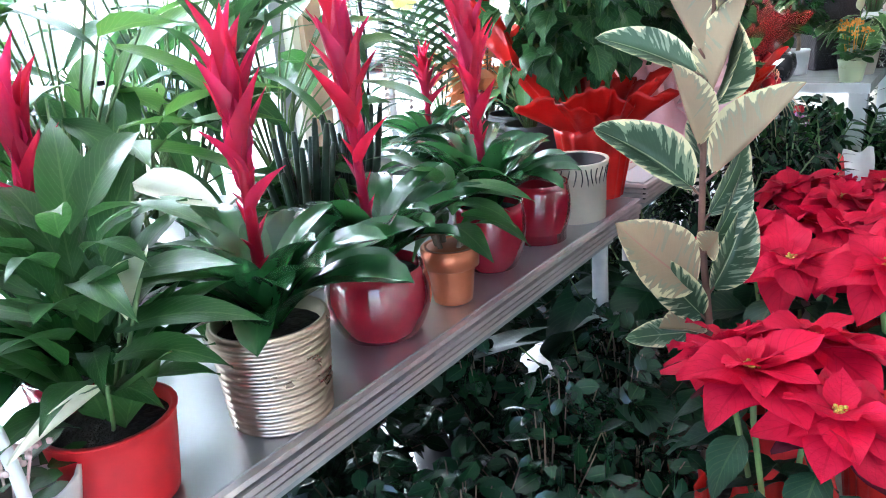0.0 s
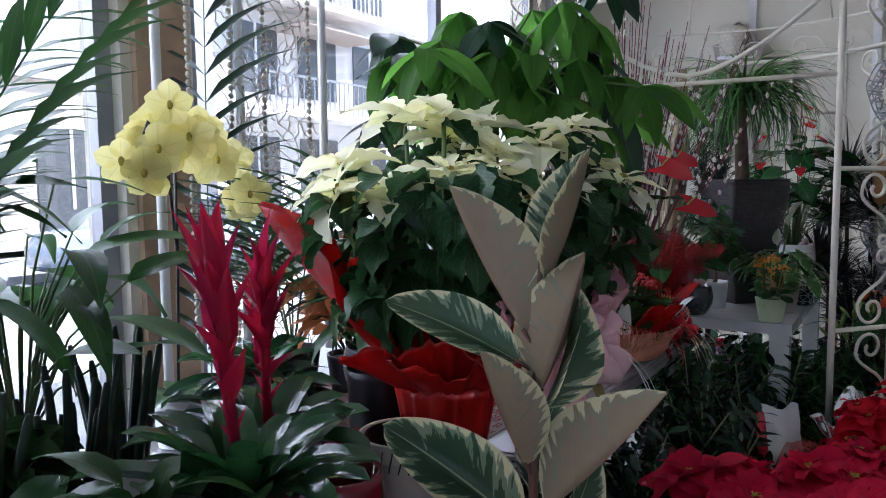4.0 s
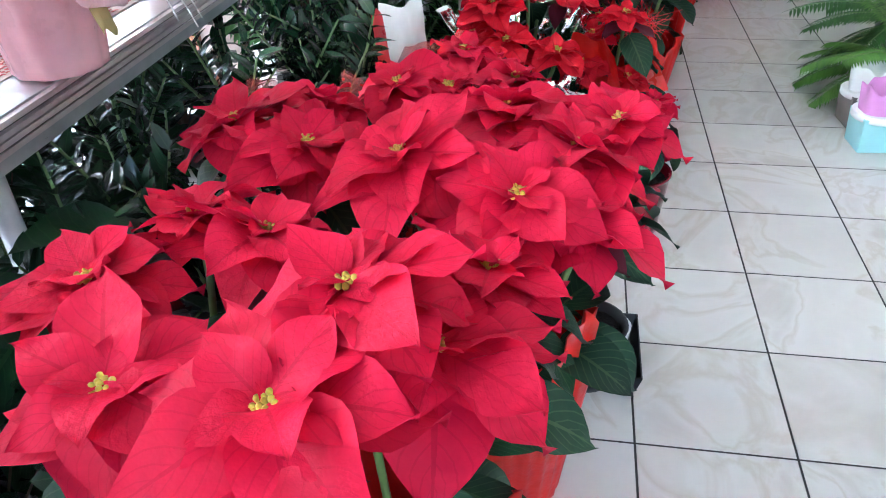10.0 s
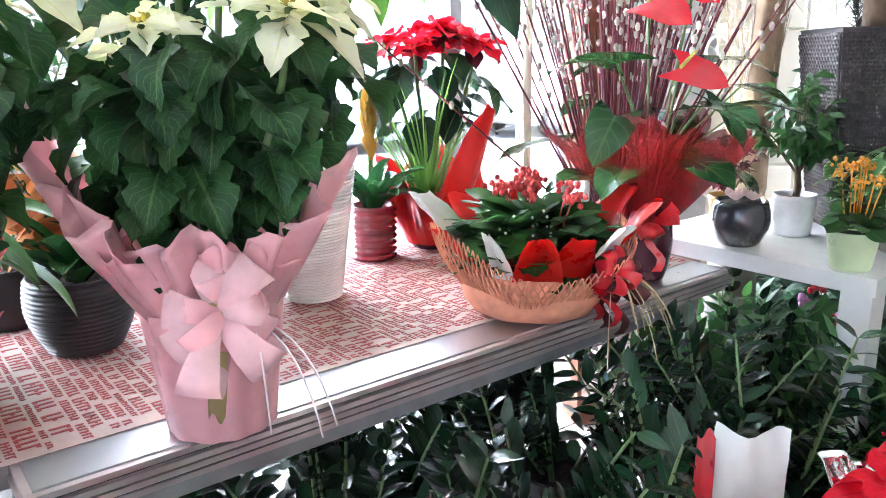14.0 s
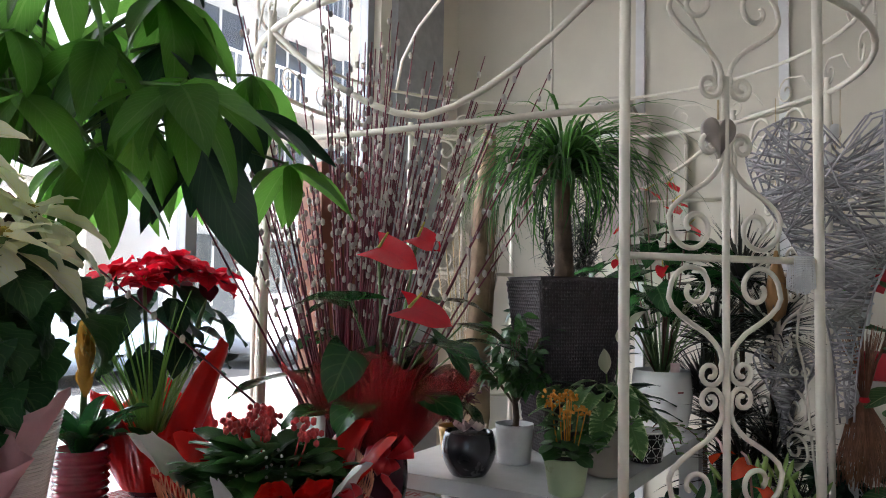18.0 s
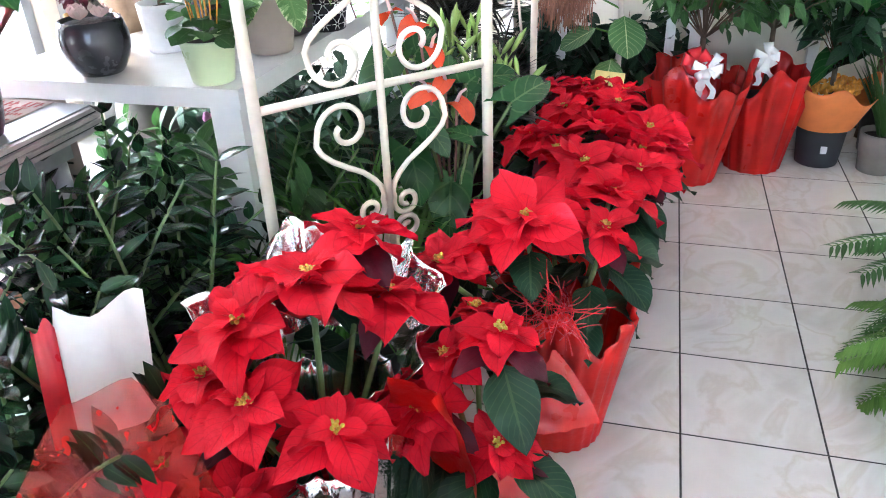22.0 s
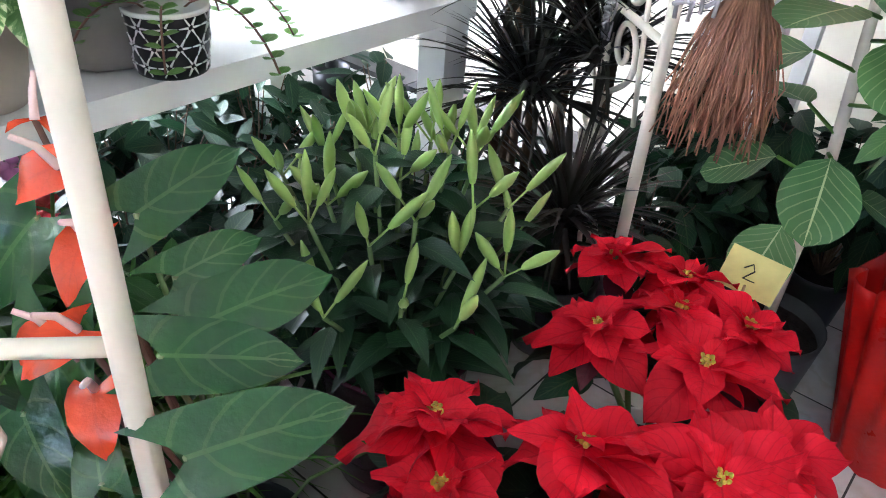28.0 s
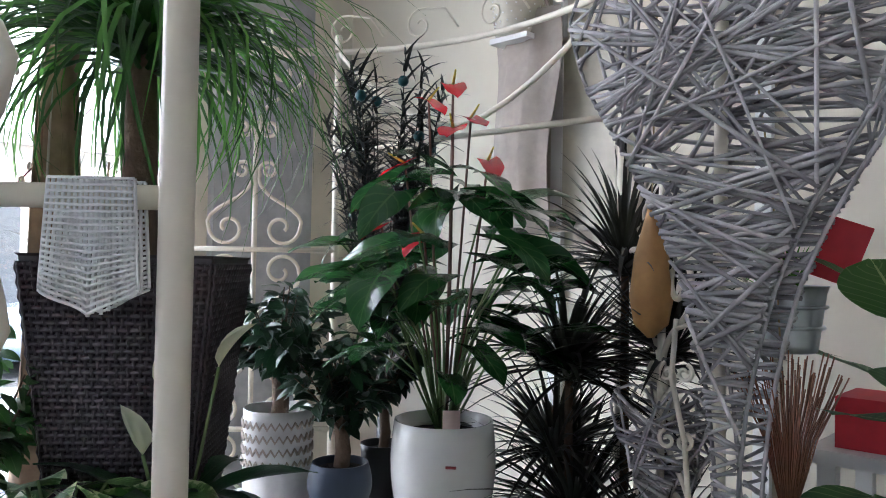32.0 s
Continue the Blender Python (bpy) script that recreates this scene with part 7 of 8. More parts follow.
for i in range(5):
    part("slat", Geo().box(0.10 + i * 0.09, 0.42, 0.6, 0.15 + i * 0.09, 0.435, 1.30), M_WHITEPAINT, t, smooth=False)
grass("spider_plant", 0.98, 5.88, 1.336, "spider plant in a white cut-out pot", 40, 0.30, 0.014, M_LIGHT, 1.2, 1.8, (0.05, 0.065, 0.13, M_WHITEPOT))
grass("spider_plant", 0.82, 5.88, 1.336, "green spider plant in a magenta pot", 34, 0.26, 0.014, M_GREEN, 1.2, 1.8, (0.045, 0.06, 0.12, M_PINKBAG))
t = thing("blue_orchid", (0.86, 6.02, 1.336), "dyed blue orchid on a tall stem", "potted plant")
pot(t, 0.04, 0.05, 0.1, M_PURPLE)
part("flower_stem", Geo().tube([(0, 0, 0.08), (0, 0, 0.4), (-0.03, -0.02, 0.6)], 0.003, 5), M_STEM, t)
for i in range(7):
    g = Geo()
    c = Vector((-0.02 + U(-0.06, 0.06), -0.03, 0.42 + i * 0.03))
    for j in range(5):
        g.leaf(Matrix.Translation(c) @ Matrix.Rotation(j * 1.257, 4, "Y") @ Matrix.Rotation(1.3, 4, "X") @ Matrix.Scale(0.035, 4), "oval", 0.9, 0.3, 0.1, 0, 2, 4)
    part("blossom", g, M_BLUEFL, t)
t = thing("white_wreath", (1.28, 5.95, 1.60), "white rod wreath with a star", "decoration")
for k in range(7):
    part("rod_ring", Geo().tube([((0.10 + 0.008 * k) * math.cos(i * 0.3927), 0.02 * math.sin(i * 2.0 + k), (0.19 + 0.008 * k) * math.sin(i * 0.3927)) for i in range(17)], 0.005, 5), M_WHITEPAINT, t)
part("cord", Geo().tube([(0, 0, 0.2), (0, 0.24, 0.7)], 0.002, 4), M_RAFFIA, t)
t = thing("fairy_bundle", (1.18, 5.98, 1.336), "tall bundle of curled copper and silver rods", "decoration")
for i in range(12):
    a = i * 0.52
    part("rod", Geo().tube([(0.03 * math.cos(a) * (1 + 0.4 * math.sin(k * 1.7 + i)), 0.03 * math.sin(a) * (1 + 0.4 * math.cos(k * 1.5 + i)), k * 0.11) for k in range(9)], 0.006, 5), M_STRAW if i % 2 else M_FOIL, t)
# wrapped trees by the aisle's end
def wrapped_tree(x, y, label, mat, r, h, n, size, leafm, wr=(0.10, 0.15, 0.34), wide=0.45, trunk=0.25, top=0.30):
    t = shrub("wrapped_tree", x, y, 0, label, r, h, n, size, leafm, "ovate", wide, trunk=trunk, potspec=(0.085, 0.105, top, M_DARKPOT), group="trees in paper wraps", branches=34)
    return t, wrap(t, *wr, mat, 15, 0.07, 0.18)
t, _ = wrapped_tree(0.76, 5.42, "weeping fig tree wrapped in red paper with a ribbon", M_REDWRAP, 0.34, 0.70, 820, 0.075, M_GREEN, (0.11, 0.20, 0.44), trunk=0.32)
bow(t, pose(-0.02, -0.12, 0.52, 80, 0, 0), 0.16, M_RIBBON)
bow(t, pose(0.02, -0.135, 0.50, 80, 0, 0), 0.12, M_WHITEPAINT, 3)
t, _ = wrapped_tree(1.03, 5.60, "weeping fig tree wrapped in pleated red paper", M_REDWRAP, 0.34, 0.72, 840, 0.072, M_GREEN, (0.115, 0.175, 0.40), trunk=0.32)
bow(t, pose(-0.02, -0.12, 0.50, 80, 0, 0), 0.12, M_WHITEPAINT)
t = shrub("schefflera", 1.30, 5.68, 0, "umbrella plant with orange flowers in an orange felt wrap", 0.24, 0.62, 260, 0.10, M_DEEP, "ovate", 0.4, trunk=0.25, potspec=(0.085, 0.105, 0.22, M_DARKPOT))
wrap(t, 0.115, 0.19, 0.17, M_ORANGEWRAP, 5, 0.05, 0.25, base=0.17)
g = Geo()
for i in range(220):
    a, k = U(0, 6.28), U(0, 1) ** 0.5
    g.ball((0.12 * k * math.cos(a), 0.12 * k * math.sin(a), 0.33 + U(-0.015, 0.03)), 0.010, 5, 4)
ob = part("floret_mass", g, M_KALO, t)
ob["kind"] = "stuff"
part("pot_tag", Geo().box(-0.012, -0.118, 0.08, 0.012, -0.112, 0.11), M_WHITEPAINT, t, smooth=False)
heart_plant("philodendron", 1.58, 5.86, 0, "tall green philodendron with a price tag", 16, 0.24, 0.95, 0.26, key="anth_leaf", potspec=(0.085, 0.10, 0.22, M_DARKPOT))
grass("snake_plant", 1.52, 5.62, 0, "snake plant in a grey pot", 18, 0.40, 0.035, M_GREEN, 0.4, 0.3, (0.07, 0.085, 0.17, M_GREYPOT), up=0.03)
grass("dracaena", 1.85, 5.75, 0, "dracaena with narrow green blades", 80, 0.5, 0.02, M_GRASS, 1.2, 1.2, (0.08, 0.1, 0.2, M_DARKPOT), 0.3, 0.02)
# ferns and gift bags across the aisle
frond_plant("fern", 1.52, 4.08, 0, "arching green fern in a grey pot", 34, 0.46, 0.05, 26, M_LIGHT, 1.45, 1.0, (0.075, 0.095, 0.17, M_GREYPOT), 0.26, el0=0.3, angle=1.4)
frond_plant("fern", 1.62, 4.45, 0, "arching green fern in a pot", 34, 0.52, 0.05, 26, M_GREEN, 1.45, 1.0, (0.08, 0.1, 0.22, M_GREYPOT), 0.26, el0=0.3, angle=1.4)
shrub("anthurium_bush", 1.72, 4.85, 0, "leafy plant with small red flowers", 0.26, 0.5, 200, 0.11, M_GREEN, potspec=(0.08, 0.1, 0.25, M_DARKPOT))
for x, y, m1, m2, lab in ((1.285, 3.66, M_TEAL, M_PINKBAG, "aqua and lilac paper gift bag"), (1.44, 3.60, M_TEAL, M_PINKBAG, "aqua and lilac paper gift bag"), (1.43, 3.38, M_LIME, M_PINKBAG, "lime and lilac paper gift bag"), (1.30, 3.86, M_GREYPOT, M_WHITEPAINT, "grey bucket with white paper bags")):
    t = thing("gift_bag", (x, y, 0), lab, "bag", "gift bags")
    part("bag_body", Geo().lathe([(0.075, 0), (0.085, 0.005), (0.095, 0.13), (0.09, 0.13), (0.075, 0.02)], 4, pose(0, 0, 0, 0, 0, 50)), m1, t, smooth=False)
    part("lace_edge", Geo().lathe([(0.0955, 0.115), (0.1, 0.12), (0.099, 0.14), (0.094, 0.14)], 48, None, lambda a, z: 0.86 + 0.03 * math.sin(24 * a)), M_WHITEPAINT, t)
    wrap(t, 0.06, 0.07, 0.12, m2, 5, 0.1, 0.15, base=0.11)
# clothes and drapes on a pole by the wall
t = thing("hanging_drapes", (1.75, 6.02, 0), "lilac and white fabric drapes on a pole", "fabric")
part("pole", Geo().tube([(-0.22, 0, 0), (-0.12, 0, 1.2), (-0.02, 0, 2.3)], 0.016, 8), M_WOOD, t)
for k, mt in enumerate((M_PINKBAG, M_LACE, M_WHITEPAINT, M_TAUPE)):
    g = Geo()
    for side in (0, 1):
        for j in range(12):
            for i in range(15):
                x = 0.02 + k * 0.13 + 0.14 * i / 14
                g.v.append(Vector((x, 0.03 * math.sin(i * 1.5 + k) * (0.4 + j / 12) - 0.02 * k - 0.004 * side, 2.3 - 1.45 * j / 11 + 0.04 * math.sin(i * 0.7 + k * 2) * j / 11)))
        o = side * 180
        for j in range(11):
            for i in range(14):
                q = (o + j * 15 + i, o + j * 15 + i + 1, o + j * 15 + i + 16, o + j * 15 + i + 15)
                g.f.append(q if side else q[::-1])
    part("drape", g, mt, t)
part("rail", Geo().tube([(-0.05, 0, 2.31), (0.65, 0, 2.31)], 0.01, 8), M_STEEL, t)
for x in (-0.05, 0.65):
    part("rail_bracket", Geo().box(x - 0.008, 0, 2.30, x + 0.008, 0.178, 2.32), M_STEEL, t, smooth=False)
# feathers, linen and tray against the wall
t = thing("peacock_feathers", (-1.02, 5.38, 0.9), "bushy bunch of dark peacock feathers in a vase", "feathers")
part("vase", Geo().lathe(pot_profile(0.05, 0.06, 0.4), 20, pose(0, 0, -0.9)), M_DARKPOT, t)
part("vase_neck", Geo().tube([(0, 0, -0.5), (0, 0, 0.2)], 0.02, 8), M_DARKPOT, t)
for i in range(24):
    a = U(0, 6.28)
    pts = arc((0.01 * math.cos(a), 0.01 * math.sin(a), 0.1), around(a, 1.57 - U(0.02, 0.2)), U(0.7, 1.12), U(0, 0.3), 10)
    st = part("quill", Geo().tube(pts, 0.0018, 4), M_PURPLEGRASS, t)
    g = Geo()
    for k in range(46):
        s = 2.5 + 7.5 * k / 45
        j = min(9, int(s))
        p = pts[j].lerp(pts[j + 1], s - j)
        for sg in (-1, 1):
            g.leaf(aim(p, around(a + 1.57 * sg + U(-0.8, 0.8), U(-0.1, 0.9)), 0, U(0.08, 0.15)), "blade", 0.10, 0.5, 0.1, 0, 1, 3)
    part("vane", g, M_PEACOCK, st)["kind"] = "stuff"
    if i % 4 == 0:
        part("eye_spot", Geo().ball(pts[9] + Vector((0.01, -0.012, 0.02)), 0.018, 8, 5), M_TEALEYE, st)
t = thing("linen_sack", (-1.02, 6.09, 1.95), "grey-brown linen sack hung on the wall", "sack")
g = Geo()
for side in (0, 1):
    for j in range(10):
        for i in range(9):
            u = i / 8 - 0.5
            g.v.append(Vector((u * (0.33 - 0.10 * j / 9) + 0.02 * math.sin(j * 0.8), -0.045 * math.cos(u * 3.0) * (1 if side == 0 else -0.4) + 0.012 * math.sin(i * 2.2), 0.45 - 0.85 * j / 9)))
    o = side * 90
    for j in range(9):
        for i in range(8):
            q = (o + j * 9 + i, o + j * 9 + i + 1, o + j * 9 + i + 10, o + j * 9 + i + 9)
            g.f.append(q if side else q[::-1])
part("cloth", g, M_LINEN, t)
part("strap", Geo().tube([(-0.12, -0.01, 0.43), (-0.06, 0.0, 0.55), (0, 0.06, 0.6), (0.06, 0.0, 0.55), (0.12, -0.01, 0.43)], 0.008, 6), M_LINEN, t)
t = thing("dotted_pot", (-1.04, 6.06, 2.30), "taupe pot with white dots on a wall bracket", "pot")
pot(t, 0.08, 0.105, 0.2, M_CREAMPOT, soil=0.9)
g = Geo()
for j in range(6):
    for i in range(16):
        a = i * 0.3927 + (0.196 if j % 2 else 0)
        r = 0.081 + 0.025 * (0.02 + j * 0.03) / 0.2
        g.ball((r * math.cos(a), r * math.sin(a), 0.02 + j * 0.03), 0.004, 5, 3)
part("dot_pattern", g, M_WHITEPAINT, t)["kind"] = "stuff"
part("bracket", Geo().box(-0.09, -0.06, -0.02, 0.09, 0.118, 0.0), M_WHITEPAINT, t, smooth=False)
t = thing("wall_tray", (-0.84, 6.165, 1.93), "cream enamel tray leaning on the wall", "tray")
g = Geo()
pts = []
for cx, cz, a0 in ((0.12, 0.30, 0), (-0.12, 0.30, 90), (-0.12, -0.30, 180), (0.12, -0.30, 270)):
    for k in range(6):
        a = radians(a0 + k * 18)
        pts.append((cx + 0.06 * math.cos(a), 0, cz + 0.06 * math.sin(a)))
part("rim", Geo().tube(pts + pts[:1], 0.012, 8), M_CREAMPOT, t)
g.v = [Vector((x, 0.012, z)) for x, _, z in pts] + [Vector((x, 0.02, z)) for x, _, z in pts]
n = len(pts)
g.f = [tuple(range(n)), tuple(reversed(range(n, 2 * n)))] + [(i, (i + 1) % n, n + (i + 1) % n, n + i) for i in range(n)]
part("plate", g, M_CREAMPOT, t, smooth=False)
# dry palm sheath and pampas behind the willow
t = thing("dry_palm_trunk", (-1.02, 4.38, 0.80), "tall dry palm sheath with fibrous bark", "decoration")
part("sheath", Geo().lathe([(0.05, 0), (0.06, 0.1), (0.05, 0.4), (0.045, 0.8), (0.03, 1.1), (0.022, 1.2)], 14, Matrix.Shear("XY", 4, (0.05, 0.0)), lambda a, z: 1 + 0.15 * math.sin(5 * a + z * 3)), M_DRYTRUNK, t)
for i in range(26):
    a = U(0, 6.28)
    z = U(0.0, 0.8)
    part("fibre", Geo().tube([(0.052 * math.cos(a) + 0.05 * z, 0.052 * math.sin(a), z), (0.05 * math.cos(a) + 0.05 * z + 0.01, 0.05 * math.sin(a), z + 0.2), (0.056 * math.cos(a) + 0.05 * z + 0.03, 0.056 * math.sin(a), z + U(0.3, 0.42))], 0.004, 4, 0.001), M_DRYTRUNK if i % 3 else M_PAMPAS, t)
t = thing("pampas_grass", (-1.12, 4.50, 0.0), "pale dried pampas plumes in a floor vase", "dried flowers")
part("vase", Geo().lathe(pot_profile(0.08, 0.06, 0.8, belly=0.03), 20), M_GREYPOT, t)
for i in range(9):
    a = U(0, 6.28)
    pts = arc((0, 0, 0.7), around(a, 1.57 - U(0.02, 0.18)), U(0.7, 1.05), 0.2, 6)
    st = part("stalk", Geo().tube(pts, 0.003, 4), M_RAFFIA, t)
    g = Geo()
    for k in range(60):
        p = pts[3].lerp(pts[6], k / 60)
        g.tube([p, p + around(U(0, 6.28), U(0.2, 1.2)) * U(0.05, 0.09)], 0.0014, 3, 0.0004)
    part("plume", g, M_PAMPAS, st)
t = thing("iron_scroll", (0.02, 5.24, 1.02), "small cream iron wall bracket with double scrolls", "decoration")
for z, sg in ((0.05, 1), (0.05, -1), (0.19, 1), (0.19, -1)):
    part("scroll", Geo().tube([(x * sg, y, z + q) for x, y, q in spiral(0.018, 0.0, 0.004, 0.02, 0, 2.4 * math.pi, 16)], 0.0045, 6), M_IRON, t)
part("stem", Geo().tube([(0, 0, 0.30), (-0.01, 0, 0.18), (0.02, 0, 0.05), (0.045, 0, -0.25), (0.06, 0, -0.4)], 0.006, 6), M_IRON, t)
part("arm", Geo().tube([(0, 0, 0.28), (0.06, -0.03, 0.30), (0.118, -0.07, 0.29)], 0.005, 6), M_IRON, t)

# ---- green plants on the floor, under and behind the tables ----
for x, y, h, n in ((-0.62, 3.42, 0.72, 9), (-0.42, 3.55, 0.70, 9), (-0.72, 3.02, 0.66, 8), (-0.52, 2.75, 0.60, 8), (-0.85, 2.55, 0.62, 8), (-0.60, 2.38, 0.56, 7), (-0.95, 3.35, 0.66, 8), (-1.15, 2.9, 0.6, 7)):
    zz_plant(x, y, h, n, 0.6)
for x, y, r, h in ((-0.62, 1.02, 0.24, 0.42), (-0.85, 0.70, 0.25, 0.45), (-0.55, 0.62, 0.2, 0.36), (-0.95, 1.25, 0.25, 0.48), (-1.2, 0.9, 0.26, 0.5)):
    shrub("clusia", x, y, 0, "dense dark green rubber bush under the table", r, h, 330, 0.06, M_GLOSS, "oval", 0.62, potspec=(0.07, 0.09, 0.15, M_DARKPOT), group="plants under the tables", branches=30)
for x, y, s in ((-0.70, 1.42, 0.24), (-0.85, 1.85, 0.26), (-0.62, 1.95, 0.24)):
    heart_plant("monstera", x, y, 0, "dark green monstera under the table", 9, s, 0.42, 0.24, key="monstera_leaf", potspec=(0.07, 0.09, 0.15, M_DARKPOT), group="plants under the tables")
for x, y, h, n in ((-0.50, 3.10, 0.62, 9), (-0.45, 2.45, 0.52, 8), (-0.72, 2.70, 0.6, 8), (-0.40, 3.30, 0.62, 8), (-0.70, 3.72, 0.68, 9), (-1.0, 2.25, 0.55, 7), (-0.78, 2.20, 0.58, 8), (-1.3, 2.4, 0.55, 7), (-1.3, 3.2, 0.6, 7)):
    zz_plant(x, y, h, n, 0.75, size=0.08)
for x, y, r, h in ((-0.50, 0.90, 0.2, 0.42), (-0.62, 0.35, 0.24, 0.42), (-0.45, 1.10, 0.18, 0.44), (-0.72, 1.20, 0.22, 0.46), (-0.9, 0.1, 0.26, 0.45), (-0.50, 0.05, 0.22, 0.36), (-1.25, 1.45, 0.28, 0.5), (-1.4, 0.5, 0.28, 0.5), (-0.70, -0.2, 0.24, 0.42)):
    shrub("clusia", x, y, 0, "dense dark green rubber bush under the table", r, h, 330, 0.06, M_GLOSS, "oval", 0.62, potspec=(0.07, 0.09, 0.15, M_DARKPOT), group="plants under the tables", branches=30)
for k in range(9):
    shrub("clusia", -0.66 + 0.07 * (k % 2), -0.12 + k * 0.215, 0, "dense dark green rubber bush under the table", 0.17, 0.5, 300, 0.06, M_GLOSS, "oval", 0.62, potspec=(0.07, 0.09, 0.15, M_DARKPOT), group="plants under the tables", branches=30)
# added row of dark bushes, a backdrop that deepens the shade below the tables
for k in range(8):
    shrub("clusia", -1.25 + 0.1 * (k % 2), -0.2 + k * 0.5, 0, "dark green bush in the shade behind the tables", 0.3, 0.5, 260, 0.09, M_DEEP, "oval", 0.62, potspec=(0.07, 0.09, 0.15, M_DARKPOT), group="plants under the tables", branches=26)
t = shrub("croton", -0.28, 2.92, 0, "croton with dark leaves and yellow veins", 0.14, 0.3, 60, 0.14, M_PLEAF, "ovate", 0.4, potspec=(0.06, 0.08, 0.14, M_DARKPOT))
for x, y in ((-0.30, 3.95), (-0.10, 4.00), (-0.22, 4.22), (-0.20, 4.08), (0.0, 3.93), (-0.16, 3.86)):
    grass("lily_turf", x, y, 0, "tuft of arching green grass in a pot", 100, 0.46, 0.017, M_GRASS, 1.0, 1.5, (0.07, 0.09, 0.26, M_DARKPOT), group="grass tufts")
for x, y in ((-0.45, 3.95), (-0.55, 4.2)):
    zz_plant(x, y, 0.62, 8, 0.6, "leafy green plant below the white table", mat=M_GREEN, size=0.09)
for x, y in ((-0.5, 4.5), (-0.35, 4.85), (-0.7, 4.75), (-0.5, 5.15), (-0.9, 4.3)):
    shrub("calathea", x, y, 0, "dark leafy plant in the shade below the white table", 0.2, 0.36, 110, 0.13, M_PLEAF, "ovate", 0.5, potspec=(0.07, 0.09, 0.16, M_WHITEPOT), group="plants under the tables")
t = shrub("pink_begonia", -0.75, 4.35, 0, "plant with pink flowers below the white table", 0.14, 0.24, 90, 0.07, M_GREEN, potspec=(0.07, 0.09, 0.3, M_DARKPOT))
for i in range(5):
    gf = Geo()
    c = Vector((U(-0.1, 0.12), U(-0.12, 0.1), 0.52 + U(-0.05, 0.05)))
    for k in range(9):
        gf.ball(c + Vector((U(-1, 1), U(-1, 1), U(-1, 1))) * 0.02, 0.013, 6, 4)
    part("flower_head", gf, M_PINKBAG if i % 2 else M_REDCARD, t)

# lilies in bud
t = thing("lily", (-0.03, 4.64, 0), "lilies in green bud in a dark purple pot", "potted plant")
pot(t, 0.11, 0.15, 0.34, M_PURPLE, lip=0.006)
for i in range(28):
    a = i * 2.4
    k = (i / 28) ** 0.5
    top = Vector((math.cos(a) * 0.24 * k, math.sin(a) * 0.24 * k, 0.72 - 0.16 * k * k + U(-0.06, 0.06)))
    b = Vector((math.cos(a) * 0.09 * k, math.sin(a) * 0.09 * k, 0.30))
    st = part("stem", Geo().tube([b, b.lerp(top, 0.55) + Vector((0, 0, 0.03)), top], 0.004, 5), M_STEM, t)
    g = Geo()
    for j in range(10):
        s = 0.25 + 0.7 * j / 9
        g.leaf(aim(b.lerp(top, s), around(j * 2.4 + a, U(-0.1, 0.55)), U(-0.3, 0.3), U(0.10, 0.16)), "lance", 0.34, 0.7, 0.3, 0, 2, 5)
    part("leaf_whorl", g, M_DEEP, st)
    for j in range(2 + i % 2):
        d = around(j * 2.1 + a, U(0.75, 1.45))
        q = top + d * U(0.02, 0.05)
        g = Geo().tube([top, q], 0.002, 4)
        L, r = U(0.065, 0.09), U(0.0075, 0.0105)
        side = d.cross(Vector((0.3, 0.5, 0.81))).normalized()
        other = d.cross(side)
        n = len(g.v)
        for f, w in ((0, 0.45), (0.15, 0.8), (0.4, 1.0), (0.65, 0.95), (0.85, 0.55), (1.0, 0.12)):
            for e in range(9):
                w2 = w * r * (1.0 if e % 3 else 0.86)
                g.v.append(q + d * L * f + (side * math.cos(e * 0.698) + other * math.sin(e * 0.698)) * w2)
        for f in range(5):
            for e in range(9):
                g.f.append((n + f * 9 + e, n + f * 9 + (e + 1) % 9, n + f * 9 + 9 + (e + 1) % 9, n + f * 9 + 9 + e))
        part("bud", g, M_BUD, t)
# orange anthurium behind the panel
t = heart_plant("anthurium", 0.06, 4.22, 0, "orange anthurium with large glossy leaves in a pot", 5, 0.18, 0.36, 0.24, 0, potspec=(0.08, 0.1, 0.26, M_DARKPOT), stemm=M_STEM)
AT = Vector((0.06, 4.22, 0))
for p, q, face in (((0.179, 4.092, 0.779), (0.279, 4.178, 0.786), (0.5, -0.4, 0.75)), ((0.262, 4.058, 0.734), (0.352, 4.172, 0.783), (0.4, -0.5, 0.75)), ((-0.019, 4.189, 0.805), (0.022, 4.308, 0.871), (0.6, -0.6, 0.5)), ((0.125, 4.171, 0.741), (0.191, 4.297, 0.792), (0.35, -0.6, 0.7)), ((0.059, 4.182, 0.761), (0.094, 4.276, 0.802), (0.3, -0.7, 0.6)), ((0.172, 4.013, 0.658), (0.082, 4.048, 0.674), (0.6, -0.5, 0.6)), ((0.061, 3.997, 0.688), (0.137, 3.979, 0.62), (0.6, -0.6, 0.5)),
                   ((0.03, 4.06, 0.75), (0.08, 4.0, 0.62), (0.5, -0.8, 0.3)), ((-0.06, 4.10, 0.82), (-0.10, 4.0, 0.72), (0.3, -0.8, 0.5)), ((0.0, 4.05, 0.60), (0.06, 3.97, 0.48), (0.5, -0.7, 0.4))):
    p, q = Vector(p) - AT, Vector(q) - AT
    part("stem", Geo().tube([(0, 0, 0.24), (p.x * 0.5, p.y * 0.5, p.z * 0.75), p], 0.004, 6), M_STEM, t)
    leaf_part("leaf", "anth_big", t, span(p, q, face, (q - p).length * 1.02))
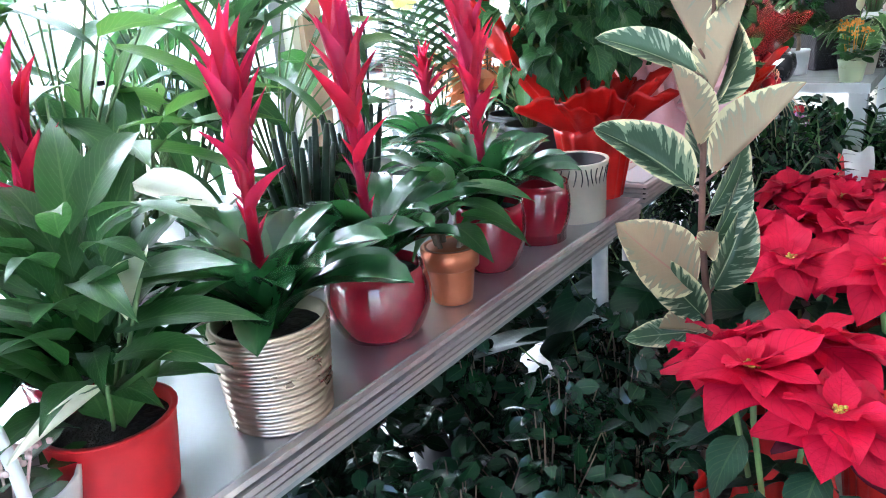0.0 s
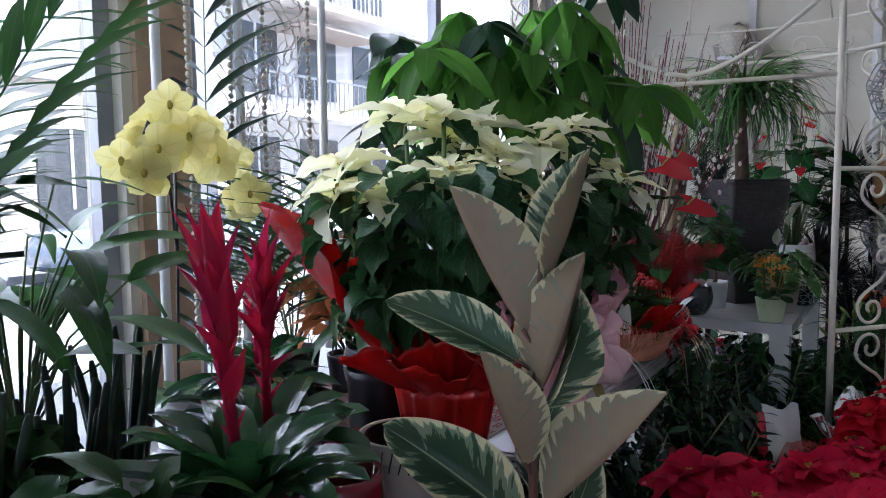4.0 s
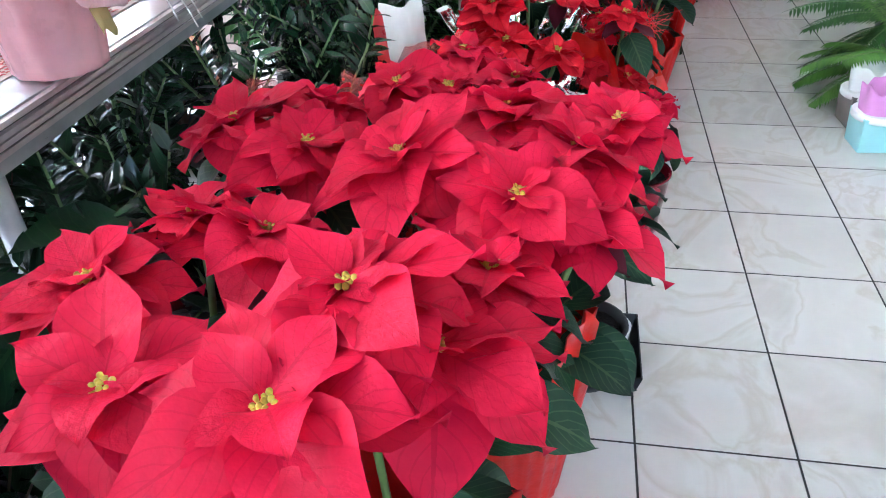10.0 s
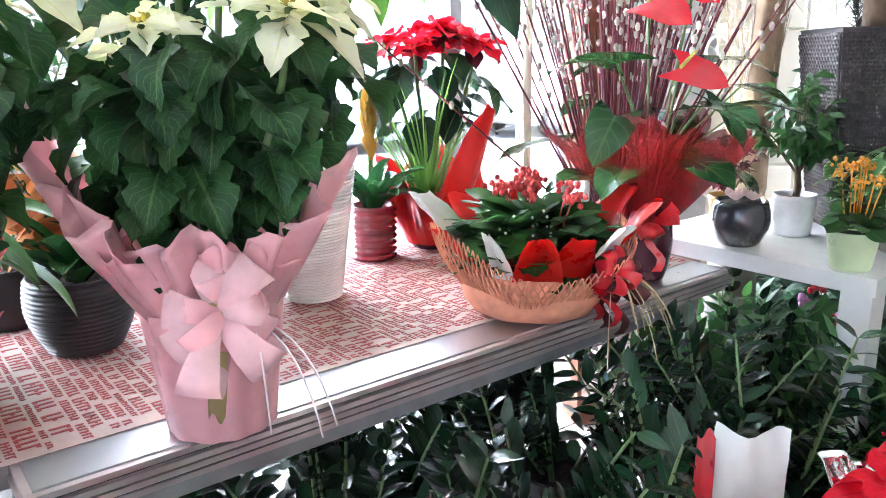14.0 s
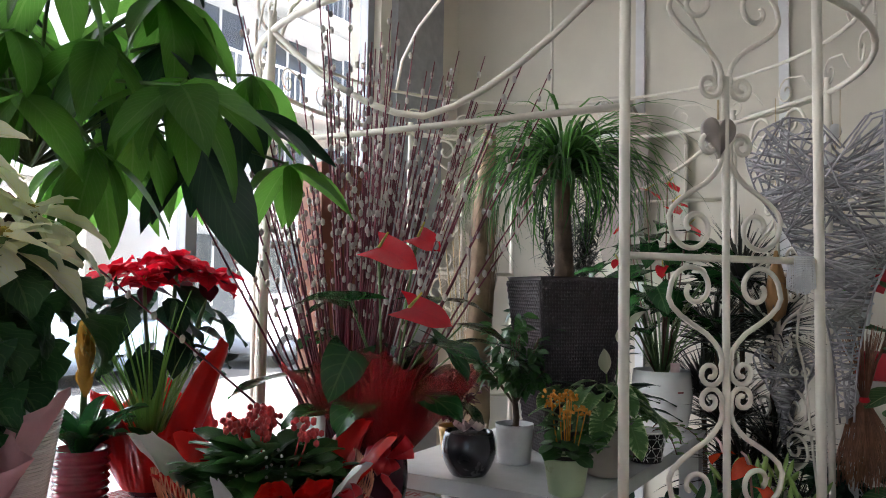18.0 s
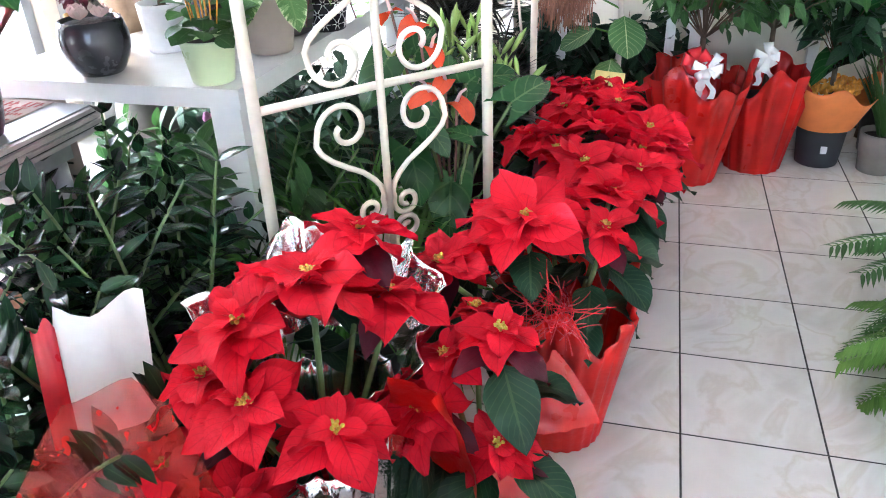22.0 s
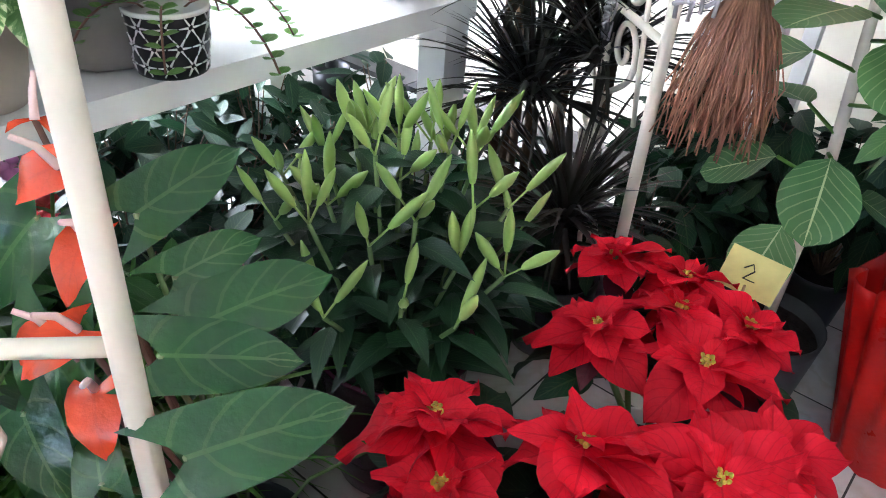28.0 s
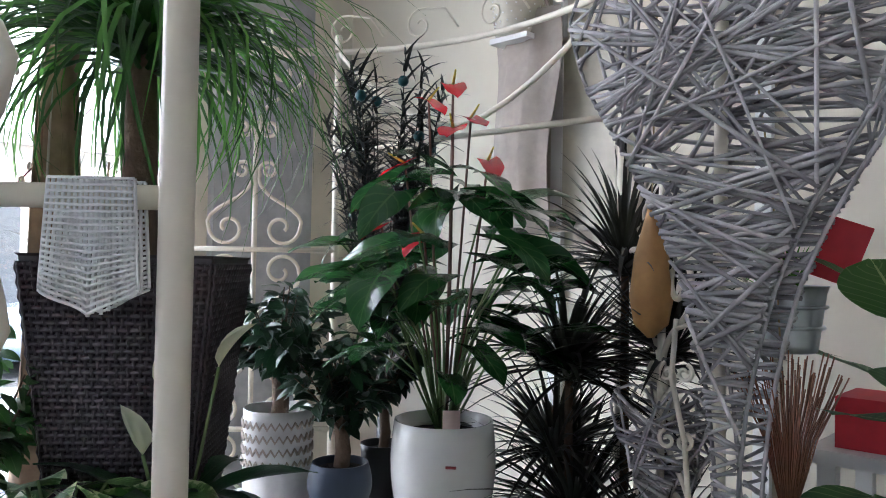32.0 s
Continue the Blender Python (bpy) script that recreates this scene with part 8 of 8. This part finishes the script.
for x, y, z, a in ((0.02, 4.105, 0.91, -2.0), (0.055, 4.10, 0.85, -0.9), (0.10, 4.055, 0.785, -1.6), (0.06, 4.05, 0.755, -2.2), (0.13, 4.045, 0.735, -0.6), (-0.05, 4.12, 0.93, 2.5)):
    p = Vector((x, y, z)) - AT
    part("flower_stem", Geo().tube([(0, 0, 0.24), (p.x * 0.6, p.y * 0.6, z * 0.7), p], 0.0038, 6), M_BROWNSTEM, t)
    leaf_part("spathe", "spathe_orange", t, span(p, p + around(a, -0.1) * 0.075, (0.4, -0.4, 0.8)))
    d = around(a, 0.7)
    part("spadix", Geo().tube([p, p + d * 0.02 + Vector((0, 0, 0.012)), p + d * 0.045 + Vector((0, 0, 0.008))], 0.005, 7, 0.003), M_ROSE, t)
for x, y in ((-0.62, 3.92), (-0.78, 4.08), (-0.42, 4.08), (-0.95, 4.0), (-0.7, 3.85)):
    zz_plant(x, y, 0.60, 9, 0.7, "leafy green plant below the white table", mat=M_GREEN, size=0.085)
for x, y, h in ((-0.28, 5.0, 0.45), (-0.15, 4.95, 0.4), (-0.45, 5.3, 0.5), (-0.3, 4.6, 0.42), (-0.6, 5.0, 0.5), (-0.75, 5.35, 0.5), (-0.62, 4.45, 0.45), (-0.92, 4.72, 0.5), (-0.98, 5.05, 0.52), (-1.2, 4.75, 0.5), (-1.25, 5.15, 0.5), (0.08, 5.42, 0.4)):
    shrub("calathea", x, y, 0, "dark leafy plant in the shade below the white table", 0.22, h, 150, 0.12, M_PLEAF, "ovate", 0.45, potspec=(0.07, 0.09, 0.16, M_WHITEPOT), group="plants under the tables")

# ---- on the white table ----
TW = 0.801
t = thing("vase", (-0.78, 3.94, TW), "round gunmetal vase with blush paper roses", "vase")
pot(t, 0.055, 0.075, 0.135, M_METALVASE, belly=0.02, soil=0.92)
for i in range(4):
    c = Vector((0.035 * math.cos(i * 1.57), 0.035 * math.sin(i * 1.57), 0.14))
    rose = part("rose", Geo().ball(c + Vector((0, 0, 0.008)), 0.01, 8, 5), M_ROSE, t)
    for k in range(9):
        part("petal", Geo().leaf(aim(c + around(k * 2.4, 0) * 0.006, around(k * 2.4, 0.5 + 0.08 * k), 0, 0.032), "oval", 1.0, -0.9, 0.1, 0, 2, 4), M_ROSE, rose)
t = thing("kalanchoe", (-0.44, 3.91, TW), "orange kalanchoe in a pale green pot", "potted plant")
pot(t, 0.05, 0.066, 0.105, M_GREENPOT, lip=0.002)
kalanchoe(t, 0.09, 0.10, 0.16, 9, M_KALO)
shrub("small_tree", -0.74, 4.18, TW, "small bushy tree in a white marble pot", 0.15, 0.42, 420, 0.05, M_GREEN, potspec=(0.055, 0.065, 0.13, M_STONE), trunk=0.08, group="small trees")
t = shrub("heather", -0.93, 4.12, TW, "dark plum heather plant", 0.10, 0.30, 300, 0.03, M_DARKBRACT, potspec=(0.05, 0.065, 0.11, M_MUSTARD))
heart_plant("pothos", -0.43, 4.20, TW, "marbled pothos in a taupe pot", 26, 0.12, 0.17, 0.17, key="pothos_leaf", potspec=(0.058, 0.08, 0.15, M_TAUPE))
t = thing("peace_lily", (-0.49, 4.42, TW), "peace lily in a faceted grey stone pot", "potted plant")
pot(t, 0.075, 0.075, 0.15, M_GREYPOT, belly=0.03, seg=8)
for i in range(30):
    a = i * 2.4
    leaf_part("leaf", "peace_deep", t, aim((0.03 * math.cos(a), 0.03 * math.sin(a), 0.13 + 0.003 * i), around(a, U(0.1, 1.1)), U(-0.3, 0.3), U(0.14, 0.24)))
for a, h in ((0.6, 0.44), (-0.7, 0.40), (2.2, 0.38), (-1.4, 0.3)):
    end = (0.07 * math.cos(a), 0.07 * math.sin(a), h)
    part("flower_stem", Geo().tube([(0, 0, 0.12), (end[0] * 0.5, end[1] * 0.5, h * 0.6), end], 0.003, 5), M_STEM, t)
    leaf_part("spathe", "peace_spathe", t, aim(end, around(a, 1.1), 0.4, 0.10))
t = thing("patterned_pot", (-0.38, 4.47, TW), "small pot with a black and white star lattice and trailing plant", "potted plant")
pot(t, 0.056, 0.066, 0.105, M_BLACK)
g = Geo()
for i in range(10):
    for j in range(3):
        a0 = i * 0.6283 + (0.314 if j % 2 else 0)
        z0 = 0.022 + j * 0.031
        for k in range(6):
            w = k * math.pi / 3
            pts = []
            for s in (0.004, 0.0175):
                zz = z0 + math.sin(w) * s
                rr = 0.0572 + 0.01 * zz / 0.105
                aa = a0 + math.cos(w) * s / 0.06
                pts.append((rr * math.cos(aa), rr * math.sin(aa), zz))
            g.tube(pts, 0.0022, 4, 0.001)
part("star_lattice", g, M_WHITEPOT, t, "white star lattice in relief")
part("pot_rim", Geo().lathe([(0.064, 0.1), (0.068, 0.1), (0.068, 0.107), (0.064, 0.107)], 28), M_WHITEPOT, t)
for i in range(7):
    a = i * 0.9 - 0.6
    pts = arc((0.03 * math.cos(a), 0.03 * math.sin(a), 0.10), around(a, 0.9), U(0.16, 0.26), 2.6, 9)
    st = part("stem", Geo().tube(pts, 0.002, 4), M_BROWNSTEM, t)
    g = Geo()
    for k in range(2, 10):
        for sg in (0.0, 3.14):
            g.leaf(aim(pts[k], around(a + 1.57 + sg, 0.3), 0, U(0.018, 0.03)), "oval", 0.9, 0.2, 0.1, 0, 2, 4)
    part("frond", g, M_LIGHT, st)
t = shrub("small_tree", -0.95, 4.94, TW, "small glossy tree in a zigzag patterned pot", 0.17, 0.36, 420, 0.055, M_DEEP, trunk=0.10, potspec=(0.088, 0.09, 0.24, M_STONE), group="small trees", r_trunk=0.025)
g = Geo()
for j in range(4):
    pts = []
    for i in range(57):
        a = i * 2 * math.pi / 56
        pts.append((0.0905 * math.cos(a), 0.0905 * math.sin(a), 0.105 + j * 0.033 + (0.008 if i % 2 else -0.008)))
    g.tube(pts, 0.0045, 4)
part("zigzag_band", g, M_TAUPE, t, "taupe zigzag bands")
shrub("small_tree", -0.75, 4.99, TW, "small glossy tree in a slate blue bowl", 0.15, 0.32, 380, 0.05, M_DEEP, trunk=0.09, potspec=(0.055, 0.07, 0.125, M_BLUEPOT, dict(belly=0.018)), group="small trees", r_trunk=0.022)
shrub("small_tree", -0.78, 5.16, TW, "small glossy tree in a black pot", 0.12, 0.32, 260, 0.05, M_DEEP, trunk=0.10, potspec=(0.05, 0.06, 0.14, M_BLACK), group="small trees", r_trunk=0.016)
t = heart_plant("anthurium", -0.50, 5.10, TW, "tall red anthurium in a large white glazed pot", 40, 0.17, 0.62, 0.27, 0, "spathe", 0.10, key="anth_big", potspec=(0.10, 0.118, 0.255, M_WHITEPOT, dict(belly=0.016)), stemm=M_STEM, tilt=(-0.5, 0.45))
foliage(t, "anth_leaf", [(0, 0, 0.66, 0.27, 0.12), (0.03, 0, 0.52, 0.24, 0.12), (0, 0, 0.80, 0.17, 0.06)], 44, 0.15, lo=-0.5, hi=0.5)
for dx, z, dy, a in ((-0.07, 1.03, 0.0, -0.2), (0.03, 1.05, -0.02, -0.7), (0.035, 0.98, 0.04, -0.4), (0.06, 0.94, -0.05, -1.0), (-0.15, 0.88, 0.0, -2.2), (-0.17, 0.72, -0.06, -1.6), (0.10, 0.87, 0.03, -0.6), (0.04, 0.69, -0.12, -1.4)):
    p = Vector((dx, dy, z))
    part("flower_stem", Geo().tube([(dx * 0.1, 0, 0.22), (dx * 0.6, dy * 0.5, z * 0.6), p], 0.0032, 5), M_BROWNSTEM, t)
    leaf_part("spathe", "spathe", t, span(p, p + around(a, -0.35) * U(0.075, 0.095), around(a, 1.0)))
    part("spadix", Geo().tube([p, p + around(a, 0.5) * 0.05], 0.0042, 6, 0.002), M_CENTRE, t)
part("plant_label", Geo().box(-0.02, -0.002, 0.22, 0.02, 0.002, 0.29, pose(0.07, -0.05, 0, 0, 0, 45)), M_ROSE, t, "small printed plant label")
part("maker_mark", Geo().box(-0.012, -0.001, 0.17, 0.012, 0.001, 0.176, pose(0.102, -0.084, 0, 0, 0, 40)), M_INK, t)
# rattan planter with a ponytail palm
t = thing("ponytail_palm", (-0.67, 4.44, TW), "ponytail palm in a tall dark rattan planter", "potted plant")
tw = pose(0, 0, 0, 0, 0, 47)
part("planter", Geo().lathe([(0.12, 0), (0.14, 0.01), (0.228, 0.625), (0.235, 0.63), (0.222, 0.63), (0.21, 0.56)], 4, tw @ pose(0, 0, 0, 0, 0, 45)), M_RATTAN, t, "woven dark brown rattan planter", smooth=False)
g = Geo()
for side in range(4):
    m = tw @ pose(0, 0, 0, 0, 0, side * 90)
    for r in range(50):
        z = 0.012 + r * 0.0122
        w = (0.14 + (0.228 - 0.14) * z / 0.625) * 0.7071
        n = 28
        pts = [(-w + 2 * w * i / n, -w - 0.002 - (0.003 if (i + r) % 2 else 0.0), z) for i in range(n + 1)]
        g.tube(pts, 0.0054, 4, m=m)
    for c in range(29):
        k = -1 + 2 * c / 28
        pts = []
        for r in range(51):
            z = 0.006 + r * 0.0122
            w = (0.14 + (0.228 - 0.14) * z / 0.625) * 0.7071
            pts.append((k * w, -w - 0.004 - (0.0035 if (c + r) % 2 else 0.0), z))
        g.tube(pts, 0.0034, 4, m=m)
ob = part("woven_strand", g, M_RATTAN, t)
ob["kind"] = "stuff"
part("soil", Geo().lathe([(0.1, 0.54), (0.205, 0.56), (0.05, 0.575)], 4, tw @ pose(0, 0, 0, 0, 0, 45)), M_SOIL, t)
part("trunk", Geo().tube([(0.0, -0.02, 0.54), (0.006, -0.02, 0.65), (-0.008, -0.015, 0.90), (0.0, -0.02, 1.04)], 0.04, 12, 0.025), M_WOOD, t)
for dx, dz, mt in ((0.0, 1.04, M_GRASS), (0.0, 1.0, M_GREEN)):
    grass("ponytail", 0, 0, 0, "", 170, 0.60, 0.013, mt, 1.2, 2.6, parent=t, at=(dx, -0.02, dz), up=0.2)

# ---- floor tiles, last ----
floor = structure("floor", Geo().box(X0 - 0.22, Y0 - 0.2, -0.16, X1 + 0.2, Y1 + 0.2, -0.0012), M_GROUT, "floor of marbled beige tiles with dark joints", "floor")
TP = 0.333
tile_mesh = None
tx, ty = [i for i in range(-7, 10)], [j for j in range(-9, 19)]
g = Geo()
e = TP / 2 - 0.0025
n0 = len(g.v)
for zz, k in ((-0.0034, e), (-0.001, e), (0.0, e - 0.0015)):
    for x, y in ((-k, -k), (k, -k), (k, k), (-k, k)):
        g.v.append(Vector((x, y, zz)))
for j in (0, 4):
    for i in range(4):
        g.f.append((j + i, j + (i + 1) % 4, j + 4 + (i + 1) % 4, j + 4 + i))
g.f.append((8, 9, 10, 11))
tile_mesh = g.mesh("tile", M_TILE, False)
near, rest = [], []
for i in tx:
    for j in ty:
        c = (0.0666 + (i + 0.5) * TP, 0.14985 + (j + 0.5) * TP)
        if c[0] + TP / 2 > X1 or c[1] + TP / 2 > Y1 or c[0] - TP / 2 < X0 - 0.1:
            continue
        (near if c[0] > -0.2 and c[0] < 2.4 and c[1] > 0.0 else rest).append(c)
for c in near:
    part("tile", tile_mesh, None, floor, at=pose(c[0], c[1], 0))
g2 = Geo()
for c in rest:
    n = len(g2.v)
    g2.v += [p + Vector((c[0], c[1], 0)) for p in g.v]
    g2.f += [tuple(n + q for q in f) for f in g.f]
ob = part("tile_field", g2, M_TILE, floor, smooth=False)
ob["kind"] = "stuff"
